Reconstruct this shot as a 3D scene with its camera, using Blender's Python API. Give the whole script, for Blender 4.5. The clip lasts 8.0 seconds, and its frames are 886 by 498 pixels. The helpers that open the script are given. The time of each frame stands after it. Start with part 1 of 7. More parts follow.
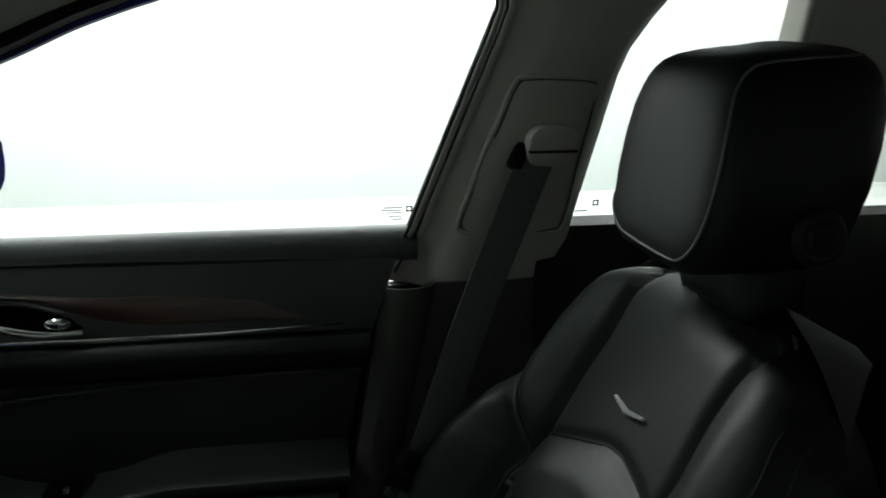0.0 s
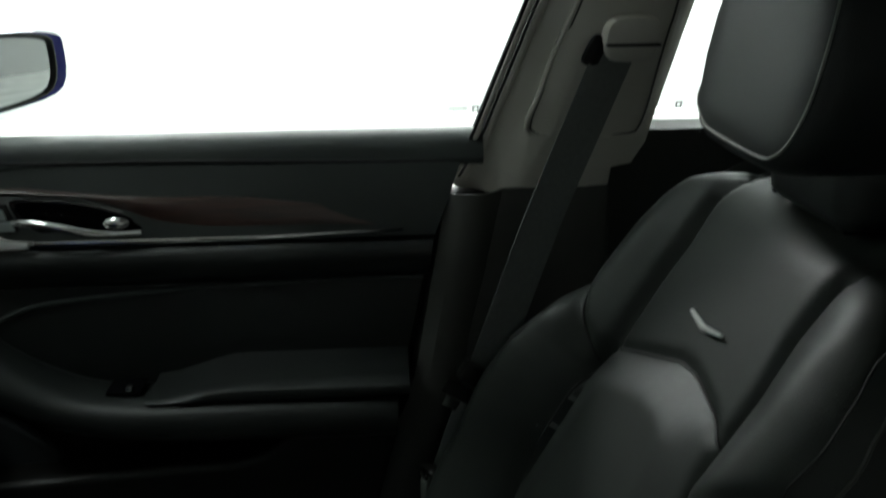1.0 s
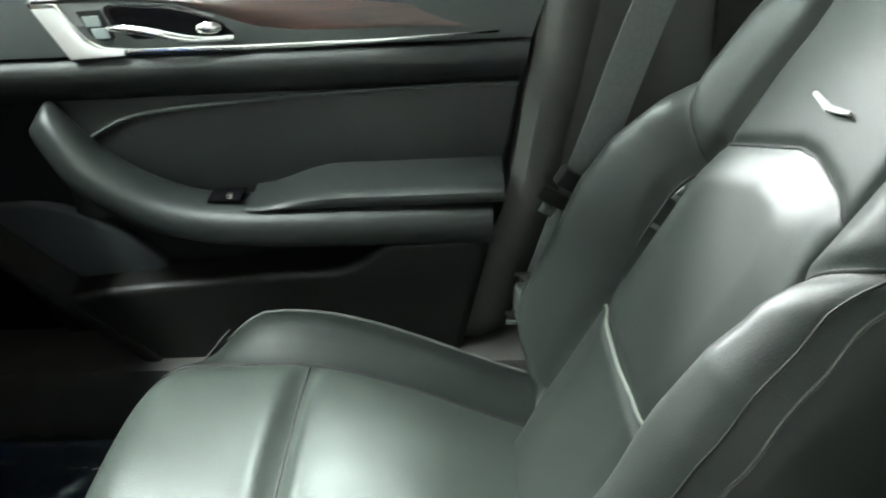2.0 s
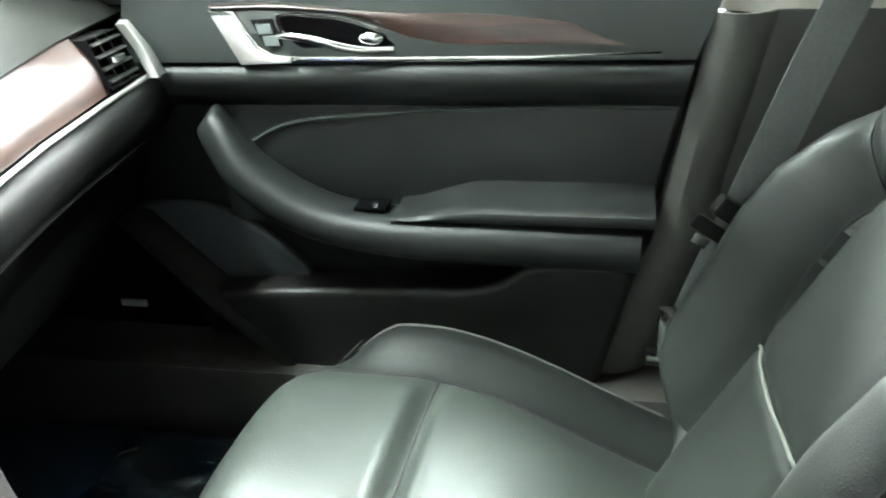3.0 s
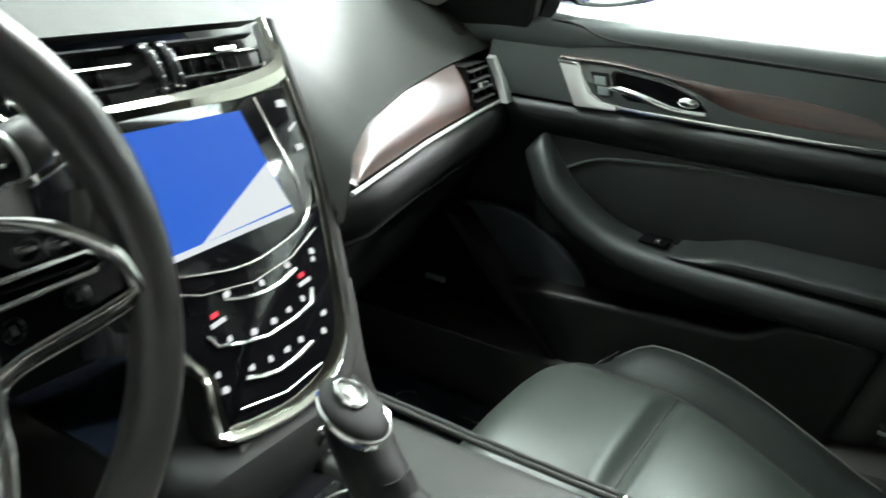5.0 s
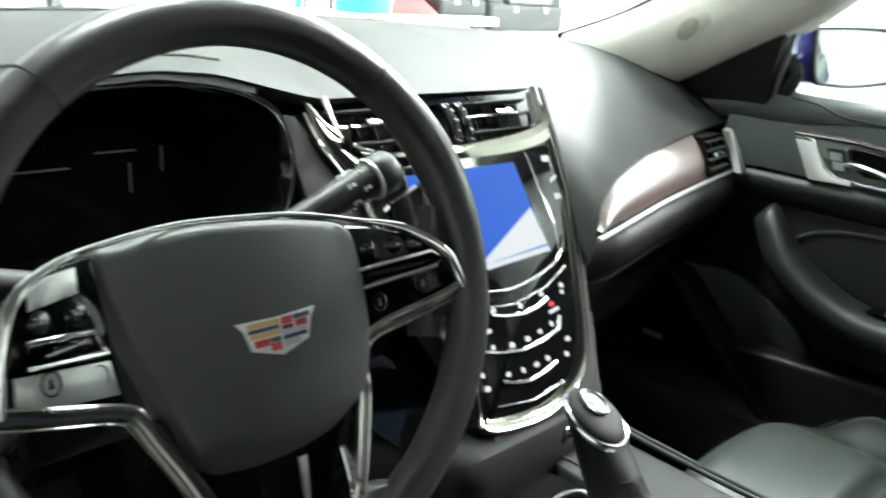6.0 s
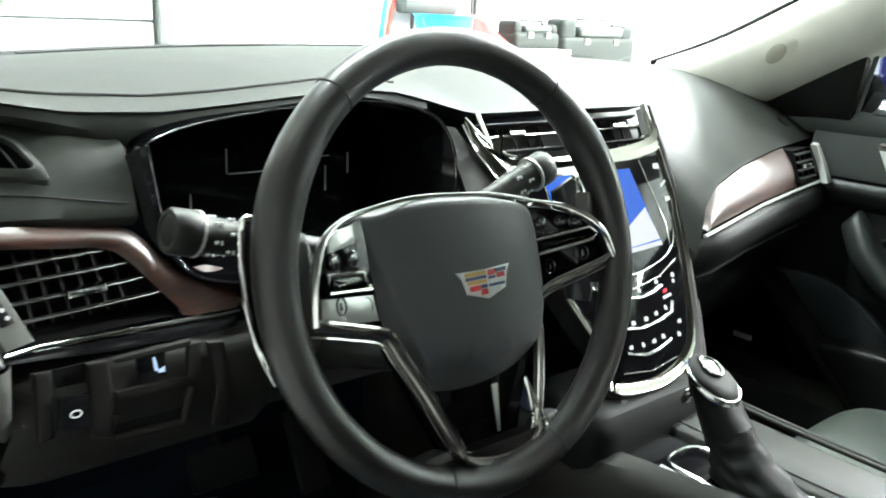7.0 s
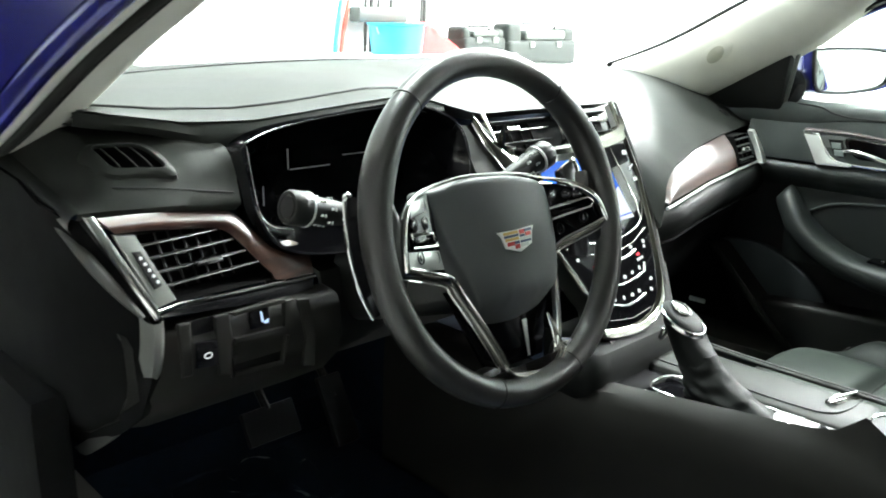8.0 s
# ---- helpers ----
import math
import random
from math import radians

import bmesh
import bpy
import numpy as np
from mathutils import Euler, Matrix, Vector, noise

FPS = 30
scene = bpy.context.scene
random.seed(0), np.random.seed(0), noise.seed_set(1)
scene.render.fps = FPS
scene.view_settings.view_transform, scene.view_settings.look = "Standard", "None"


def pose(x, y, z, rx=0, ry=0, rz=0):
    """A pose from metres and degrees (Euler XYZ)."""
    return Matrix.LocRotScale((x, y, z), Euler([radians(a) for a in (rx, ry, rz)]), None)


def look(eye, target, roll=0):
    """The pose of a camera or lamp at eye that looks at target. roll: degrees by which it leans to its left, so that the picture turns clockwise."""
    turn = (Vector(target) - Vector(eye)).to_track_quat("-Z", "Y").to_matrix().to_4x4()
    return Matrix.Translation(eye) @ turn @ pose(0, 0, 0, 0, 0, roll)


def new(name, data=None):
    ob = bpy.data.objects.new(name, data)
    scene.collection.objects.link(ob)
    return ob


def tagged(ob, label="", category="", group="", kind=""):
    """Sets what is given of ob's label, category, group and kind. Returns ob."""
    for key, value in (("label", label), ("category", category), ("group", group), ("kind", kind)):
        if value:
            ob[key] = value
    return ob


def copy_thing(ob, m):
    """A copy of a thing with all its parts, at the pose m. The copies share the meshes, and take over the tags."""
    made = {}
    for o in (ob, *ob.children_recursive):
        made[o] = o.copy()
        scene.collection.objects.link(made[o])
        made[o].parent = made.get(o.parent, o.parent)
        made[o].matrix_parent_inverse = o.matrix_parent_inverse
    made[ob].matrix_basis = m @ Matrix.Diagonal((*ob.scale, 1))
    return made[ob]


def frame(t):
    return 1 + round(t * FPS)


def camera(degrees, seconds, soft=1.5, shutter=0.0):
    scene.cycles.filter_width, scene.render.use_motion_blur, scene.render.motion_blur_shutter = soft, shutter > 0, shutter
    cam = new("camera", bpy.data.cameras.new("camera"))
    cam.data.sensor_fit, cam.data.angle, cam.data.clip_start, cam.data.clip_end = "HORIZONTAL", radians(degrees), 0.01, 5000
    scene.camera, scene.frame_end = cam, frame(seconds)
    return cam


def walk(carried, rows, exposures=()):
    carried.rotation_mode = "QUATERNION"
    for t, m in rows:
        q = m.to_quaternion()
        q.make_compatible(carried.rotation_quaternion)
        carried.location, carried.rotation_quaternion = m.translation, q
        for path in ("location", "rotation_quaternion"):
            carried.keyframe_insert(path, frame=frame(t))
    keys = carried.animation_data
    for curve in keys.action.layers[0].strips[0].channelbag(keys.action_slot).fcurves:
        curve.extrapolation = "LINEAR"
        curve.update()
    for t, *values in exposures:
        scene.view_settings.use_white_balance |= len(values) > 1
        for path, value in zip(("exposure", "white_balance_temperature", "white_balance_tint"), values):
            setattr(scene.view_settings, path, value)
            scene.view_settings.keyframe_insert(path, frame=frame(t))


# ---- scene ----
cam = camera(56.5, 8.0, soft=1.8, shutter=0.4)
PATH = [
    (0, (-0.299, -0.376, 1.096), (1.622, -0.683, 0.63), -0.2),
    (0.5, (-0.266, -0.391, 1.086), (1.662, -0.586, 0.592), 0.1),
    (1, (-0.253, -0.395, 1.067), (1.632, -0.512, 0.411), -0.7),
    (1.5, (-0.26, -0.378, 1.038), (1.541, -0.434, 0.17), -1.7),
    (1.7, (-0.263, -0.372, 1.028), (1.508, -0.387, 0.098), -2.3),
    (2.8, (-0.265, -0.357, 0.954), (1.512, -0.024, 0.098), -3.2),
    (3, (-0.263, -0.362, 0.954), (1.516, 0.042, 0.133), -3.0),
    (3.5, (-0.28, -0.381, 0.971), (1.474, 0.193, 0.201), -2.6),
    (4, (-0.297, -0.38, 0.987), (1.406, 0.352, 0.237), -1.6),
    (4.2, (-0.305, -0.378, 0.993), (1.366, 0.425, 0.244), -1.0),
    (5.3, (-0.547, -0.389, 1.004), (1.014, 0.621, 0.268), 4.9),
    (5.5, (-0.581, -0.402, 1.004), (0.926, 0.688, 0.268), 4.6),
    (6, (-0.626, -0.426, 1.015), (0.707, 0.932, 0.401), 3.8),
    (6.5, (-0.707, -0.463, 1.007), (0.518, 1.02, 0.459), 3.3),
    (7, (-0.813, -0.492, 1.009), (0.422, 0.983, 0.463), 2.6),
    (7.5, (-0.924, -0.537, 1.018), (0.374, 0.884, 0.473), 2.0),
    (8, (-1.037, -0.593, 1.027), (0.298, 0.798, 0.494), 1.0),
]
EXPOSURES = [(0, -3.3), (0.7, -3.3), (1.0, -2.8), (1.25, -1.8), (1.5, -0.45), (1.7, 0.2), (2.8, 0.75), (3.5, 0.75), (4.2, 0.2), (5.3, -0.5), (6.0, -0.38), (7.0, -0.28), (8.0, -0.18)]
walk(cam, [(t, look(eye, target, roll)) for t, eye, target, roll in PATH], EXPOSURES)

# ---- world: a closed, brightly lit garage, so only a faint grey outside ----
world = bpy.data.worlds.new("world")
world.use_nodes = True
world.node_tree.nodes["Background"].inputs[0].default_value = (0.9, 1.0, 0.97, 1)
world.node_tree.nodes["Background"].inputs[1].default_value = 0.3
scene.world = world
LAMP_STRENGTH = 150.0


# ---- materials ----
def mat(name, color, rough=0.5, metal=0.0, vary=0.12, scale=30.0, bump=0.0, bump_scale=400.0, coat=0.0, spec=0.5, cells=False):
    """A surface with a coarse change of tone and roughness and a fine relief."""
    m = bpy.data.materials.new(name)
    m.use_nodes = True
    n, l = m.node_tree.nodes, m.node_tree.links
    b = n["Principled BSDF"]
    b.inputs["Metallic"].default_value = metal
    b.inputs["Coat Weight"].default_value = coat
    b.inputs["Coat Roughness"].default_value = 0.12
    b.inputs["Specular IOR Level"].default_value = spec
    co = n.new("ShaderNodeTexCoord")
    no = n.new("ShaderNodeTexNoise")
    no.inputs["Scale"].default_value = scale
    no.inputs["Detail"].default_value = 5
    l.new(co.outputs["Object"], no.inputs["Vector"])
    ramp = n.new("ShaderNodeMapRange")
    ramp.inputs["From Min"].default_value, ramp.inputs["From Max"].default_value = 0.3, 0.7
    ramp.inputs["To Min"].default_value, ramp.inputs["To Max"].default_value = 1 - vary, 1 + vary
    l.new(no.outputs["Fac"], ramp.inputs["Value"])
    mul = n.new("ShaderNodeVectorMath")
    mul.operation = "SCALE"
    mul.inputs[0].default_value = color
    l.new(ramp.outputs[0], mul.inputs["Scale"])
    l.new(mul.outputs[0], b.inputs["Base Color"])
    rr = n.new("ShaderNodeMapRange")
    rr.inputs["To Min"].default_value, rr.inputs["To Max"].default_value = rough * 0.88, min(1.0, rough * 1.12)
    l.new(no.outputs["Fac"], rr.inputs["Value"])
    l.new(rr.outputs[0], b.inputs["Roughness"])
    if bump:
        if cells:
            fine = n.new("ShaderNodeTexVoronoi")
            fine.feature = "DISTANCE_TO_EDGE"
            out = fine.outputs["Distance"]
        else:
            fine = n.new("ShaderNodeTexNoise")
            out = fine.outputs["Fac"]
        fine.inputs["Scale"].default_value = bump_scale
        l.new(co.outputs["Object"], fine.inputs["Vector"])
        bp = n.new("ShaderNodeBump")
        bp.inputs["Strength"].default_value = bump
        bp.inputs["Distance"].default_value = 0.0006
        l.new(out, bp.inputs["Height"])
        l.new(bp.outputs[0], b.inputs["Normal"])
    return m


def wood_mat():
    m = mat("wood", (0.1, 0.04, 0.025), 0.4, coat=0.65)
    m.node_tree.nodes["Principled BSDF"].inputs["Coat Roughness"].default_value = 0.3
    n, l = m.node_tree.nodes, m.node_tree.links
    b = n["Principled BSDF"]
    co = n.new("ShaderNodeTexCoord")
    mp = n.new("ShaderNodeMapping")
    mp.inputs["Scale"].default_value = (14, 14, 170)
    no = n.new("ShaderNodeTexNoise")
    no.inputs["Scale"].default_value, no.inputs["Detail"].default_value, no.inputs["Distortion"].default_value = 1.0, 6, 0.6
    cr = n.new("ShaderNodeValToRGB")
    cr.color_ramp.elements[0].position, cr.color_ramp.elements[0].color = 0.3, (0.019, 0.0072, 0.0044, 1)
    cr.color_ramp.elements[1].position, cr.color_ramp.elements[1].color = 0.72, (0.062, 0.0235, 0.0138, 1)
    l.new(co.outputs["Object"], mp.inputs[0])
    l.new(mp.outputs[0], no.inputs["Vector"])
    l.new(no.outputs["Fac"], cr.inputs[0])
    l.new(cr.outputs[0], b.inputs["Base Color"])
    return m


def thin_glass(name, tint=(0.96, 1.0, 0.98), gloss=0.5, rough=0.01, base=0.02):
    """Clear sheet: it mirrors a little, more at a flat angle."""
    m = bpy.data.materials.new(name)
    m.use_nodes = True
    n, l = m.node_tree.nodes, m.node_tree.links
    n.remove(n["Principled BSDF"])
    tr, gl, mx, lw = n.new("ShaderNodeBsdfTransparent"), n.new("ShaderNodeBsdfGlossy"), n.new("ShaderNodeMixShader"), n.new("ShaderNodeLayerWeight")
    tr.inputs[0].default_value = (*tint, 1)
    gl.inputs["Roughness"].default_value = rough
    pw, sc = n.new("ShaderNodeMath"), n.new("ShaderNodeMath")
    pw.operation, sc.operation = "POWER", "MULTIPLY_ADD"
    pw.inputs[1].default_value = 5
    sc.inputs[1].default_value, sc.inputs[2].default_value = gloss, base
    l.new(lw.outputs["Facing"], pw.inputs[0])
    l.new(pw.outputs[0], sc.inputs[0])
    l.new(sc.outputs[0], mx.inputs[0])
    l.new(tr.outputs[0], mx.inputs[1])
    l.new(gl.outputs[0], mx.inputs[2])
    l.new(mx.outputs[0], n["Material Output"].inputs[0])
    return m


def glow(name, color, strength):
    m = bpy.data.materials.new(name)
    m.use_nodes = True
    b = m.node_tree.nodes["Principled BSDF"]
    b.inputs["Base Color"].default_value = (0.005, 0.005, 0.005, 1)
    b.inputs["Roughness"].default_value = 0.5
    b.inputs["Specular IOR Level"].default_value = 0.02
    b.inputs["Emission Color"].default_value = (*color, 1)
    b.inputs["Emission Strength"].default_value = strength
    return m


LEATHER = mat("black_leather", (0.0105, 0.0128, 0.012), 0.44, vary=0.15, scale=14, bump=0.35, bump_scale=520, cells=True, spec=0.35)
# darker copy of the seat leather: the bolsters' shade is in its colour
SEAT_SHADED = mat("shaded_seat_leather", (0.0115, 0.014, 0.0124), 0.56, vary=0.14, scale=12, bump=0.35, bump_scale=520, cells=True, spec=0.2)
SEAT = mat("seat_leather", (0.0165, 0.02, 0.0172), 0.5, vary=0.14, scale=12, bump=0.35, bump_scale=520, cells=True, spec=0.33)
# paler than SEAT: light from the windscreen is put into the colour
INSERT = mat("lit_perforated_leather", (0.029, 0.035, 0.0305), 0.42, vary=0.1, scale=12, bump=0.5, bump_scale=420, cells=True, spec=0.5)
WARM = mat("warm_grey_plastic", (0.033, 0.032, 0.028), 0.5, vary=0.1, scale=15, bump=0.2, bump_scale=900)
# near-black for ducts and joints; elsewhere it paints shade onto plain panels
VOID = mat("duct_and_shade_black", (0.002, 0.002, 0.002), 0.9, spec=0.1)
SOFT = mat("soft_dash_skin", (0.0155, 0.017, 0.0148), 0.54, vary=0.1, scale=9, bump=0.3, bump_scale=700, cells=True, spec=0.22)
PLASTIC = mat("dark_plastic", (0.008, 0.0082, 0.0075), 0.45, vary=0.12, scale=20, bump=0.2, bump_scale=900, spec=0.3)
RUBBER = mat("black_rubber", (0.005, 0.005, 0.0055), 0.6, bump=0.1, spec=0.2)
GREY = mat("grey_pillar_plastic", (0.67, 0.655, 0.59), 0.5, vary=0.06, scale=12, bump=0.25, bump_scale=800)
FABRIC = mat("grey_headliner", (0.3, 0.29, 0.27), 0.9, vary=0.06, scale=40, bump=0.4, bump_scale=600)
CHROME = mat("chrome", (0.82, 0.82, 0.8), 0.12, metal=1.0, vary=0.03, scale=6)
WHEEL = mat("wheel_leather", (0.016, 0.0155, 0.0145), 0.3, vary=0.14, scale=18, bump=0.3, bump_scale=620, cells=True, spec=0.55)
SATIN_DARK = mat("dark_chrome", (0.3, 0.29, 0.27), 0.2, metal=0.9, vary=0.05)
# pale grey paints the reflection seen in gloss black spoke parts
REFLECT_GREY = mat("reflection_grey_panel", (0.5, 0.515, 0.5), 0.22, metal=0.5, vary=0.04)
PAD = mat("airbag_skin", (0.04, 0.043, 0.044), 0.5, vary=0.08, scale=10, bump=0.25, bump_scale=800, cells=True)
LOWER = mat("grey_brown_plastic", (0.075, 0.077, 0.07), 0.55, vary=0.1, scale=15, bump=0.2, bump_scale=900)
DOORSKIN = mat("door_skin", (0.034, 0.041, 0.0385), 0.5, vary=0.1, scale=10, bump=0.3, bump_scale=700, cells=True, spec=0.4)
ROLL = mat("matt_black_leather", (0.005, 0.0056, 0.0052), 0.55, vary=0.15, scale=14, bump=0.3, bump_scale=560, cells=True, spec=0.11)
TRIM = mat("console_leather", (0.012, 0.0115, 0.0102), 0.62, vary=0.16, scale=10, bump=0.35, bump_scale=560, cells=True, spec=0.14)
LID = mat("console_lid_leather", (0.015, 0.0162, 0.0142), 0.58, vary=0.1, scale=10, bump=0.3, bump_scale=600, cells=True, spec=0.17)
PLATE = mat("grey_handle_plate", (0.15, 0.158, 0.152), 0.38, vary=0.05)
SILVER = mat("bright_silver", (0.78, 0.79, 0.77), 0.32, metal=0.75, vary=0.04)
SATIN = mat("satin_grey", (0.2, 0.205, 0.195), 0.35, metal=0.6, vary=0.05)
PIANO = mat("piano_black", (0.0025, 0.0025, 0.003), 0.06, vary=0.05, spec=0.09)
SMOKE = mat("smoked_chrome", (0.2, 0.195, 0.17), 0.1, metal=1.0, vary=0.08, scale=20)
GLOSS = mat("gloss_black", (0.008, 0.008, 0.009), 0.16, vary=0.1, coat=0.3)
WOOD = wood_mat()
CARPET = mat("black_carpet", (0.005, 0.0105, 0.022), 0.95, vary=0.3, scale=60, bump=0.8, bump_scale=350, spec=0.15)
MAT_BLUE = mat("blue_black_carpet", (0.012, 0.024, 0.045), 0.9, vary=0.3, scale=60, bump=0.8, bump_scale=350, spec=0.2)
BLUE = mat("blue_paint", (0.008, 0.009, 0.145), 0.25, metal=0.2, coat=1.0, vary=0.04)
BELT = mat("seat_belt_webbing", (0.14, 0.152, 0.145), 0.55, vary=0.1, scale=200, bump=0.4, bump_scale=1200)
THREAD = mat("dark_seam", (0.008, 0.008, 0.008), 0.7)
PIPING = mat("pale_piping", (0.16, 0.17, 0.15), 0.45)
WALL = mat("white_wall_paint", (0.82, 0.84, 0.83), 0.7, vary=0.03, scale=2.5, bump=0.15, bump_scale=60)
# for walls behind the view, darkened to hold down the fill light
DARK_WALL = mat("fill_cut_grey", (0.22, 0.22, 0.215), 0.7, vary=0.05, scale=2.5)
CONCRETE = mat("garage_concrete", (0.5, 0.5, 0.48), 0.45, vary=0.2, scale=3, bump=0.2, bump_scale=80)
GLASS = thin_glass("window_glass")
SCREEN_GLASS = thin_glass("windscreen_glass", (0.98, 1.0, 0.99), 0.12)
FILM = thin_glass("clear_plastic_film", (0.85, 0.92, 0.97), 0.7, 0.3, 0.1)
WHITE_MARK = glow("lit_white_marking", (0.95, 1.0, 1.0), 1.2)
RED_MARK = glow("lit_red_marking", (1.0, 0.05, 0.08), 2.0)
LAMP = glow("lamp_diffuser", (0.9, 1.0, 0.97), LAMP_STRENGTH)
# boosted glow of unseen lamps added to bleach the east wall
LAMP_WASH = glow("wall_wash_glow", (0.96, 1.0, 0.985), LAMP_STRENGTH * 5.6)
SCREEN_BLUE = glow("screen_blue", (0.008, 0.15, 0.86), 1.0)
SCREEN_WHITE = glow("screen_white", (0.9, 0.97, 1.0), 1.1)
MIRROR = mat("mirror_glass", (0.9, 0.92, 0.93), 0.01, metal=1.0, vary=0.0)


# ---- mesh helpers ----
def V(*a):
    return Vector(a)


def spline(pts, n=8, closed=False):
    """A smooth line through the points (Catmull-Rom), n steps from one to the next."""
    p = [Vector(q) for q in pts]
    k = len(p)
    out = []
    for i in range(k if closed else k - 1):
        a, b, c, d = (p[(i - 1) % k], p[i], p[(i + 1) % k], p[(i + 2) % k]) if closed else (p[max(i - 1, 0)], p[i], p[i + 1], p[min(i + 2, k - 1)])
        for s in range(n):
            t = s / n
            out.append(0.5 * (2 * b + (c - a) * t + (2 * a - 5 * b + 4 * c - d) * t * t + (3 * b - a - 3 * c + d) * t**3))
    if not closed:
        out.append(p[-1].copy())
    return out


def grid(rows, closed=False, caps=False):
    """A skin over rows of points; closed: each row is a ring."""
    bm = bmesh.new()
    vs = [[bm.verts.new(p) for p in r] for r in rows]
    k = len(rows[0])
    for i in range(len(rows) - 1):
        for j in range(k if closed else k - 1):
            q = (vs[i][j], vs[i][(j + 1) % k], vs[i + 1][(j + 1) % k], vs[i + 1][j])
            if len({v.co.to_tuple(7) for v in q}) > 2:
                bm.faces.new(q)
    if caps:
        bm.faces.new(vs[0][::-1])
        bm.faces.new(vs[-1])
    bmesh.ops.recalc_face_normals(bm, faces=bm.faces)
    return bm


def thick(bm, d):
    """Gives an open skin a thickness."""
    bmesh.ops.solidify(bm, geom=bm.faces[:], thickness=d)
    bmesh.ops.recalc_face_normals(bm, faces=bm.faces)
    return bm


def tube(pts, r, seg=8, closed=False, flat=1.0, up=(0, 0, 1)):
    """A round bar along a line; r a number or a function of 0..1; flat squeezes it along up."""
    p = [Vector(q) for q in pts]
    rows = []
    for i, c in enumerate(p):
        a, b = (p[i - 1], p[(i + 1) % len(p)]) if closed else (p[max(i - 1, 0)], p[min(i + 1, len(p) - 1)])
        d = (b - a).normalized()
        s = d.cross(Vector(up))
        s = s.normalized() if s.length > 1e-4 else d.orthogonal().normalized()
        w = s.cross(d)
        rad = r(i / max(1, len(p) - 1)) if callable(r) else r
        rows.append([c + rad * (math.cos(2 * math.pi * j / seg) * s + flat * math.sin(2 * math.pi * j / seg) * w) for j in range(seg)])
    if closed:
        rows.append(rows[0])
    bm = grid(rows, closed=True, caps=not closed)
    if closed:
        bmesh.ops.remove_doubles(bm, verts=bm.verts, dist=1e-6)
    return bm


def slab(outline, to, d, bevel=0.0, seg=2):
    """A plate: the outline (u, v) laid by to(u, v, w), from w = 0 to w = d, its front edge rounded."""
    bm = bmesh.new()
    lo = [bm.verts.new(to(u, v, 0)) for u, v in outline]
    hi = [bm.verts.new(to(u, v, d)) for u, v in outline]
    k = len(outline)
    bm.faces.new(lo[::-1])
    top = bm.faces.new(hi)
    for i in range(k):
        bm.faces.new((lo[i], lo[(i + 1) % k], hi[(i + 1) % k], hi[i]))
    bmesh.ops.recalc_face_normals(bm, faces=bm.faces)
    if bevel:
        bmesh.ops.bevel(bm, geom=top.edges[:], offset=bevel, segments=seg, affect="EDGES", profile=0.6)
    return bm


def block(c, s, bevel=0.004, turn=None, seg=2):
    bm = bmesh.new()
    bmesh.ops.create_cube(bm, size=1.0)
    bmesh.ops.scale(bm, verts=bm.verts, vec=s)
    if bevel:
        bmesh.ops.bevel(bm, geom=bm.edges[:], offset=min(bevel, min(s) * 0.45), segments=seg, affect="EDGES", profile=0.6)
    if turn:
        bmesh.ops.transform(bm, matrix=turn.to_3x3().to_4x4(), verts=bm.verts)
    bmesh.ops.translate(bm, verts=bm.verts, vec=c)
    return bm


def lathe(profile, to, seg=24):
    """A turned body: profile of (radius, height) laid by to(u, v, w)."""
    return grid([[to(r * math.cos(2 * math.pi * j / seg), r * math.sin(2 * math.pi * j / seg), h) for j in range(seg)] for r, h in profile], closed=True, caps=True)


def joined(*bms):
    out = bmesh.new()
    for b in bms:
        me = bpy.data.meshes.new("tmp")
        b.to_mesh(me)
        b.free()
        out.from_mesh(me)
        bpy.data.meshes.remove(me)
    return out


def thing(name, base, label, category, group="", kind=""):
    """An Empty at a thing's base, to carry its parts."""
    ob = new(name)
    ob.location = base
    ob.empty_display_size = 0.05
    return tagged(ob, label, category, group, kind)


def part(name, bm, material, parent=None, label="", smooth=True, seam=40):
    """Links a bmesh, given in world places, as ONE mesh object under a thing or under a part."""
    me = bpy.data.meshes.new(name)
    bm.to_mesh(me)
    bm.free()
    if smooth:
        me.shade_smooth()
        me.set_sharp_from_angle(angle=radians(seam))
    me.materials.append(material)
    ob = new(name, me)
    if parent:
        ob.parent = parent
        top = parent
        while top.parent:
            top = top.parent
        ob.matrix_parent_inverse = Matrix.Translation(-top.location) if top is parent else Matrix.Identity(4)
        if top is not parent:
            ob.matrix_parent_inverse = Matrix.Identity(4)
    if label:
        ob["label"] = label
    return ob


def setting(name, bm, material, label, category, smooth=False):
    return tagged(part(name, bm, material, None, "", smooth), label, category, "", "structure")


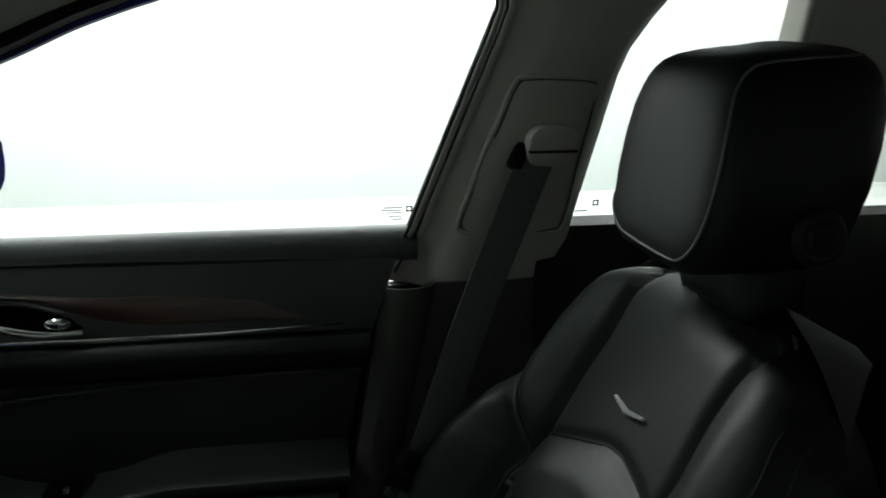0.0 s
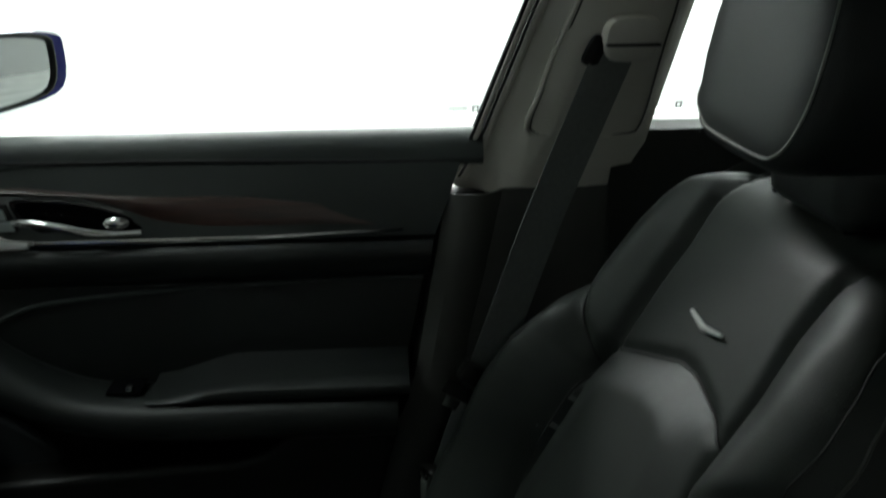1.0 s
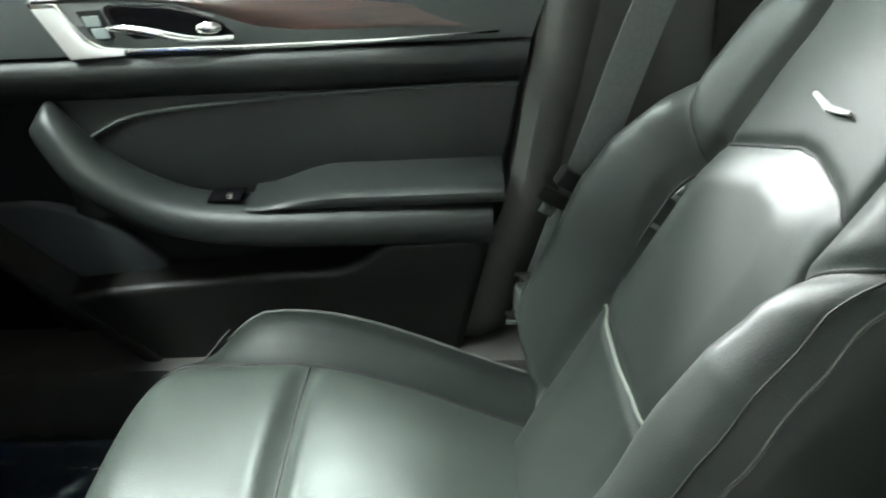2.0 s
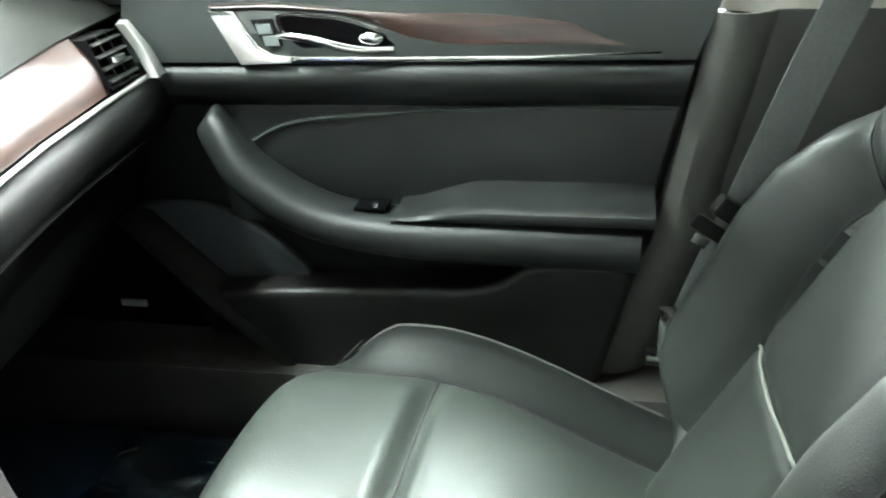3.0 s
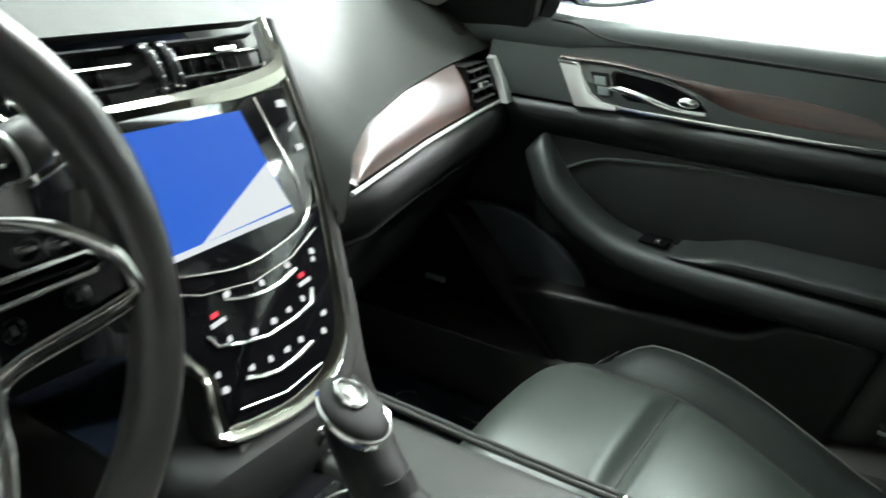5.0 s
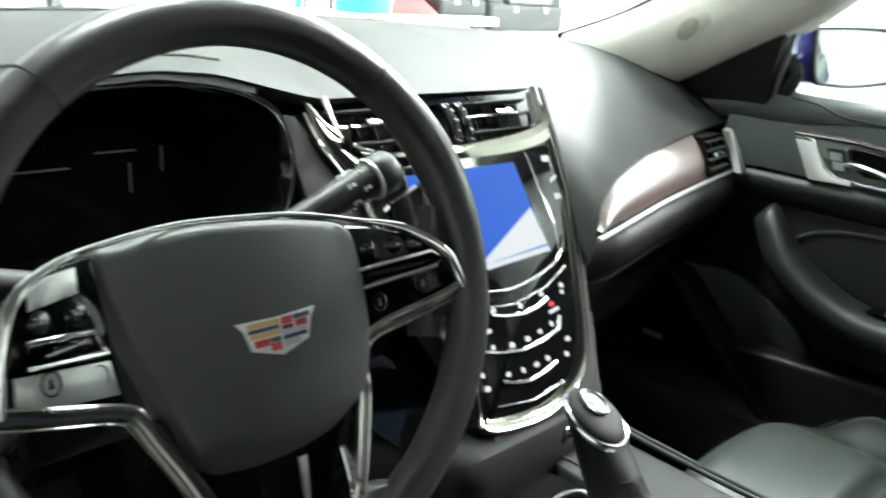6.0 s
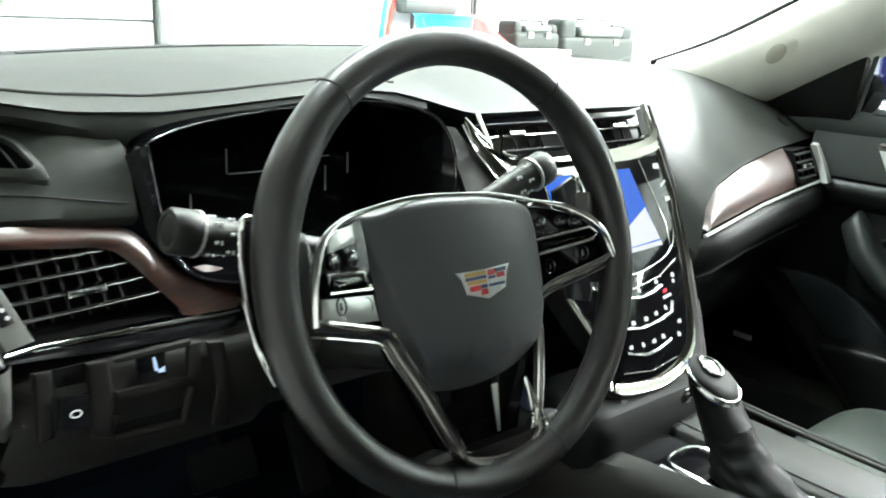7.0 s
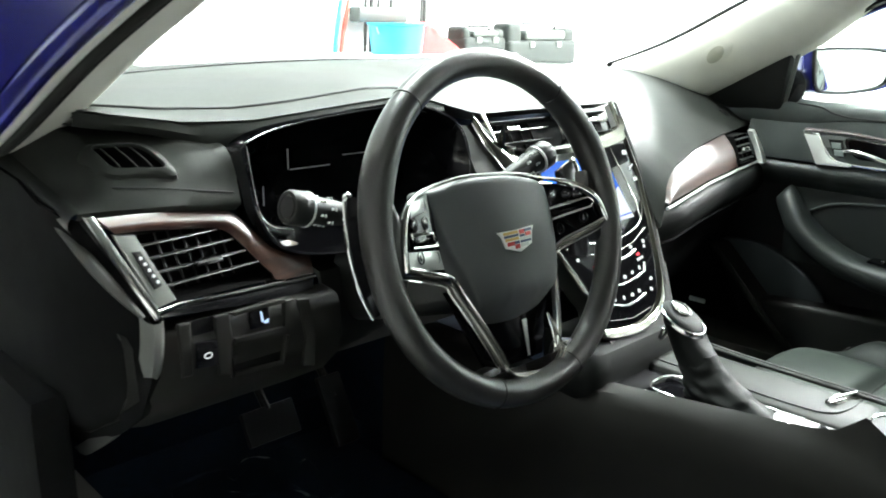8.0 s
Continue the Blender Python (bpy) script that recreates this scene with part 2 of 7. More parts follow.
# ---- the garage round the car ----
def garage():
    setting("floor", block(V(1, -0.5, -0.05), V(12, 12, 0.1), 0), CONCRETE, "smooth grey concrete garage floor under the car", "floor")
    setting("ceiling", block(V(1, -0.5, 3.65), V(12, 12, 0.1), 0), WALL, "plain white painted garage ceiling", "ceiling")
    setting("wall_north", block(V(1, 4.05, 1.8), V(12, 0.1, 3.6), 0), WALL, "bright white painted wall behind the bench", "wall")
    setting("wall_south", block(V(1, -6.05, 1.8), V(12, 0.1, 3.6), 0), DARK_WALL, "wall behind the car, darkened to cut fill light", "wall")
    setting("wall_east", block(V(6.05, -1, 1.8), V(0.1, 10, 3.6), 0), WALL, "bright white painted wall beside the car", "wall")
    setting("wall_west", block(V(-4.05, -1, 1.8), V(0.1, 10, 3.6), 0), DARK_WALL, "unseen garage wall, darkened to cut fill light", "wall")
    first = None
    for x, y in ((0.2, 1.3), (2.6, 1.6), (2.6, -1.4), (5.0, 1.4), (5.0, -0.6), (5.1, -3.2)):
        if first is None:
            first = thing("ceiling_light", (x, y, 3.6), "unseen long white ceiling light with a bright diffuser", "ceiling light", "garage ceiling lights")
            part("frame", block(V(x, y, 3.57), V(1.54, 0.64, 0.05), 0.01), WALL, first, "white metal frame")
            part("diffuser", block(V(x, y, 3.535), V(1.46, 0.56, 0.02), 0.004), LAMP, first, "glowing diffuser")
        else:
            lit = copy_thing(first, pose(x, y, 3.6))
            # unseen lamps near the east wall, boosted to wash it white
            if x > 4:
                for ob in lit.children:
                    if ob.name.startswith("diffuser"):
                        ob.data = ob.data.copy()
                        ob.data.materials[0] = LAMP_WASH


garage()


# ---- small number helpers ----
def lerp(x, table):
    """A value between the rows of a table of (place, value)."""
    if x <= table[0][0]:
        return table[0][1]
    for (a, p), (b, q) in zip(table, table[1:]):
        if x <= b:
            return p + (q - p) * (x - a) / (b - a)
    return table[-1][1]


def ease(x):
    x = min(1.0, max(0.0, x))
    return x * x * (3 - 2 * x)


def steps(a, b, n):
    return [a + (b - a) * i / (n - 1) for i in range(n)]


# ---- the passenger's door ----
DOOR_REAR = ((0.30, -0.30), (0.38, -0.352), (0.56, -0.398), (0.71, -0.432), (0.76, -0.445), (0.88, -0.492))


def door_to(x):
    return lambda u, v, w: V(x - w, u, v)


def seam_z(y):
    return lerp(y, ((-0.5, 0.843), (-0.2, 0.846), (0.0, 0.849), (0.06, 0.845), (0.13, 0.833), (0.4, 0.832)))


def passenger_door():
    d = thing("passenger_door", (0.72, -0.1, 0.3), "closed black leather car door with wood trim and a chrome strip", "car door")
    # hidden carrier
    rear = [(-0.452, 0.792)] + [(lerp(z, DOOR_REAR) - 0.04, z) for z in steps(0.765, 0.30, 8)]
    part("door_shell", slab([(0.26, 0.86), (-0.445, 0.86)] + rear + [(0.2, 0.30), (0.30, 0.5)], door_to(0.77), 0.045), RUBBER, d)
    # upper panel
    rows, caps = [], []
    for i in range(17):
        f = i / 16
        row = []
        for k in range(9):
            z = seam_z(0.258 + (lerp(0.84, DOOR_REAR) - 0.258) * f) - 0.002
            zz = z + (0.757 - z) * k / 8
            y = 0.258 + (lerp(zz, DOOR_REAR) - 0.258) * f
            row.append(V(0.698 + 0.014 * (k / 8 - 1) ** 2 + 0.004 * (1 - f) * (1 - k / 8), y, zz))
        rows.append(row)
        y = 0.345 + (-0.505 - 0.345) * f
        s = seam_z(y)
        top = 0.878 + 0.006 * ease((y - 0.12) / 0.1) - 0.03 * ease((y - 0.22) / 0.15)
        s = min(s, top - 0.012)
        caps.append([V(0.716, y, s - 0.006), V(0.711, y, s + 0.002), V(0.713, y, s + 0.4 * (top - s)), V(0.72, y, s + 0.75 * (top - s)), V(0.733, y, top - 0.001), V(0.748, y, top), V(0.765, y, top - 0.01)])
    part("upper_panel", thick(grid(rows), 0.006), DOORSKIN, d)
    fold = spline([V(0.7135, 0.16, 0.873), V(0.711, 0.112, 0.869), V(0.7095, 0.08, 0.858), V(0.709, 0.032, 0.8525), V(0.709, -0.117, 0.8515), V(0.709, -0.25, 0.8485), V(0.709, -0.46, 0.843)], 6)
    part("sill_seam", tube(fold, 0.0016, 6), THREAD, d, "dark seam in the soft sill")
    part("window_sill", thick(grid(caps), 0.006), DOORSKIN, d, "soft padded sill below the glass")
    # rounded leather roll below the chrome line
    prof = [(0.702, 0.754), (0.692, 0.751), (0.685, 0.742), (0.684, 0.731), (0.689, 0.717), (0.699, 0.706), (0.707, 0.699)]
    prof = spline([V(x, 0, z) for x, z in prof], 3)
    part("padded_roll", thick(grid([[V(p.x, 0.215 + (lerp(p.z, DOOR_REAR) - 0.215) * f, p.z) for p in prof] for f in steps(0, 1, 9)]), 0.006), LEATHER, d)
    # recessed leather panel
    def inset(y, z):
        return V(0.708 - 0.005 * math.sin(math.pi * min(1, max(0, (z - 0.56) / 0.14))), y, z)
    part("inset_panel", thick(grid([[inset(0.15 + (lerp(z, DOOR_REAR) - 0.15) * f, z) for z in steps(0.54, 0.7, 9)] for f in steps(0, 1, 12)]), 0.005), LEATHER, d)
    sp = spline([V(0, 0.1, 0.655), V(0, 0.06, 0.674), V(0, 0.007, 0.684), V(0, -0.124, 0.694), V(0, -0.297, 0.7), V(0, -0.43, 0.7)], 6)
    part("stitched_seam", tube([inset(p.y, p.z) - V(0.007, 0, 0) for p in sp], 0.0028, 8), DOORSKIN, d, "raised stitched seam")
    # wood, chrome bezel, handle
    top = spline([(0.132, 0.825, 0), (0.044, 0.825, 0), (-0.033, 0.818, 0), (-0.121, 0.811, 0), (-0.204, 0.8095, 0), (-0.282, 0.802, 0), (-0.32, 0.7955, 0), (-0.355, 0.7865, 0), (-0.39, 0.776, 0), (-0.42, 0.767, 0)], 4)
    low = spline([(0.13, 0.8205, 0), (0.044, 0.8195, 0), (-0.033, 0.813, 0), (-0.085, 0.797, 0), (-0.118, 0.772, 0), (-0.15, 0.763, 0), (-0.28, 0.763, 0), (-0.34, 0.763, 0), (-0.385, 0.764, 0), (-0.419, 0.7655, 0)], 4)
    wood = []
    for a, b in zip(top, low):
        wood.append([V(0.702, a.x, a.y + 0.001)] + [V(0.6955 - 0.003 * math.sin(math.pi * t), a.x + (b.x - a.x) * t, a.y + (b.y - a.y) * t) for t in steps(0, 1, 7)] + [V(0.702, b.x, b.y - 0.001)])
    part("wood_trim", grid(wood), WOOD, d, "reddish brown glossy wood veneer")
    band = [(0.135, 0.8205), (0.1, 0.819), (0.088, 0.798), (0.072, 0.776), (0.055, 0.767), (0.02, 0.7635), (-0.12, 0.7625), (-0.26, 0.763), (-0.408, 0.7665), (-0.408, 0.764), (-0.26, 0.7575), (-0.1, 0.7555), (0.02, 0.7545), (0.097, 0.7535)]
    part("chrome_strip", slab(band, door_to(0.7015), 0.0105, 0.0025), CHROME, d, "polished chrome strip")
    plate = [(0.1, 0.8185), (0.044, 0.818), (-0.033, 0.8115), (-0.085, 0.7955), (-0.118, 0.7705), (-0.13, 0.7645), (0.02, 0.764), (0.055, 0.7675), (0.072, 0.7765), (0.088, 0.7985)]
    band = [(0.134, 0.8195), (0.102, 0.818), (0.09, 0.798), (0.075, 0.776), (0.06, 0.7675), (0.03, 0.764), (0.03, 0.7575), (0.095, 0.7555)]
    part("chrome_corner", slab(band, lambda u, v, w: V(0.696 - w - 0.16 * (0.82 - v), u, v), 0.004, 0.002), SILVER, d, "bright chrome corner of the trim")
    part("handle_plate", slab(plate, door_to(0.7015), 0.006, 0.0015), PLATE, d, "satin grey plate round the handle")
    bowl = [(p.x, p.y) for p in spline([(0.048, 0.812, 0), (0.0, 0.812, 0), (-0.04, 0.807, 0), (-0.082, 0.792, 0), (-0.108, 0.773, 0), (-0.09, 0.768, 0), (-0.01, 0.7675, 0), (0.03, 0.776, 0)], 4, True)]
    bezel = part("handle_bowl", slab(bowl, door_to(0.7015), 0.0075, 0.002), GLOSS, d, "black recess behind the handle")
    part("bowl_hollow", slab([(0.9 * (u + 0.025) - 0.025, 0.86 * (v - 0.79) + 0.79) for u, v in bowl], door_to(0.6938), 0.0008), PIANO, bezel)
    lever = spline([V(0.688, 0.044, 0.789), V(0.68, 0.025, 0.79), V(0.676, -0.005, 0.786), V(0.678, -0.035, 0.778), V(0.683, -0.06, 0.773), V(0.687, -0.1, 0.7725)], 5)
    part("door_handle", tube(lever, lambda t: 0.0035 + 0.002 * math.sin(math.pi * t), 10), CHROME, d, "curved chrome door handle")
    part("handle_pad", lathe([(0.002, 0), (0.011, 0.002), (0.012, 0.006), (0.008, 0.009), (0.001, 0.01)], lambda u, v, w: V(0.689 - w, -0.074 + 1.25 * u, 0.7855 + 0.6 * v), 16), CHROME, d, "oval chrome thumb pad")
    lock = part("lock_switch", slab([(0.08, 0.808), (0.052, 0.809), (0.04, 0.777), (0.052, 0.773), (0.066, 0.777)], door_to(0.6955), 0.003, 0.001), PLASTIC, d, "dark lock switch panel")
    for z0, y0 in ((0.797, 0.064), (0.783, 0.057)):
        part("lock_button", slab([(y0 + 0.009, z0 + 0.006), (y0 - 0.009, z0 + 0.006), (y0 - 0.012, z0 - 0.006), (y0 + 0.006, z0 - 0.006)], door_to(0.6925), 0.003, 0.001), mat("switch_grey_green", (0.26, 0.3, 0.29), 0.45), lock)
    # pull handle that runs back into the armrest
    run = ((0.149, 0.698, 0.017, 0.69, 0.012), (0.142, 0.691, 0.024, 0.678, 0.024), (0.118, 0.66, 0.027, 0.668, 0.033), (0.092, 0.628, 0.029, 0.663, 0.04), (0.036, 0.589, 0.03, 0.66, 0.044), (-0.03, 0.566, 0.029, 0.658, 0.046), (-0.12, 0.556, 0.031, 0.658, 0.047), (-0.25, 0.552, 0.034, 0.66, 0.046), (-0.396, 0.549, 0.035, 0.663, 0.044))
    path = spline([V(a + 0.003, b - 0.005, 0) for a, b, *_ in run], 4)
    siz = spline([V(h * 0.88, x, w * 0.92) for _, _, h, x, w in run], 4)
    rows = []
    for i, (p, s) in enumerate(zip(path, siz)):
        t = (path[min(i + 1, len(path) - 1)] - path[max(i - 1, 0)]).normalized()
        n = V(-t.y, t.x, 0) * -1
        rows.append([V(s.y - s.z * math.copysign(abs(math.cos(a)) ** 0.75, math.cos(a)), p.x - n.x * 0 + n.x * s.x * math.copysign(abs(math.sin(a)) ** 0.75, math.sin(a)), p.y + n.y * s.x * math.copysign(abs(math.sin(a)) ** 0.75, math.sin(a))) for a in steps(0, 2 * math.pi, 21)[:-1]])
    part("pull_handle", grid(rows, True, True), LEATHER, d, "padded pull handle curving into the armrest")
    pad = []
    for y in steps(-0.095, -0.408, 14):
        k = ease((-0.095 - y) / 0.11)
        z0 = 0.578
        pad.append([V(0.706, y, z0)] + [V(x, y, z0 + 0.8 * h * (0.12 + 0.88 * k)) for x, h in ((0.627, 0.0), (0.625, 0.008), (0.627, 0.016), (0.634, 0.021), (0.65, 0.023), (0.68, 0.028), (0.698, 0.036), (0.706, 0.039))])
    part("armrest_pad", grid(pad, True, True), LEATHER, d, "stitched leather armrest pad")
    sw = part("window_switch", block(V(0.66, -0.066, 0.585), V(0.036, 0.042, 0.005), 0.002), PIANO, d)
    part("switch_rocker", block(V(0.648, -0.073, 0.59), V(0.01, 0.008, 0.006), 0.002), CHROME, sw, "small chrome rocker")
    # lower panel with the map pocket
    pocket = [(p.x, p.y) for p in spline([(0.183, 0.45, 0), (0.08, 0.46, 0), (-0.022, 0.467, 0), (-0.12, 0.474, 0), (-0.19, 0.478, 0), (-0.225, 0.489, 0), (-0.257, 0.511, 0), (-0.30, 0.516, 0), (-0.376, 0.517, 0)], 4)]
    part("map_pocket", slab(pocket + [(-0.389, 0.50), (-0.345, 0.33), (0.09, 0.33), (0.12, 0.385)], door_to(0.712), 0.06, 0.012, 3), PLASTIC, d, "hard plastic map pocket")
    part("pocket_edge", slab([(0.295, 0.555), (0.27, 0.552), (0.15, 0.435), (0.06, 0.345), (0.075, 0.335), (0.17, 0.425)], door_to(0.712), 0.068, 0.008), TRIM, d)
    part("speaker_cover", slab([(p.x, p.y) for p in spline([(0.3, 0.548, 0), (0.25, 0.562, 0), (0.17, 0.556, 0), (0.09, 0.51, 0), (0.045, 0.46, 0), (0.1, 0.44, 0), (0.17, 0.438, 0), (0.25, 0.498, 0)], 4, True)], door_to(0.716), 0.016, 0.006, 3), mat("speaker_mesh", (0.02, 0.025, 0.027), 0.65, bump=0.9, bump_scale=260, cells=True), d, "grey perforated loudspeaker cover")
    # window frame and glass
    glass_rows = [[V(0.748 - 0.38 * (z - 0.862), y + (lerp(z, ((0.86, -0.505), (1.0, -0.542), (1.14, -0.582), (1.3, -0.63))) - 0.2) * f + 0.2 - y, z) for z in steps(0.862, 1.27, 5)] for y, f in zip(steps(0, 0, 7), steps(0, 1, 7))]
    pane = part("window_pane", thick(grid(glass_rows), 0.004), GLASS, d, "clear side window glass")
    pane.visible_shadow = False
    rail = spline([V(0.72, 0.36, 0.905), V(0.70, 0.2, 0.992), V(0.672, 0.04, 1.07), V(0.648, -0.07, 1.113), V(0.63, -0.15, 1.146), V(0.612, -0.256, 1.178), V(0.592, -0.4, 1.205), V(0.575, -0.62, 1.222)], 6)
    fr = part("window_frame", tube(rail, 0.014, 8), RUBBER, d)
    part("painted_edge", tube([p + V(0.012, 0, -0.016) for p in rail], 0.0062, 8), BLUE, fr, "blue painted door frame")
    part("rear_channel", tube([V(0.746 - 0.38 * (z - 0.862), lerp(z, ((0.86, -0.495), (1.0, -0.543), (1.14, -0.591), (1.3, -0.645))), z) for z in steps(0.86, 1.25, 8)], 0.0065, 6), RUBBER, fr)
    part("corner_cover", slab([(0.195, 0.872), (0.168, 0.985), (0.155, 1.0), (0.2, 0.985), (0.3, 0.935), (0.4, 0.885), (0.4, 0.845), (0.2, 0.848)], lambda u, v, w: V(0.733 - 0.33 * (v - 0.86) - w, u, v), 0.02, 0.006), PLASTIC, d, "black plastic triangle at the mirror")
    part("front_channel", tube([V(0.728 - 0.33 * (z - 0.862), lerp(z, ((0.87, 0.195), (0.99, 0.157))), z) for z in steps(0.87, 0.995, 6)], 0.005, 6), SATIN, fr, "grey glass guide")
    # window sticker: an outlined square and unreadable lines
    st = part("sticker", joined(*[block(V(0.7385 - 0.38 * (z - 0.88), y, z), V(0.0012, w, h), 0) for y, z, w, h in ((-0.497, 0.904, 0.008, 0.0016), (-0.497, 0.898, 0.008, 0.0016), (-0.494, 0.901, 0.0016, 0.008), (-0.5, 0.901, 0.0016, 0.008), (-0.476, 0.903, 0.024, 0.0012), (-0.474, 0.8995, 0.026, 0.0012), (-0.478, 0.896, 0.02, 0.0012), (-0.48, 0.891, 0.018, 0.0012), (-0.482, 0.887, 0.014, 0.0012))]), PLASTIC, d, "small printed glass marking")
    # outside mirror: housing ahead of the glass, which looks back
    mo = spline([(-0.115, 0.045, 0), (-0.1, 0.056, 0), (0.0, 0.06, 0), (0.095, 0.052, 0), (0.112, 0.03, 0), (0.1, -0.035, 0), (0.02, -0.058, 0), (-0.06, -0.06, 0), (-0.1, -0.045, 0)], 4, True)
    turn = radians(-32)
    def mir(u, v, w):
        return V(0.842 + u * 0.85 * math.cos(turn) - w * math.sin(turn), 0.112 + u * 0.85 * math.sin(turn) + w * math.cos(turn), 0.94 + v * 0.8)
    m = part("mirror_housing", grid([[mir(p.x * k + (0.016 * ease(p.x / 0.08) if 1.0 < k else 0.0), p.y * k, w) for p in mo] for k, w in ((0.96, -0.002), (1.04, -0.005), (1.1, 0.006), (1.1, 0.03), (0.95, 0.07), (0.7, 0.1), (0.3, 0.112))], True, True), BLUE, d, "dark blue painted outside mirror")
    part("mirror_glass", slab([(p.x * 0.93, p.y * 0.92) for p in mo], lambda u, v, w: mir(u, v, -w - 0.002), 0.003, 0.001), MIRROR, m, "mirror glass")
    part("mirror_rim", grid([[mir(p.x * k, p.y * k, w) for p in mo] for k, w in ((0.93, -0.003), (0.935, -0.007), (0.98, -0.009), (1.01, -0.008), (1.03, -0.004))], True), RUBBER, m, "black rim round the mirror glass")
    part("mirror_foot", grid([[V(x, 0.195 + 0.035 * math.cos(a) * k, z + 0.034 * math.sin(a) * k) for a in steps(0, 2 * math.pi, 17)[:-1]] for x, z, k in ((0.725, 0.905, 1.2), (0.745, 0.905, 1.1), (0.77, 0.908, 0.9), (0.8, 0.915, 0.8), (0.83, 0.92, 0.7))], True, True), GLOSS, m, "black mirror foot")
    return d


passenger_door()


# ---- pillars, rear side and roof ----
def b_pillar():
    p = thing("b_pillar", (0.7, -0.6, 0.3), "light grey plastic pillar trim with a black lower half", "pillar trim", kind="structure")
    rows = []
    for z in steps(0.8, 1.3, 16):
        x = 0.742 - 0.38 * (z - 0.86)
        a = lerp(z, ((0.8, -0.468), (0.82, -0.48), (0.86, -0.5), (1.0, -0.547), (1.14, -0.595), (1.18, -0.592), (1.3, -0.53)))
        b = lerp(z, ((0.81, -0.7), (0.888, -0.708), (1.09, -0.738), (1.152, -0.775), (1.22, -0.84), (1.3, -0.95)))
        w = b - a
        rows.append([V(x + 0.012, a, z), V(x - 0.004, a - 0.004, z), V(x - 0.012, a - 0.016, z), V(x - 0.016, a - 0.026, z), V(x - 0.034, a - 0.045, z), V(x - 0.042, a + 0.4 * w, z), V(x - 0.042, a + 0.7 * w, z), V(x - 0.036, b + 0.02, z), V(x - 0.02, b + 0.005, z), V(x + 0.012, b, z)])
    part("upper_trim", thick(grid(rows), 0.004), GREY, p, "light grey upper pillar trim")
    to = lambda u, v, w: V(0.742 - 0.38 * (v - 0.86) - 0.041 - w, u, v)
    rim = spline([V(0.63, -0.608, 1.062), V(0.62, -0.622, 1.068), V(0.619, -0.655, 1.068), V(0.622, -0.698, 1.065), V(0.63, -0.707, 1.055), V(0.645, -0.704, 1.01), V(0.664, -0.698, 0.955), V(0.69, -0.69, 0.885), V(0.694, -0.67, 0.872), V(0.693, -0.6, 0.872), V(0.696, -0.56, 0.876), V(0.691, -0.554, 0.892), V(0.679, -0.566, 0.929), V(0.665, -0.577, 0.971), V(0.648, -0.592, 1.015)], 4, True)
    part("panel_rim", tube(rim, 0.0034, 8, True), GREY, p, "moulded rim round the belt adjuster panel")
    part("panel_groove", tube([q + V(-0.0012, -0.0035 if q.y > -0.65 else 0.0035, -0.003 if q.z > 1.0 else 0.002) for q in rim], 0.0014, 6, True), LOWER, p, "groove inside the rim")
    edge = [V(0.742 - 0.38 * (z - 0.86) - 0.0165, lerp(z, ((0.82, -0.48), (0.86, -0.5), (1.0, -0.547), (1.14, -0.595), (1.18, -0.592))) - 0.0265, z) for z in steps(0.83, 1.17, 12)]
    part("trim_bead", tube(edge, 0.003, 8), GREY, p, "rounded bead along the pillar trim")
    for off, r, m, tag in ((0.012, 0.0022, RUBBER, "black glass run"), (0.006, 0.0035, GREY, "grey strip beside the glass run"), (-0.0005, 0.002, RUBBER, "thin dark joint"), (-0.0075, 0.0048, GREY, "broad rounded strip of the pillar trim"), (-0.0165, 0.002, LOWER, "narrow joint of the trim")):
        part("front_strip", tube([V(0.742 - 0.38 * (z - 0.86) - 0.0165 - 0.25 * off, lerp(z, ((0.8, -0.468), (0.82, -0.48), (0.86, -0.5), (1.0, -0.547), (1.14, -0.595), (1.18, -0.592), (1.25, -0.555))) + off, z) for z in steps(0.815, 1.24, 14)], r, 8), m, p, tag)
    part("trim_groove", tube([q + V(0.004, 0.006, 0) for q in edge], 0.0022, 6), PLASTIC, p, "dark joint beside the bead")
    guide = part("belt_guide", grid([[to(-0.655 + 0.031 * s * math.copysign(abs(math.cos(a)) ** 0.6, math.cos(a)) + 0.0, 0.987 + 0.026 * s * math.copysign(abs(math.sin(a)) ** 0.6, math.sin(a)), w) for a in steps(0, 2 * math.pi, 21)[:-1]] for s, w in ((1.0, 0.0), (1.0, 0.012), (0.9, 0.02), (0.6, 0.024))], True, True), GREY, p, "grey cover of the belt guide")
    part("belt_slot", block(V(0.648, -0.618, 0.975), V(0.016, 0.02, 0.035), 0.007, pose(0, 0, 0, 25, 0, 0)), RUBBER, guide)
    part("guide_line", block(V(0.63, -0.655, 0.982), V(0.01, 0.058, 0.003), 0.001), PLASTIC, guide)
    rows = []
    for z in steps(0.806, 0.30, 14):
        a = lerp(z, ((0.30, -0.27), (0.36, -0.333), (0.54, -0.413), (0.62, -0.43), (0.8, -0.462), (0.85, -0.475)))
        w = lerp(z, ((0.3, 0.1), (0.36, 0.07), (0.62, 0.045), (0.66, 0.05), (0.85, 0.055)))
        x = 0.70 + (0.008 if z > 0.64 else 0.0)
        rows.append([V(x + 0.03, a + 0.004, z), V(x - 0.006, a, z), V(x - 0.016, a - 0.3 * w, z), V(x - 0.014, a - 0.7 * w, z), V(x - 0.002, a - w, z), V(x + 0.01, a - w - 0.01, z), V(x + 0.015, -0.72, z)])
    part("pillar_seal", slab([(-0.455, 0.74), (-0.468, 0.8), (-0.52, 0.8), (-0.52, 0.74)], lambda u, v, w: V(0.752 - w, u, v), 0.02, 0.004), RUBBER, p, "black rubber seal")
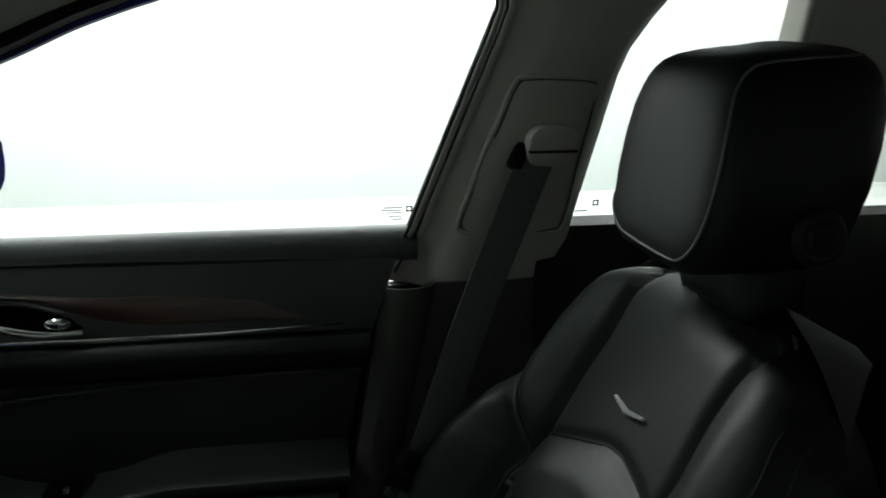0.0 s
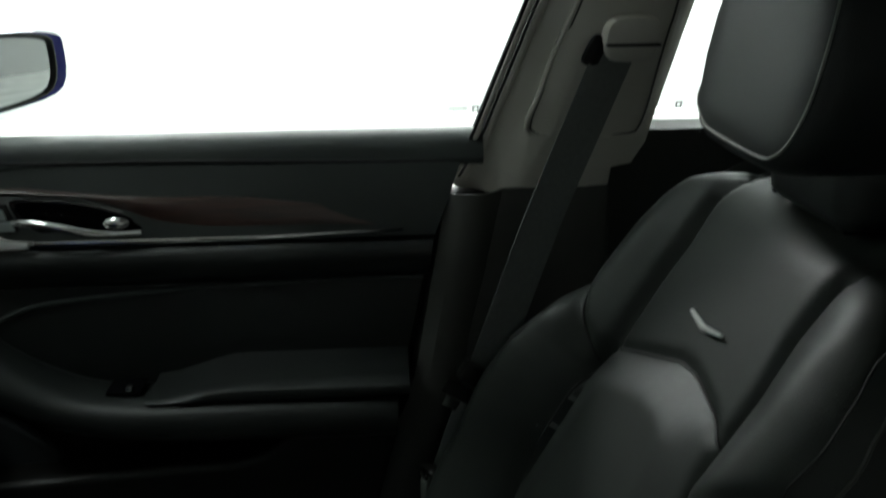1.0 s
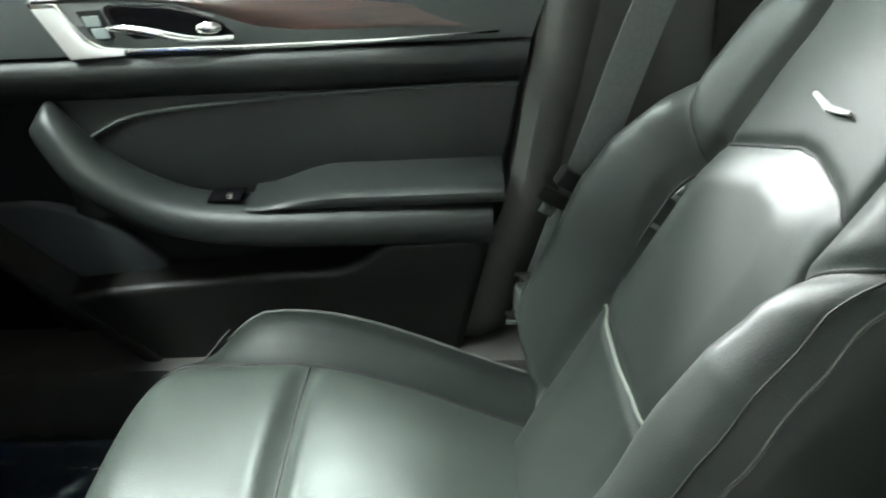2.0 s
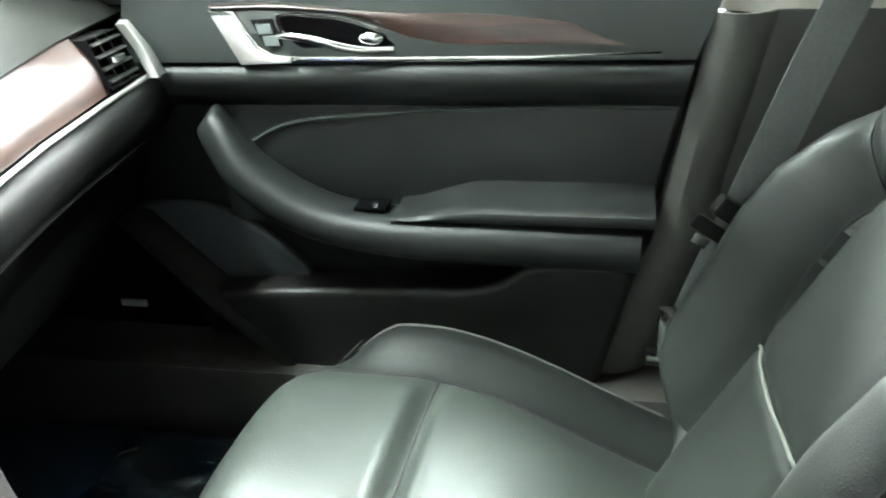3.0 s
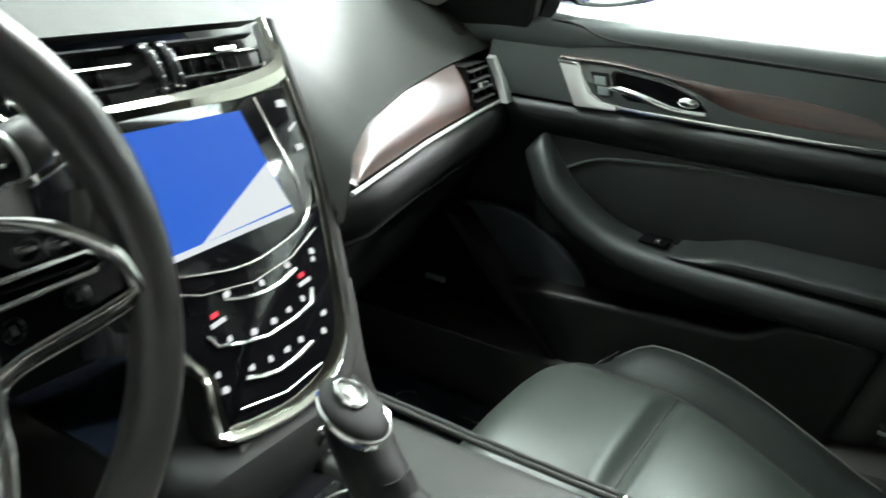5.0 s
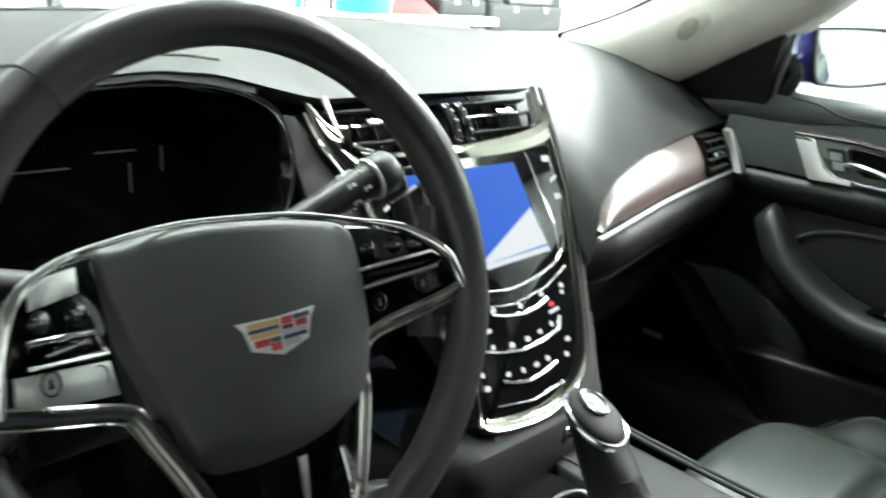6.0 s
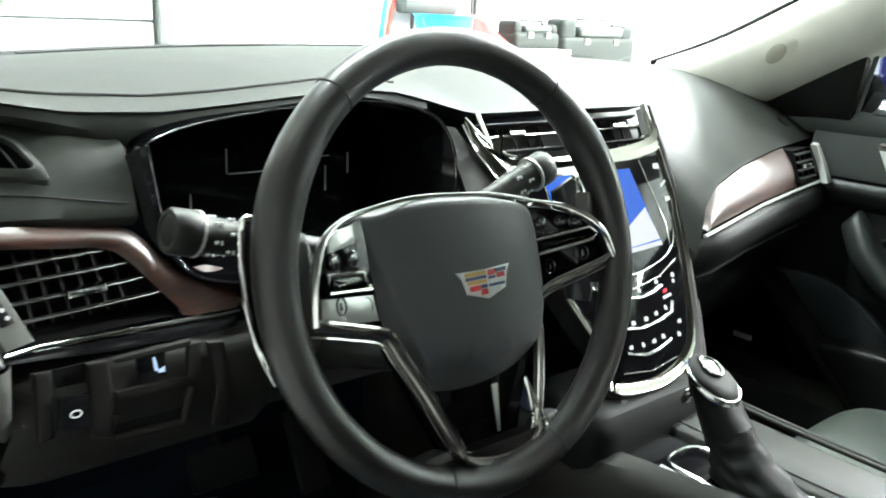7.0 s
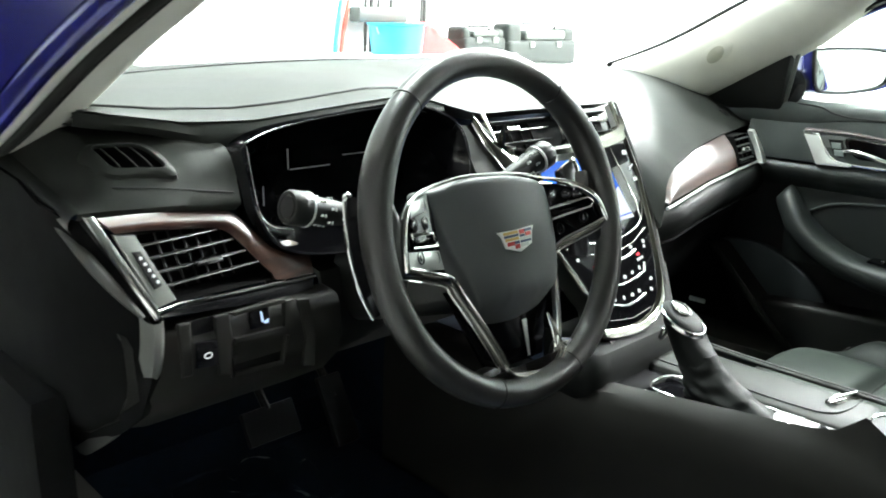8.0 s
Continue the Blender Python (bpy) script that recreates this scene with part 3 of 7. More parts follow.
    part("lower_trim", thick(grid(rows), 0.004), LOWER, p, "dark plastic lower pillar trim")
    return p


def rear_side(s):
    """The closed rear door beside the back seat; s is 1 for the passenger's side, -1 for the driver's."""
    d = thing("rear_door", (0.74 * s, -1.1, 0.3), "closed black rear car door with clear glass", "car door", "rear doors")
    part("door_panel", thick(grid([[V(s * x, y, z) for x, z in ((0.72, 0.3), (0.7, 0.5), (0.7, 0.7), (0.71, 0.83), (0.725, 0.872), (0.75, 0.88))] for y in steps(-0.66, -1.75, 8)]), 0.02), SOFT, d)
    pane = part("window_pane", thick(grid([[V(s * (0.75 - 0.38 * (z - 0.865)), y, z) for z in steps(0.865, 1.25, 4)] for y in steps(-0.7, -1.5, 5)]), 0.004), GLASS, d)
    pane.visible_shadow = False
    part("sticker", joined(*[block(V(s * (0.738 - 0.38 * (z - 0.88)), y, z), V(0.0012, w, h), 0) for y, z, w, h in ((-0.745, 0.904, 0.008, 0.0016), (-0.745, 0.898, 0.008, 0.0016), (-0.742, 0.901, 0.0016, 0.008), (-0.748, 0.901, 0.0016, 0.008), (-0.725, 0.89, 0.02, 0.0012))]), PLASTIC, d)
    return d


def roof_and_body():
    def roof(x, y):
        return 1.36 - 0.12 * (x / 0.6) ** 2 - 0.05 * ((y + 0.9) / 0.9) ** 2
    part_rows = [[V(x, y, roof(x, y)) for x in steps(-0.6, 0.6, 13)] for y in steps(-0.05, -1.75, 10)]
    setting("headliner", thick(grid(part_rows), 0.04), FABRIC, "grey woven fabric roof lining of the car", "roof lining", True)
    for s in (1, -1):
        line = spline([V(s * 0.7, 0.62, 0.9), V(s * 0.685, 0.45, 0.97), V(s * 0.655, 0.2, 1.08), V(s * 0.615, -0.1, 1.2), V(s * 0.58, -0.4, 1.27), V(s * 0.575, -0.8, 1.28), V(s * 0.58, -1.3, 1.25), V(s * 0.62, -1.75, 1.15)], 6)
        if s > 0:
            setting("roof_rail", tube(line, lambda t: 0.006 + 0.024 * ease((t - 0.3) / 0.15), 10), FABRIC, "dark fabric covered roof rail", "roof rail", True)
    setting("rear_pillar", slab([(-0.925, 1.2), (-0.925, 1.08), (-1.07, 1.035), (-1.35, 0.87), (-1.75, 0.87), (-1.75, 1.2)], lambda u, v, w: V(0.66 - 0.3 * (v - 1.0) - w, u, v), 0.05, 0.012, 3), GREY, "grey rear pillar trim beside the back window", "pillar", True)
    setting("rear_bench", joined(block(V(0, -1.3, 0.42), V(1.36, 0.55, 0.22), 0.06), block(V(0, -1.66, 0.68), V(1.36, 0.16, 0.6), 0.06, pose(0, 0, 0, -18, 0, 0))), ROLL, "black leather rear bench seat", "rear seat", True)
    setting("parcel_shelf", block(V(0, -1.98, 0.93), V(1.4, 0.5, 0.03), 0.01), FABRIC, "dark parcel shelf under the back window", "shelf")
    setting("car_floor", block(V(0, -0.5, 0.205), V(1.5, 2.7, 0.03), 0.004), CARPET, "black carpet on the car floor", "car floor")
    setting("firewall", block(V(0, 0.83, 0.55), V(1.5, 0.04, 0.7), 0.01, pose(0, 0, 0, 0, 0, 0)), CARPET, "black carpeted front wall of the footwell", "footwell")
    for s, n in ((1, "passenger"), (-1, "driver")):
        setting("sill_trim", block(V((0.6925 if s > 0 else 0.70) * s, -0.1, 0.282), V(0.135 if s > 0 else 0.1, 1.75, 0.13), 0.016), WARM, f"black plastic {n} side door sill", "sill", True)
        # footwell shade is in the panel's near-black colour
        setting("kick_panel", block(V(0.76 * s, 0.6 if s < 0 else 0.54, 0.4 if s < 0 else 0.53), V(0.05, 0.5 if s < 0 else 0.62, 0.4 if s < 0 else 0.66), 0.02), VOID, f"black carpeted {n} side footwell panel with shade painted black", "footwell", True)
    # windscreen
    rows = [[V(x, 0.88 - 0.16 * (x / 0.72) ** 2 + f * (-0.94 + 0.16 * (x / 0.72) ** 2), 0.93 + f * 0.41 - f * 0.12 * (x / 0.7) ** 2) for x in steps(-0.7, 0.7, 11)] for f in steps(0, 1, 6)]
    ws = setting("windscreen", thick(grid(rows), 0.005), SCREEN_GLASS, "clear curved windscreen glass", "windscreen", True)
    ws.visible_shadow = False
    setting("cowl", thick(grid([[V(x, y - 0.16 * (x / 0.72) ** 2, 0.945 - 0.02 * (x / 0.7) ** 2 - k) for x in steps(-0.76, 0.76, 9)] for y, k in ((0.80, 0.015), (0.84, 0.0), (0.92, 0.0), (0.96, 0.01), (1.1, 0.04))]), 0.01), RUBBER, "black plastic cowl under the windscreen", "cowl", True)
    setting("bonnet", thick(grid([[V(x, y, 0.93 - 0.04 * ((y - 1.0) / 0.9) ** 2 - 0.06 * (x / 0.8) ** 2 - 0.02) for x in steps(-0.85, 0.85, 9)] for y in steps(1.02, 2.2, 7)]), 0.01), BLUE, "blue painted bonnet of the car", "bonnet", True)


def a_pillar(s):
    """Trim along the windscreen's side; s is 1 for the passenger's side."""
    name = "passenger" if s > 0 else "driver"
    p = thing("a_pillar", (0.68 * s, 0.5, 0.9), f"light grey {name} side windscreen pillar trim", "pillar trim", kind="structure")
    line = spline([V(0.70, 0.60, 0.885), V(0.69, 0.43, 0.945), V(0.67, 0.2, 1.055), V(0.63, -0.05, 1.165), V(0.59, -0.3, 1.25)], 6)
    rows, tops = [], []
    for i, c in enumerate(line):
        t = (line[min(i + 1, len(line) - 1)] - line[max(i - 1, 0)]).normalized()
        up = V(0, -t.z, t.y).normalized() * -1
        if up.z < 0:
            up = -up
        low = 0.05 + (0.035 * ease(c.y / 0.2) if s > 0 else 0.0)
        out = 0.03 if s > 0 else 0.045
        tops.append((c, up))
        rows.append([V(s * q.x, q.y, q.z) for q in (c + V(dx, 0, 0) + up * k for dx, k in ((out, -low - 0.01), (out * 0.4, -low - 0.004), (0.0, -low), (-0.02, -low * 0.7), (-0.034, 0.0), (-0.03, 0.03), (-0.012, 0.052), (0.03, 0.06)))])
    part("trim", thick(grid(rows), 0.004), GREY, p)
    part("glass_seal", tube([V(s * (q.x - 0.005), q.y + 0.035, q.z + 0.045) for q in line], 0.006, 6), RUBBER, p, "black windscreen seal")
    if s > 0:
        c = V(0.635, 0.318, 0.967)
        tw = lambda u, v, w: c + V(-0.5 * w - 0.2 * v, 0.9 * u - 0.35 * w, 0.75 * v - 0.45 * u + 0.2 * w)
        part("tweeter_plate", lathe([(0.004, 0.0012), (0.036, 0.0012), (0.038, 0.0)], lambda u, v, w: tw(u * 1.15, v * 0.8, w), 24), GREY, p)
        part("speaker_grille", lathe([(0.003, 0.0026), (0.02, 0.0026), (0.0215, 0.0012)], tw, 24), mat("tweeter_mesh", (0.46, 0.45, 0.36), 0.7, bump=0.8, bump_scale=500, cells=True), p, "round grey tweeter cover")
    else:
        def along(dx, k):
            return [V(-c.x - dx, c.y, c.z) + up * k for c, up in tops]
        part("door_seal", tube(along(0.049, -0.058), 0.004, 8), RUBBER, p, "thin black gap beside the trim")
        part("door_seal", tube(along(0.0595, -0.058), 0.008, 10), TRIM, p, "dark rubber door seal")
        # pale colour paints the light along the seal's edge
        part("seal_lip", tube(along(0.075, -0.056), 0.009, 10), GREY, p, "lit edge of the door seal, painted pale")
        part("painted_flange", tube(along(0.096, -0.058), 0.014, 10), BLUE, p, "blue painted door aperture edge")
        a, b = along(0.106, -0.05), along(0.2, 0.02)
        part("outer_pillar", thick(grid([[q, q.lerp(w, 0.5) + V(0, 0, 0.012), w] for q, w in zip(a, b)]), 0.006), BLUE, p, "dark blue painted body pillar")
        part("roof_seal", tube(along(0.15, -0.005), 0.008, 8), GREY, p, "pale strip along the outer pillar")
    return p


def driver_door():
    """An unseen driver's door, added standing open to shade the near end of the dash."""
    d = thing("driver_door", (-0.86, 0.6, 0.25), "unseen blue driver's door, added open to shade the dash", "car door")
    a = radians(24)
    to = lambda u, v, w: V(-0.96 - u * math.cos(a) - w * math.sin(a), 0.72 - u * math.sin(a) + w * math.cos(a), v)
    part("door_panel", slab([(0, 0.3), (1.0, 0.32), (1.05, 0.6), (1.08, 0.9), (0.0, 0.92)], to, 0.1, 0.02), PLASTIC, d, "dark inner door panel")
    part("door_skin", slab([(0, 0.26), (1.02, 0.28), (1.07, 0.6), (1.1, 0.9), (0.0, 0.92)], lambda u, v, w: to(u, v, w + 0.104), 0.01, 0.004), BLUE, d, "blue painted door skin")


b_pillar()
driver_door()
rear_side(1)
rear_side(-1)
roof_and_body()
a_pillar(1)
a_pillar(-1)


# ---- seat belt ----
def seat_belt():
    b = thing("seat_belt", (0.62, -0.45, 0.4), "black seat belt webbing hanging from the pillar", "seat belt")
    line = spline([V(0.646, -0.64, 0.975), V(0.644, -0.61, 0.9), V(0.64, -0.562, 0.78), V(0.62, -0.506, 0.63), V(0.63, -0.465, 0.5), V(0.65, -0.44, 0.4)], 6)
    rows = []
    for i, c in enumerate(line):
        wv = V(0.12, -0.9, -0.35 if i < 4 else -0.25).normalized() * 0.023
        rows.append([c - wv, c - wv * 0.5 + V(-0.001, 0, 0), c, c + wv * 0.5 + V(-0.001, 0, 0), c + wv])
    part("webbing", thick(grid(rows), 0.0015), BELT, b)
    t = part("latch_tongue", joined(block(V(0.603, -0.492, 0.607), V(0.02, 0.06, 0.024), 0.006, pose(0, 0, 0, 35, 0, 10)), block(V(0.605, -0.468, 0.588), V(0.006, 0.05, 0.018), 0.003, pose(0, 0, 0, 35, 0, 10))), PLASTIC, b, "black latch tongue with a metal blade")
    part("tongue_blade", block(V(0.602, -0.455, 0.578), V(0.004, 0.02, 0.012), 0.001, pose(0, 0, 0, 35, 0, 10)), CHROME, t)
    part("lower_anchor", joined(block(V(0.6, -0.43, 0.46), V(0.03, 0.03, 0.06), 0.008), block(V(0.6, -0.425, 0.43), V(0.02, 0.04, 0.008), 0.002)), CHROME, b, "metal belt anchor")


seat_belt()


# ---- the passenger's seat ----
SX = 0.375


def cushion_at(u, y):
    """Top of the seat cushion at u metres from its middle."""
    a = abs(u)
    z = 0.426 - 0.135 * ease((-0.13 - y) / 0.42)
    if a > 0.15:
        z += (0.026 - 0.066 * ease((y + 0.11) / 0.11)) * ease((a - 0.15) / 0.055)
    f = max(0.0, (y + 0.05) / 0.09)
    return z - 0.055 * f**3


def insert_at(u, y):
    """Top of the puffed middle panels, which roll down to the seams round them."""
    roll = 1 - (abs(u) / 0.15) ** 2.8
    front = 1 - max(0.0, (y + 0.03) / 0.075) ** 4
    cross = 1 - math.exp(-(((y + 0.17) / 0.014) ** 2))
    return cushion_at(u, y) + (0.028 * roll + 0.002 * (1 - (u / 0.15) ** 2)) * (0.25 + 0.75 * max(0.0, front)) * (0.25 + 0.75 * cross) * (1 - 0.4 * ease((-0.3 - y) / 0.15)) - 0.002


BACK_MID = ((-0.1, 0.13), (0.0, 0.128), (0.28, 0.132), (0.325, 0.118), (0.4, 0.118), (0.45, 0.112), (0.5, 0.114), (0.56, 0.12))


def back_at(u, v, lift=0.0):
    """Front skin of the backrest, v metres up from the hinge."""
    a, hw, m = abs(u), back_half(v), lerp(v, BACK_MID)
    wing = lerp(v, ((-0.1, 0.06), (0.1, 0.066), (0.25, 0.06), (0.33, 0.036), (0.42, 0.026), (0.52, 0.012)))
    w = wing * ease((a - m + 0.012) / 0.075)
    w -= 0.012 * math.exp(-(((a - m) / 0.008) ** 2))
    # the shoulder panel is let into the bolster along a slanting seam
    edge = 0.268 + 0.95 * (a - 0.107)
    if a > m - 0.01:
        w -= 0.007 * math.exp(-(((v - edge) / 0.011) ** 2)) * ease((a - m + 0.01) / 0.03)
        w += 0.012 * ease((edge - v) / 0.05) * ease((v - 0.1) / 0.1)
    # puffed middle panel with a bent upper edge
    top = insert_top(u)
    w += 0.012 * ease((top - v) / 0.05) * ease((m - a) / 0.06) * (0.55 + 0.45 * ease((v - 0.02) / 0.15))
    w -= 0.005 * math.exp(-(((v - top) / 0.007) ** 2)) * ease((m - a) / 0.02)
    w -= 0.005 * math.exp(-(((v - 0.11) / 0.007) ** 2)) * ease((m - a) / 0.02)
    w -= 0.055 * (a / hw) ** 12
    w -= 0.05 * ease((v - 0.47) / 0.1) ** 2
    w += lift
    return V(SX + u, -0.457 - 0.489 * v + 0.872 * w, 0.42 + 0.872 * v + 0.489 * w)


def insert_top(u):
    return lerp(u, ((-0.135, 0.325), (-0.118, 0.345), (-0.085, 0.362), (-0.03, 0.37), (0.0, 0.366), (0.06, 0.342), (0.118, 0.318)))


def back_half(v):
    return lerp(v, ((-0.15, 0.12), (-0.05, 0.15), (0.0, 0.2), (0.03, 0.228), (0.07, 0.252), (0.12, 0.262), (0.2, 0.26), (0.27, 0.246), (0.31, 0.236), (0.345, 0.227), (0.38, 0.228), (0.43, 0.23), (0.47, 0.22), (0.5, 0.2), (0.525, 0.17), (0.545, 0.13), (0.56, 0.08)))


def passenger_seat():
    s = thing("passenger_seat", (SX, -0.25, 0.22), "black leather front passenger seat with bolsters and headrest", "car seat")
    # cushion
    rows = []
    inner = [0.0, 0.03, 0.06, 0.09, 0.11, 0.125, 0.134, 0.141, 0.146, 0.15, 0.154, 0.159, 0.166, 0.178, 0.195]
    for y in [0.052, 0.05, 0.044, 0.035, 0.022, 0.005, -0.015, -0.035] + steps(-0.06, -0.145, 5) + [-0.153, -0.16, -0.165, -0.17, -0.175, -0.18, -0.187, -0.195] + steps(-0.215, -0.53, 16):
        hw = 0.245 + 0.022 * ease((0.0 - y) / 0.1)
        if y > 0.0:
            hw = 0.205 + 0.04 * ease((0.052 - y) / 0.06)
        us = [q for q in inner if q < hw - 0.012]
        us += [us[-1] + (hw - us[-1]) * k for k in ([0.25, 0.5, 0.7, 0.85, 0.95, 1.0] if len(us) == len(inner) else [0.2, 0.4, 0.6, 0.75, 0.85, 0.95, 1.0][-(6 + len(inner) - len(us)):])]
        while len(us) < len(inner) + 6:
            us.append(hw)
        us = us[: len(inner) + 6]
        us = [-q for q in us[:0:-1]] + us
        top = [V(SX + max(q, -0.213), y, cushion_at(q, y) - 0.05 * (abs(q) / hw) ** 14 - 0.012 * ease((0.149 - abs(q)) / 0.012)) for q in us]
        rows.append(top + [V(SX + hw + 0.004, y, 0.31), V(SX + hw - 0.01, y - 0.01, 0.26), V(SX - 0.205, y - 0.01, 0.26), V(SX - 0.215, y, 0.31)])
    # cushion sides wear the darker copy, as they face away from the light
    part("cushion", grid(rows, True, True), SEAT_SHADED, s, "black leather seat cushion")
    us = [0.15 * math.sin(math.pi / 2 * q) for q in steps(-1, 1, 33)]
    ys = [0.048, 0.044, 0.038, 0.03, 0.02, 0.008] + steps(-0.006, -0.13, 11) + steps(-0.14, -0.2, 13) + steps(-0.215, -0.5, 18)
    part("cushion_insert", thick(grid([[V(SX + u, y, insert_at(u, y)) for u in us] for y in ys]), 0.012), INSERT, s, "perforated cushion middle, windscreen light in its paler colour")
    for q in (0.1505, -0.1505):
        part("cushion_seam", tube([V(SX + q, y, cushion_at(0.15, y) - 0.001) for y in steps(0.03, -0.45, 24)], 0.0022, 6), THREAD, s)
    part("cushion_seam", tube([V(SX + u, -0.17, insert_at(u, -0.17) + 0.0003) for u in steps(-0.145, 0.145, 15)], 0.002, 6), THREAD, s)
    part("cushion_piping", tube([V(SX + 0.15 + 0.09 * t, 0.0 - 0.05 * t * t, cushion_at(0.15 + 0.09 * t, -0.05 * t * t)) for t in steps(0, 1, 8)], 0.0014, 6), THREAD, s)
    part("cushion_piping", tube([V(SX + 0.238, y, cushion_at(0.238, y) - 0.009) for y in steps(-0.045, -0.43, 22)], 0.0016, 6), LOWER, s, "faint stitched line along the bolster")
    part("seat_base", block(V(SX, -0.25, 0.262), V(0.44, 0.46, 0.06), 0.02), PLASTIC, s, "black plastic seat base")
    # silver blocks added where the plastic film glints
    part("rail_glint", joined(block(V(SX + 0.235, 0.12, 0.236), V(0.06, 0.03, 0.014), 0.004), block(V(SX + 0.259, 0.141, 0.238), V(0.012, 0.016, 0.022), 0.003)), SILVER, s, "silver seat rail end, stands in for the film's glint")
    for q in (0.2, -0.2):
        part("seat_rail", block(V(SX + q, -0.2, 0.228), V(0.04, 0.68, 0.025), 0.005), SATIN, s, "steel seat rail")
    # backrest
    rows = []
    for v in [-0.15, -0.1, -0.06] + steps(-0.03, 0.5, 130) + [0.51, 0.52, 0.53, 0.54, 0.55, 0.557]:
        hw = back_half(v)
        front = [back_at(hw * (0.55 * a + 0.45 * math.sin(math.pi / 2 * a)), v) for a in steps(-1, 1, 141)]
        d = 0.1 * (1 - 0.6 * ease((v - 0.45) / 0.1))
        n = V(0, 0.872, 0.489)
        rear = [V(SX + u * hw, -0.457 - 0.489 * v, 0.42 + 0.872 * v) - n * k * d for u, k in ((1.0, 0.5), (0.93, 0.95), (0.5, 1.1), (-0.5, 1.1), (-0.93, 0.95), (-1.0, 0.5))]
        rows.append(front + rear)
    part("backrest", grid(rows, True, True), SEAT, s, "black leather backrest with side bolsters")

    def line(pts, name, r, m, label="", lift=0.0006):
        part(name, tube([back_at(p.x, p.y, lift) for p in spline([(a, b, 0) for a, b in pts], 6)], r, 6), m, s, label)
    for k in (1, -1):
        line([(k * lerp(v, BACK_MID), v) for v in steps(0.33, 0.54, 9)], "back_seam", 0.0015, THREAD)
        line([(k * (0.12 + 0.105 * t), 0.268 + 0.95 * (0.013 + 0.105 * t)) for t in steps(0, 1, 7)], "bolster_seam", 0.0014, THREAD)
    line([(-0.225, 0.03), (-0.248, 0.1), (-0.252, 0.2), (-0.236, 0.28), (-0.22, 0.34), (-0.222, 0.42), (-0.205, 0.48)], "bolster_piping", 0.0016, WARM, "piping on the inner bolster")
    line([(-0.21, 0.03), (-0.234, 0.1), (-0.239, 0.2), (-0.224, 0.28), (-0.208, 0.34), (-0.21, 0.42), (-0.194, 0.48)], "bolster_piping", 0.0012, THREAD, "dark stitched line beside the piping")
    line([(u, insert_top(u)) for u in steps(-0.118, 0.118, 17)], "insert_seam", 0.0016, THREAD)
    for k in (1, -1):
        line([(k * lerp(v, BACK_MID), v) for v in steps(0.02, 0.31, 9)], "insert_seam", 0.0016, THREAD)
    # thin pale line across the lumbar panel
    line([(0.122, 0.105), (0.106, 0.108), (0.06, 0.107), (0.0, 0.107), (-0.05, 0.112), (-0.11, 0.118)], "lumbar_line", 0.0019, PIPING, "pale line along the lumbar panel", 0.002)
    # chevron badge
    q = [back_at(u, v, 0.004) for u, v in ((0.02, 0.4075), (-0.011, 0.4045), (-0.041, 0.4115))]
    part("badge", tube([q[0], q[0].lerp(q[1], 0.5), q[1], q[1].lerp(q[2], 0.5), q[2]], lambda t: 0.0036 - 0.0014 * abs(2 * t - 1), 8, flat=0.8), SILVER, s, "chrome chevron badge")

    # headrest: a soft block, flat in front and at the sides
    def head(a, t, k=1.0):
        c = V(SX - 0.022, -0.716 - 0.03 * (t - 0.5), 0.928 + 0.161 * t)
        ca, sa = math.cos(a), math.sin(a)
        e = 0.38 + 0.16 * ease(ca * 1.6 + 0.3) * ease(sa + 0.5)
        e += (0.8 - e) * 0.35 * ease((t - 0.75) / 0.3)
        hx, hy = 0.108 * k * (0.93 + 0.07 * math.sin(math.pi * min(1, t * 1.15))), (0.073 - 0.011 * sa) * k
        return c + V(hx * math.copysign(abs(ca) ** e, ca), hy * math.copysign(abs(sa) ** e, sa) - 0.006 * k, -0.003 * sa * t * t)
    profile = ((-0.05, 0.42), (-0.03, 0.66), (0.01, 0.84), (0.07, 0.935), (0.18, 0.99), (0.4, 1.015), (0.6, 1.02), (0.76, 1.01), (0.86, 0.985), (0.92, 0.955), (0.97, 0.905), (1.01, 0.83), (1.04, 0.71), (1.06, 0.52), (1.07, 0.27))
    rows = [[head(a, t, k) for a in steps(0, 2 * math.pi, 97)[:-1]] for t, k in profile]
    h = part("headrest", grid(rows, True, True), LEATHER, s, "black leather headrest with a piped edge", seam=60)
    pip = spline([head(radians(a), t, lerp(t, profile)) + V(-0.0006, 0.0008, 0.0004) for a, t in ((222, 1.01), (200, 1.01), (180, 1.005), (162, 0.99), (150, 0.96), (144, 0.91), (142, 0.83), (142, 0.7), (142, 0.55), (142, 0.4), (140, 0.27), (134, 0.15), (121, 0.075), (102, 0.045), (84, 0.06), (66, 0.1), (50, 0.16), (38, 0.22), (26, 0.28))], 6)
    part("headrest_collar", block(V(SX - 0.02, -0.745, 0.905), V(0.13, 0.06, 0.06), 0.02, seg=3), LEATHER, h)
    part("headrest_piping", tube(pip, 0.0012, 6), PIPING, h, "pale piping round the headrest front")
    part("headrest_button", lathe([(0.0045, 0.008), (0.0105, 0.008), (0.0118, 0.006), (0.0135, 0.0045), (0.017, 0.006), (0.0205, 0.004), (0.022, 0.0)], lambda u, v, w: V(SX - 0.134 - w, -0.742 + u, 0.962 + v), 24), LEATHER, h, "round headrest release button")
    for k in (0.06, -0.06):
        part("headrest_post", tube([V(SX + k, -0.73, 0.94), V(SX + k, -0.74, 0.86)], 0.007, 10), GLOSS, h, "dark headrest post")
    return s


passenger_seat()


# ---- the dashboard ----
XC = 0.052


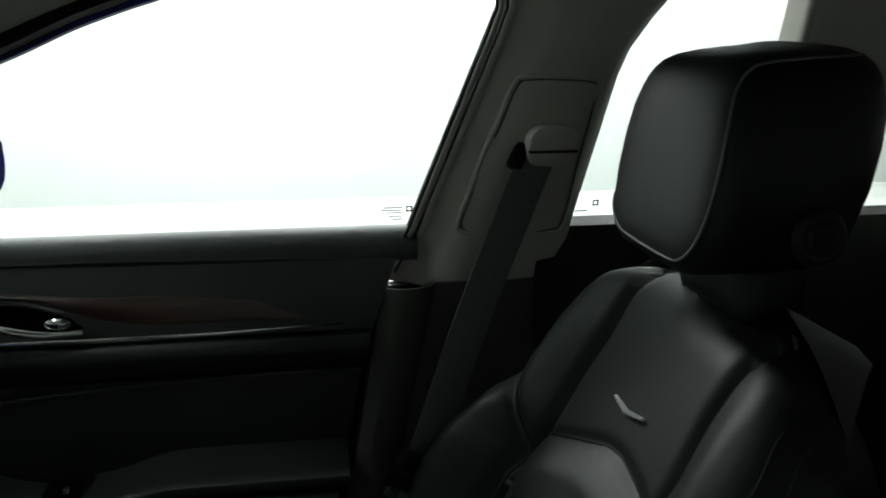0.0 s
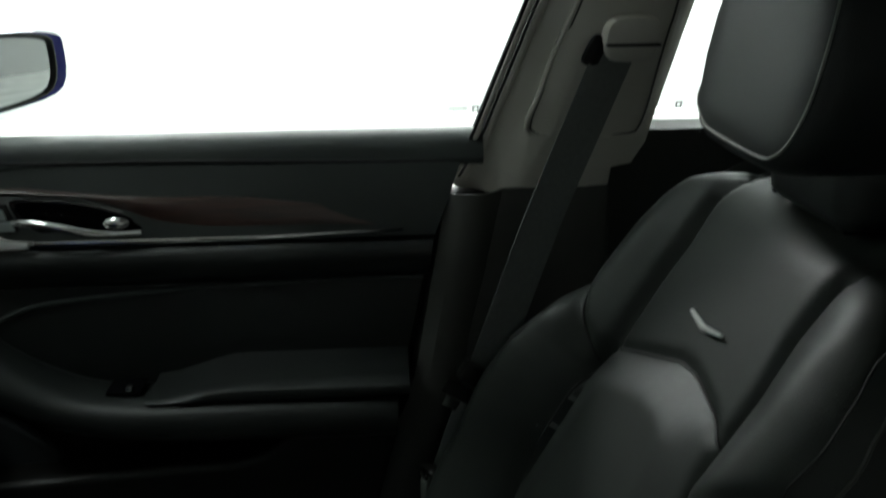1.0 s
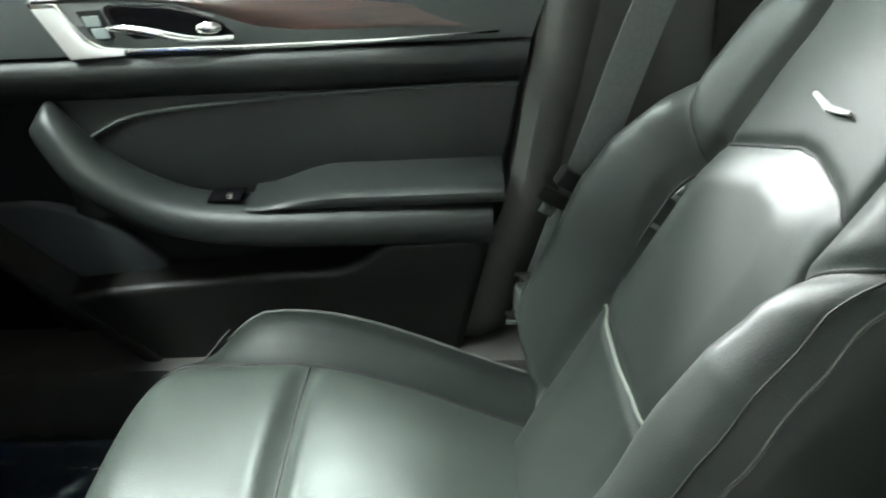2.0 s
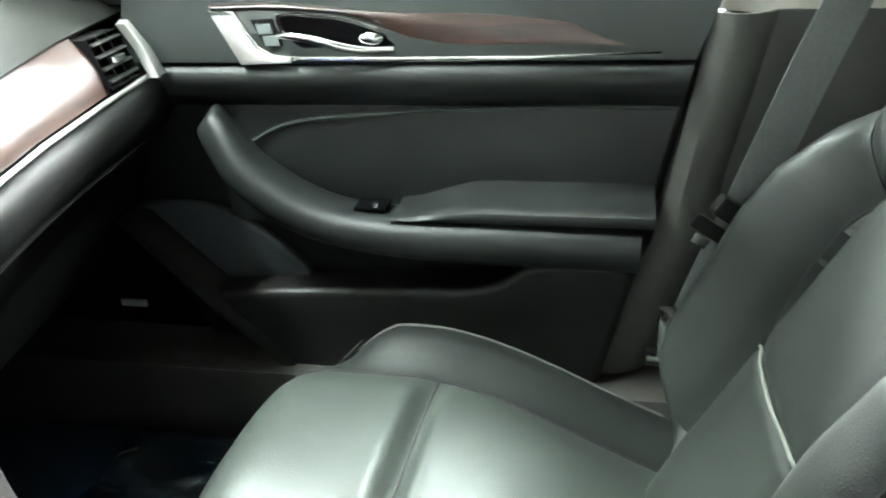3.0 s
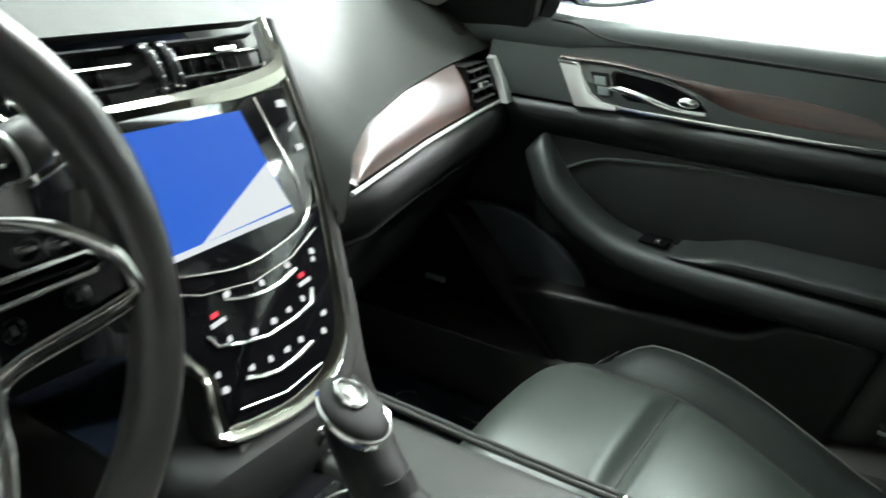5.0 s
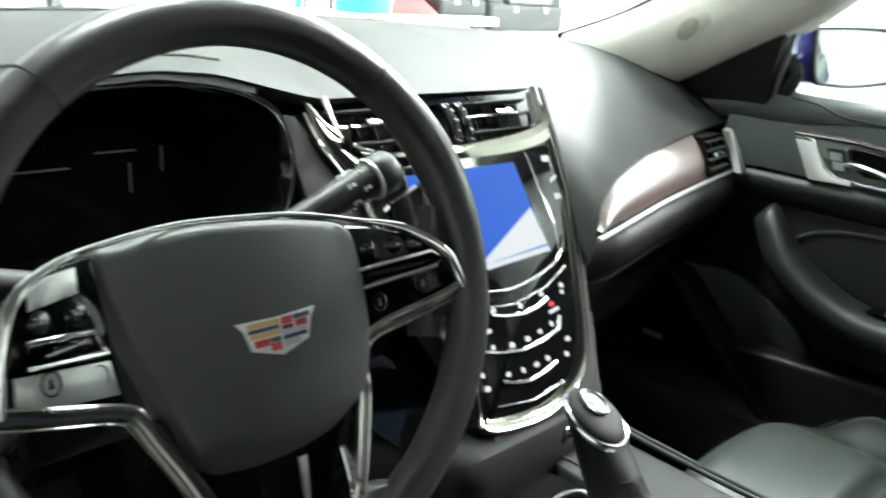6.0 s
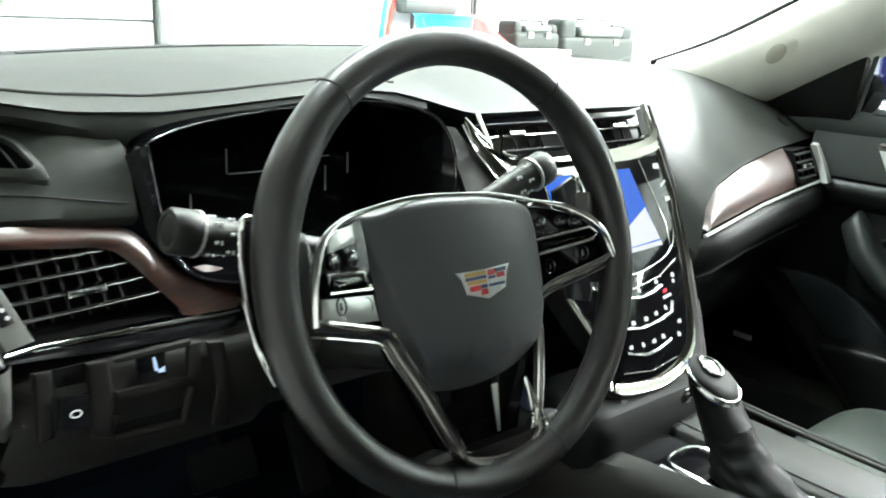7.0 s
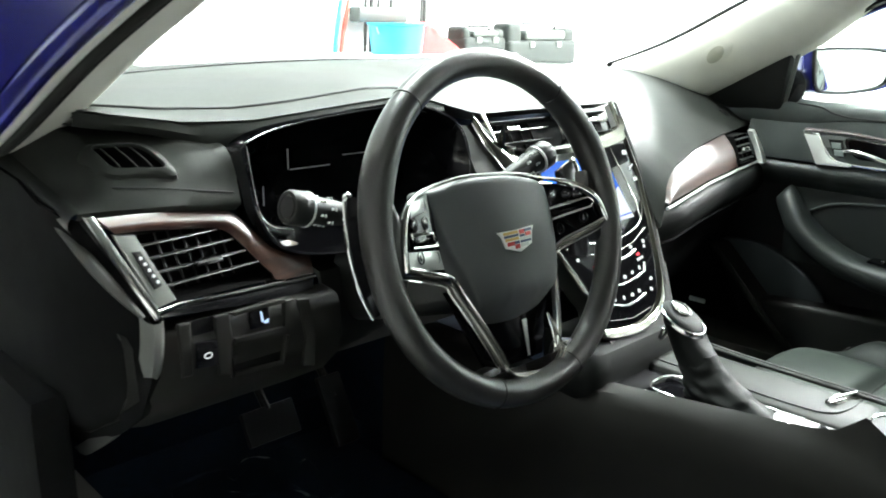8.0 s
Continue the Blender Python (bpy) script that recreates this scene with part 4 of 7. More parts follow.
def pad_lip(x):
    """Front edge of the upper dash skin: y and z."""
    return (lerp(x, ((-0.72, 0.38), (-0.68, 0.31), (-0.62, 0.283), (-0.2, 0.28), (-0.12, 0.29), (0.23, 0.295))),
            lerp(x, ((-0.72, 0.93), (-0.66, 0.921), (-0.6, 0.912), (-0.52, 0.909), (-0.45, 0.914), (-0.38, 0.92), (-0.3, 0.926), (-0.24, 0.921), (-0.17, 0.903), (-0.12, 0.891), (0.23, 0.889))))


def brow_low(x):
    """Lower edge of the dark band under the lip."""
    return lerp(x, ((-0.72, 0.915), (-0.66, 0.909), (-0.614, 0.899), (-0.575, 0.882), (-0.55, 0.881), (-0.51, 0.893), (-0.45, 0.906), (-0.38, 0.914), (-0.3, 0.92), (-0.2, 0.9)))


def pad_back(x):
    return 0.82 - 0.16 * (x / 0.72) ** 2, 0.945 - 0.02 * (x / 0.72) ** 2


def right_lip(x):
    return (lerp(x, ((0.2, 0.15), (0.215, 0.155), (0.24, 0.17), (0.3, 0.19), (0.4, 0.212), (0.54, 0.237), (0.72, 0.268))),
            lerp(x, ((0.2, 0.69), (0.215, 0.722), (0.222, 0.738), (0.235, 0.754), (0.28, 0.779), (0.4, 0.8), (0.54, 0.812), (0.72, 0.818))))


def right_pad_at(x, t):
    (y0, z0), (y1, z1) = right_lip(x), pad_back(x)
    y = y0 + (y1 - y0) * t
    rise = 1 - (1 - t) ** 2.6
    return V(x, y, z0 + (z1 - z0) * rise)


def on_stack(u, z, w=0.0):
    """A place on the sloping middle console of the dash, u from its middle, w proud of it."""
    return V(XC + u, 0.137 + 0.64 * (z - 0.653) - 0.842 * w, z + 0.539 * w)


def vent(parent, name, to, w, h, slats, ribs, label, tab=True):
    """An air outlet: a dark box with slats, ribs and a chrome tab, in a frame given by to(u, v, w)."""
    ring = [(-w / 2, -h / 2), (w / 2, -h / 2), (w / 2, h / 2), (-w / 2, h / 2)]
    bm = grid([[to(a * 1.03, b * 1.06, 0.003) for a, b in ring], [to(a, b, 0.003) for a, b in ring], [to(a, b, -0.035) for a, b in ring]], True)
    bm.faces.new([bm.verts.new(to(a, b, -0.035)) for a, b in ring])
    v = part(name, bm, VOID, parent, label)
    for i in range(slats):
        c = -h / 2 + h * (i + 0.5) / slats
        part("slat", slab([(-w / 2 + 0.001, c - 0.0012), (w / 2 - 0.001, c - 0.0012), (w / 2 - 0.001, c + 0.0012), (-w / 2 + 0.001, c + 0.0012)], to, 0.006, 0.0006, 1), PLASTIC, v)
    for i in range(ribs):
        c = -w / 2 + w * (i + 1) / (ribs + 1)
        part("rib", slab([(c - 0.0008, -h / 2), (c + 0.0008, -h / 2), (c + 0.0008, h / 2), (c - 0.0008, h / 2)], to, 0.002), PLASTIC, v)
    if tab:
        part("tab", slab([(-0.014, -0.003), (0.014, -0.003), (0.014, 0.003), (-0.014, 0.003)], to, 0.011, 0.002), CHROME, v, "chrome adjusting tab")
    return v


def dashboard():
    d = thing("dashboard", (0, 0.4, 0.45), "black soft dashboard with wood trim and chrome", "dashboard")
    # left and middle skin, from the lip to the windscreen
    rows = []
    for x in steps(-0.72, 0.225, 43):
        (y0, z0), (y1, z1) = pad_lip(x), pad_back(x)
        row = [V(x, y0 + 0.03, z0 - 0.012), V(x, y0 + 0.008, z0 - 0.004)]
        for t in steps(0, 1, 16):
            rise = 1 - (1 - t) ** 3.2
            row.append(V(x, y0 + (y1 - y0) * t, z0 + (z1 + 0.012 * math.sin(math.pi * t) - z0) * rise))
        rows.append(row)
    part("upper_pad", thick(grid(rows), 0.004), SOFT, d, "dark grey soft upper dash skin")
    rows = []
    for x in [0.2, 0.207, 0.214, 0.22, 0.227] + steps(0.235, 0.735, 27):
        y0, z0 = right_lip(x)
        rows.append([V(x, y0 + 0.025, z0 - 0.012), V(x, y0 + 0.004, z0 - 0.004)] + [right_pad_at(x, t) for t in [0, 0.015, 0.04, 0.08, 0.13, 0.2, 0.28, 0.38, 0.5, 0.65, 0.8, 1.0]])
    part("passenger_pad", thick(grid(rows), 0.004), SOFT, d, "dark soft skin in front of the passenger")
    part("brow_band", thick(grid([[V(x, pad_lip(x)[0] + a, pad_lip(x)[1] - 0.003 + (brow_low(x) - pad_lip(x)[1]) * b) for a, b in ((0.006, 0.0), (0.004, 0.5), (0.012, 1.0), (0.06, 1.2))] for x in steps(-0.7, -0.2, 26)]), 0.003), SOFT, d, "dark band under the hood of the instruments")
    seam = []
    for x in steps(-0.7, -0.2, 26):
        (y0, z0), (y1, z1) = pad_lip(x), pad_back(x)
        t = 0.1 + 0.06 * ease((-0.45 - x) / 0.25) + 0.04 * ease((x + 0.45) / 0.3)
        seam.append(V(x, y0 + (y1 - y0) * t, z0 + (z1 + 0.012 * math.sin(math.pi * t) - z0) * (1 - (1 - t) ** 3.2) + 0.001))
    part("stitched_seam", tube(seam, 0.0018, 6), THREAD, d)
    part("defroster_slot", thick(grid([[V(x, pad_back(x)[0] - k, pad_back(x)[1] + 0.006) for x in steps(-0.55, 0.55, 20)] for k in (0.05, 0.03)]), 0.002), RUBBER, d)
    part("sensor_square", block(right_pad_at(0.672, 0.1) + V(0, 0, 0.001), V(0.022, 0.022, 0.004), 0.002, pose(0, 0, 0, 38, 0, 0)), PLASTIC, d)
    # wood in front of the passenger, with its chrome line and outlet
    rows = []
    for x in [0.217, 0.22, 0.225, 0.232] + steps(0.242, 0.568, 22):
        y0, z0 = right_lip(x)
        z0 = max(z0, 0.732)
        yb, zb = 0.15 + 0.152 * (x - 0.21), lerp(x, ((0.21, 0.725), (0.4, 0.742), (0.55, 0.748), (0.7, 0.75)))
        rows.append([V(x, yb + (y0 + 0.001 - yb) * t - 0.008 * math.sin(math.pi * t), zb + (z0 - 0.003 - zb) * t) for t in steps(0, 1, 8)])
    part("wood_trim", grid(rows), WOOD, d, "glossy brown wood veneer")
    cl = [V(x, 0.144 + 0.152 * (x - 0.21), lerp(x, ((0.21, 0.7215), (0.4, 0.7385), (0.55, 0.7445), (0.7, 0.7475)))) for x in steps(0.205, 0.695, 20)]
    part("chrome_line", tube(cl, 0.0027, 8), SILVER, d, "thin chrome line")
    ang = math.atan(0.152)
    def pv(u, v, w):
        return V(0.607 + u * math.cos(ang) + w * math.sin(ang) + 0.18 * v, 0.213 + u * math.sin(ang) - w * math.cos(ang) + 0.5 * v, 0.781 + v)
    vent(d, "side_outlet", lambda u, v, w: pv(u, v, w - 0.006), 0.08, 0.052, 4, 2, "black slatted air outlet")
    part("outlet_chrome", slab([(0.028, 0.031), (0.044, 0.034), (0.064, 0.0), (0.07, -0.034), (0.043, -0.034), (0.042, 0.0)], lambda u, v, w: pv(u + 0.01, v, w), 0.012, 0.003), SILVER, d, "polished chrome end piece")
    # padded roll and glove box below
    def roll(f, dy, dz):
        x1 = 0.2 + 0.52 * f
        z = lerp(x1, ((0.21, 0.717), (0.4, 0.734), (0.55, 0.740), (0.7, 0.743))) + dz
        x0 = XC + 0.012 + lerp(z, ((0.45, 0.06), (0.56, 0.078), (0.585, 0.094), (0.62, 0.109), (0.7, 0.135), (0.76, 0.15)))
        x = x0 + (0.72 - x0) * f
        return V(x, 0.142 + 0.152 * (x - 0.21) + dy + 0.03 * (1 - ease(f / 0.14)), z)
    fs = [0, 0.02, 0.05, 0.09, 0.14] + steps(0.2, 1.0, 10)
    part("padded_roll", thick(grid([[roll(f, a, b) for a, b in ((0.02, 0.0), (0.002, -0.002), (-0.005, -0.008), (-0.009, -0.018), (-0.01, -0.03), (-0.004, -0.047), (0.01, -0.065))] for f in fs]), 0.006), ROLL, d, "padded leather roll above the glove box")
    # the lid is near-black to carry the shade below the roll
    part("glove_box", thick(grid([[roll(f, a, b) for a, b in ((0.014, -0.066), (0.05, -0.095), (0.07, -0.15), (0.12, -0.24), (0.3, -0.27))] for f in fs]), 0.006), VOID, d, "glove box lid under the roll, its shade painted black")
    # end piece left of the wheel
    def side_edges(x):
        k = ease((x + 0.738) / 0.04)
        return k, 0.262 - 0.022 * ease((x + 0.738) / 0.1), 0.829 - 0.006 * ease((x + 0.66) / 0.1), lerp(x, ((-0.738, 0.5), (-0.66, 0.46), (-0.6, 0.36), (-0.56, 0.3))), (0.872 + 0.03 * k) if x < -0.66 else min(0.902, brow_low(x) + 0.004)

    def side_at(x, y, lift=0.0):
        k, y0, z0, yb, zb = side_edges(x)
        t = min(1.0, max(0.0, (y - y0) / (yb - y0)))
        return V(x, y - 0.55 * lift, z0 + (zb - z0) * (1 - (1 - t) ** (1.0 + 3.6 * k)) + 0.83 * lift)
    mouth = [(p.x, p.y) for p in spline([(-0.6982, 0.3137, 0), (-0.679, 0.3092, 0), (-0.66, 0.302, 0), (-0.6503, 0.2895, 0), (-0.6443, 0.276, 0), (-0.6404, 0.2673, 0), (-0.645, 0.2655, 0), (-0.6655, 0.2731, 0), (-0.6888, 0.2823, 0), (-0.6965, 0.2994, 0)], 4, True)]
    rows = []
    for x in steps(-0.738, -0.562, 30):
        k, y0, z0, yb, zb = side_edges(x)
        row = [V(x, y0 + 0.012, z0 - 0.012), V(x, y0 + 0.001, z0 - 0.004)]
        for t in [0, 0.03, 0.06, 0.09, 0.12, 0.16, 0.2, 0.24, 0.28, 0.34, 0.4, 0.5, 0.6, 0.8, 1.0]:
            row.append(side_at(x, y0 + (yb - y0) * t))
        rows.append(row)
    cx, cy = -0.6695, 0.289

    def in_mouth(p, k):
        inside = False
        for (xa, ya), (xb, yb) in zip(mouth, mouth[1:] + mouth[:1]):
            xa, ya, xb, yb = cx + (xa - cx) * k, cy + (ya - cy) * k, cx + (xb - cx) * k, cy + (yb - cy) * k
            if (ya > p.y) != (yb > p.y) and p.x < xa + (p.y - ya) / (yb - ya) * (xb - xa):
                inside = not inside
        return inside
    bm = grid(rows)
    bmesh.ops.delete(bm, geom=[f for f in bm.faces if in_mouth(f.calc_center_median(), 1.2)], context="FACES")
    part("side_pad", bm, SOFT, d, "dark grey dash end with the side window outlet")
    edge = [side_at(-0.738, y) for y in steps(0.262, 0.5, 12)]
    part("pad_roll", grid([[q + V(dx, 0, dz) for dx, dz in ((0.004, 0.0012), (-0.001, 0.0008), (-0.006, -0.002), (-0.01, -0.007), (-0.011, -0.014), (-0.008, -0.02))] for q in edge]), SOFT, d, "rounded outer edge of the dash end")
    part("pad_seam", tube([side_at(x, y, 0.0003) for x, y in [(-0.6962, 0.2704), (-0.67, 0.26), (-0.6422, 0.2512), (-0.6, 0.2455), (-0.5692, 0.243)]], 0.0012, 5), THREAD, d)

    def ringed(k, lift):
        return [side_at(cx + (x - cx) * k, cy + (y - cy) * k, lift) for x, y in mouth]
    part("outlet_surround", grid([ringed(1.42, -0.001), ringed(1.36, 0.0045), ringed(1.12, 0.0068), ringed(1.04, 0.0072), ringed(1.0, 0.0062), ringed(0.99, 0.002)], True), SOFT, d, "raised lip round the outlet")
    dm = part("demister_outlet", grid([ringed(k, z) for k, z in ((1.01, 0.004), (1.0, -0.006), (0.97, -0.028), (0.7, -0.028), (0.02, -0.028))], True), VOID, d, "black window demister outlet")
    for (x0, ya), (x1, yb_) in (((-0.6911, 0.3085), (-0.6828, 0.281)), ((-0.6771, 0.306), (-0.6663, 0.2745)), ((-0.6627, 0.3), (-0.6524, 0.269))):
        part("rib", tube([side_at(x0 + (x1 - x0) * t, ya + (yb_ - ya) * t, 0.005) for t in steps(0, 1, 7)], 0.001, 6), TRIM, dm)
    # wood and outlet left of the wheel
    def lf(u, v, w):
        return V(u, 0.206 + 0.03 * (u + 0.69) / 0.19 + 0.42 * (v - 0.735) - w, v)
    top = spline([(-0.73, 0.829, 0), (-0.673, 0.825, 0), (-0.624, 0.819, 0), (-0.575, 0.811, 0), (-0.556, 0.798, 0), (-0.545, 0.784, 0), (-0.529, 0.769, 0), (-0.512, 0.7655, 0), (-0.495, 0.764, 0), (-0.462, 0.748, 0)], 5)
    low = spline([(-0.715, 0.811, 0), (-0.676, 0.808, 0), (-0.634, 0.802, 0), (-0.592, 0.795, 0), (-0.572, 0.78, 0), (-0.558, 0.763, 0), (-0.545, 0.747, 0), (-0.535, 0.735, 0), (-0.525, 0.7245, 0), (-0.472, 0.7215, 0)], 5)
    part("wood_trim", thick(grid([[lf(a.x + (b.x - a.x) * t, a.y + (b.y - a.y) * t, 0.006 + 0.006 * math.sin(math.pi * t) * (1 if i < 25 else 0.6) - 0.02 * ease((a.x + 0.5) / 0.04) * (1 - t)) for t in steps(0, 1, 10)] for i, (a, b) in enumerate(zip(top, low))]), 0.006), WOOD, d, "reddish glossy wood veneer round the outlet")
    outl = [(-0.7, 0.806), (-0.6, 0.8), (-0.578, 0.788), (-0.556, 0.76), (-0.53, 0.727), (-0.672, 0.732)]
    bm = grid([[lf(a, b, 0.004) for a, b in outl], [lf(a, b, -0.04) for a, b in outl]], True)
    bm.faces.new([bm.verts.new(lf(a, b, -0.04)) for a, b in outl])
    v = part("outlet_box", bm, VOID, d, "black slatted air outlet")
    for z in (0.75, 0.765, 0.78, 0.794):
        a, b = lerp(z, ((0.737, -0.67), (0.806, -0.698))), lerp(z, ((0.737, -0.535), (0.757, -0.555), (0.79, -0.582), (0.8, -0.61)))
        part("slat", slab([(a, z - 0.001), (b, z - 0.001), (b, z + 0.001), (a, z + 0.001)], lf, 0.005, 0.0005, 1), PLASTIC, v)
    for x in steps(-0.66, -0.58, 6):
        part("rib", slab([(x - 0.001, 0.742), (x + 0.001, 0.742), (x - 0.006, 0.802), (x - 0.008, 0.802)], lambda u, v_, w: lf(u, v_, w - 0.007), 0.004), PLASTIC, v)
    part("tab", slab([(-0.632, 0.7625), (-0.598, 0.7625), (-0.598, 0.7685), (-0.632, 0.7685)], lf, 0.011, 0.002), CHROME, v, "chrome adjusting tab")
    tp = part("outlet_wheel_panel", slab([(-0.717, 0.81), (-0.693, 0.806), (-0.664, 0.735), (-0.687, 0.732)], lf, 0.006, 0.002), mat("pale_grey_plastic", (0.1, 0.105, 0.095), 0.5), d, "pale grey panel with the outlet wheel")
    part("outlet_wheel", slab([(-0.702, 0.791), (-0.692, 0.79), (-0.677, 0.753), (-0.687, 0.751)], lf, 0.0085, 0.002), RUBBER, tp)
    for i in range(5):
        part("wheel_mark", lathe([(0.0005, 0), (0.0018, 0), (0.0014, 0.001), (0.0003, 0.0012)], lambda u, v, w: lf(-0.6945 + i * 0.0032 + u, 0.784 - i * 0.0065 + v, 0.0085 + w), 10), WHITE_MARK, tp, "white dot")
    part("chrome_line", tube([lf(x, z, 0.007) for x, z in ((-0.691, 0.729), (-0.66, 0.7305), (-0.626, 0.728), (-0.525, 0.7215), (-0.494, 0.7185), (-0.472, 0.718))], lambda t: 0.0022 + 0.0016 * math.exp(-(((t - 0.85) / 0.12) ** 2)), 8), CHROME, d, "thin chrome line under the outlet")
    part("end_chrome", slab([(-0.743, 0.832), (-0.734, 0.833), (-0.688, 0.732), (-0.69, 0.722), (-0.696, 0.722)], lambda u, v, w: lf(u, v, w + 0.002), 0.009, 0.003), CHROME, d, "polished chrome end strip")
    part("gloss_band", slab([(-0.689, 0.7285), (-0.626, 0.7255), (-0.525, 0.719), (-0.472, 0.715), (-0.478, 0.7), (-0.593, 0.71), (-0.69, 0.722)], lambda u, v, w: lf(u, v, w - 0.004), 0.009, 0.003), GLOSS, d, "gloss black band under the chrome")
    # switch panel and knee panel
    rows = []
    for x in steps(-0.72, -0.46, 10):
        k = ease((x + 0.72) / 0.06)
        rows.append([V(x, y + 0.03 * (1 - k), z) for y, z in ((0.23, 0.705), (0.206, 0.703), (0.196, 0.699), (0.19, 0.688), (0.188, 0.65), (0.195, 0.625), (0.23, 0.59), (0.32, 0.54), (0.45, 0.5))])
    part("knee_panel", thick(grid(rows), 0.006), TRIM, d, "dark plastic panel under the wheel")
    bead = spline([V(-0.703, 0.19, 0.722), V(-0.7045, 0.188, 0.7), V(-0.7045, 0.196, 0.672), V(-0.7045, 0.216, 0.64), V(-0.7045, 0.262, 0.59), V(-0.7045, 0.34, 0.53), V(-0.7045, 0.43, 0.472)], 6)
    part("panel_bead", grid([[q + V(dx, dy, 0.4 * dy) for dx, dy in ((-0.004, 0.014), (-0.002, 0.002), (0.003, -0.004), (0.01, -0.004), (0.0155, 0.0), (0.019, 0.012))] for q in bead]), LOWER, d, "rounded edge strip of the knee panel")
    crease = spline([V(-0.748, 0.34, 0.826), V(-0.741, 0.285, 0.801), V(-0.733, 0.243, 0.776), V(-0.721, 0.21, 0.75), V(-0.707, 0.193, 0.728)], 6)
    # lighter than the cap: the crease's highlight is in the colour
    part("cap_ridge", tube(crease, lambda t: 0.003 + 0.005 * math.sin(math.pi * t), 10, flat=0.7), WARM, d, "raised end cap ridge, crease highlight in its lighter colour")
    rows = [[V(x, y, z) for y, z in ((0.3, 0.735), (0.23, 0.72), (0.215, 0.66), (0.24, 0.6), (0.34, 0.55), (0.5, 0.5))] for x in steps(-0.462, -0.06, 8)]
    part("column_panel", thick(grid(rows), 0.006), PLASTIC, d)
    kp = lambda u, v, w: V(u, 0.196 - 0.1 * (0.71 - v) - w, v)
    GRIP = TRIM
    b1 = part("switch_bezel", joined(slab([(-0.671, 0.712), (-0.656, 0.711), (-0.66, 0.652), (-0.672, 0.652)], kp, 0.004, 0.003, 3), slab([(-0.629, 0.711), (-0.611, 0.711), (-0.609, 0.68), (-0.616, 0.64), (-0.631, 0.644)], kp, 0.006, 0.004, 3)), GRIP, d, "raised ribs beside the brake switch")
    # flat plate: the hollow's shade is painted, not sunk in
    part("switch_hollow", slab([(-0.656, 0.711), (-0.629, 0.711), (-0.629, 0.688), (-0.653, 0.689)], kp, 0.001), VOID, b1)
    part("brake_switch", slab([(-0.654, 0.688), (-0.629, 0.686), (-0.63, 0.656), (-0.657, 0.659)], kp, 0.007, 0.003), GLOSS, b1, "black parking brake switch")
    part("brake_symbol", tube([kp(-0.642 + 0.0045 * math.cos(a), 0.671 + 0.003 * math.sin(a), 0.0072) for a in steps(0, 2 * math.pi, 13)[:-1]], 0.0006, 5, True), WHITE_MARK, b1, "lit brake symbol")
    b2 = part("switch_bezel", joined(slab([(-0.609, 0.711), (-0.536, 0.713), (-0.54, 0.707), (-0.605, 0.706)], kp, 0.007, 0.003), slab([(-0.54, 0.71), (-0.528, 0.71), (-0.53, 0.676), (-0.545, 0.672)], kp, 0.008, 0.004), slab([(-0.609, 0.682), (-0.54, 0.68), (-0.544, 0.668), (-0.607, 0.673)], kp, 0.008, 0.004)), GRIP, d, "raised frame of the lamp switch")
    part("lamp_switch", slab([(-0.587, 0.7065), (-0.562, 0.7065), (-0.562, 0.686), (-0.587, 0.686)], kp, 0.006, 0.001), GLOSS, b2)
    part("lamp_symbol", joined(slab([(-0.5735, 0.7045), (-0.5715, 0.7045), (-0.5695, 0.692), (-0.5725, 0.692)], kp, 0.0066), slab([(-0.5695, 0.692), (-0.5695, 0.6895), (-0.5635, 0.6895), (-0.5635, 0.6945)], kp, 0.0066)), glow("lit_blue_marking", (0.55, 0.75, 1.0), 1.3), b2, "lit pale blue symbol")
    # no opening here, a near-black plate paints the slot's shade
    part("storage_slot", slab([(-0.607, 0.672), (-0.545, 0.667), (-0.549, 0.638), (-0.612, 0.64)], kp, 0.002), VOID, d, "flat black plate for the shade in a storage slot")
    part("slot_rim", tube([kp(u, v, 0.003) for u, v in ((-0.609, 0.66), (-0.613, 0.639), (-0.55, 0.636), (-0.54, 0.668))], 0.004, 8), GRIP, d)
    part("panel_rib", slab([(-0.522, 0.707), (-0.505, 0.705), (-0.5, 0.66), (-0.505, 0.62), (-0.522, 0.625), (-0.515, 0.66)], kp, 0.006, 0.003), GRIP, d)
    rows = []
    for z in steps(0.5, 0.829, 14):
        x0 = lerp(z, ((0.5, -0.70), (0.6, -0.706), (0.70, -0.698), (0.734, -0.697), (0.829, -0.737)))
        y0 = lerp(z, ((0.5, 0.40), (0.55, 0.3), (0.6, 0.225), (0.65, 0.198), (0.70, 0.193), (0.734, 0.203), (0.829, 0.263)))
        rows.append([V(x0 + 0.012, y0 + 0.006, z), V(x0, y0 + 0.001, z), V(x0 - 0.012, y0 + 0.02, z), V(x0 - 0.02 - 0.012 * math.sin(math.pi * (z - 0.5) / 0.33), y0 + 0.06, z), V(-0.752, 0.4, z), V(-0.757, 0.56, z)])
        lift = max(0.0, (z - 0.734) / 0.095)
        rows[-1] = [V(q.x, q.y, q.z + lift * (0.043 * min(1.0, max(0.0, (q.y - 0.262) / 0.238)) - 0.008)) for q in rows[-1]]
    # near-black colour stands for the cap lying in shade
    part("dash_end_cap", thick(grid(rows), 0.004), VOID, d, "dash end cap, the shade on it painted black")
    # instrument cluster
    hood = spline([(-0.548, 0.868, 0), (-0.52, 0.89, 0), (-0.44, 0.904, 0), (-0.3, 0.913, 0), (-0.215, 0.9, 0), (-0.178, 0.865, 0), (-0.19, 0.8, 0), (-0.26, 0.755, 0), (-0.4, 0.742, 0), (-0.505, 0.757, 0), (-0.538, 0.8, 0)], 5, True)
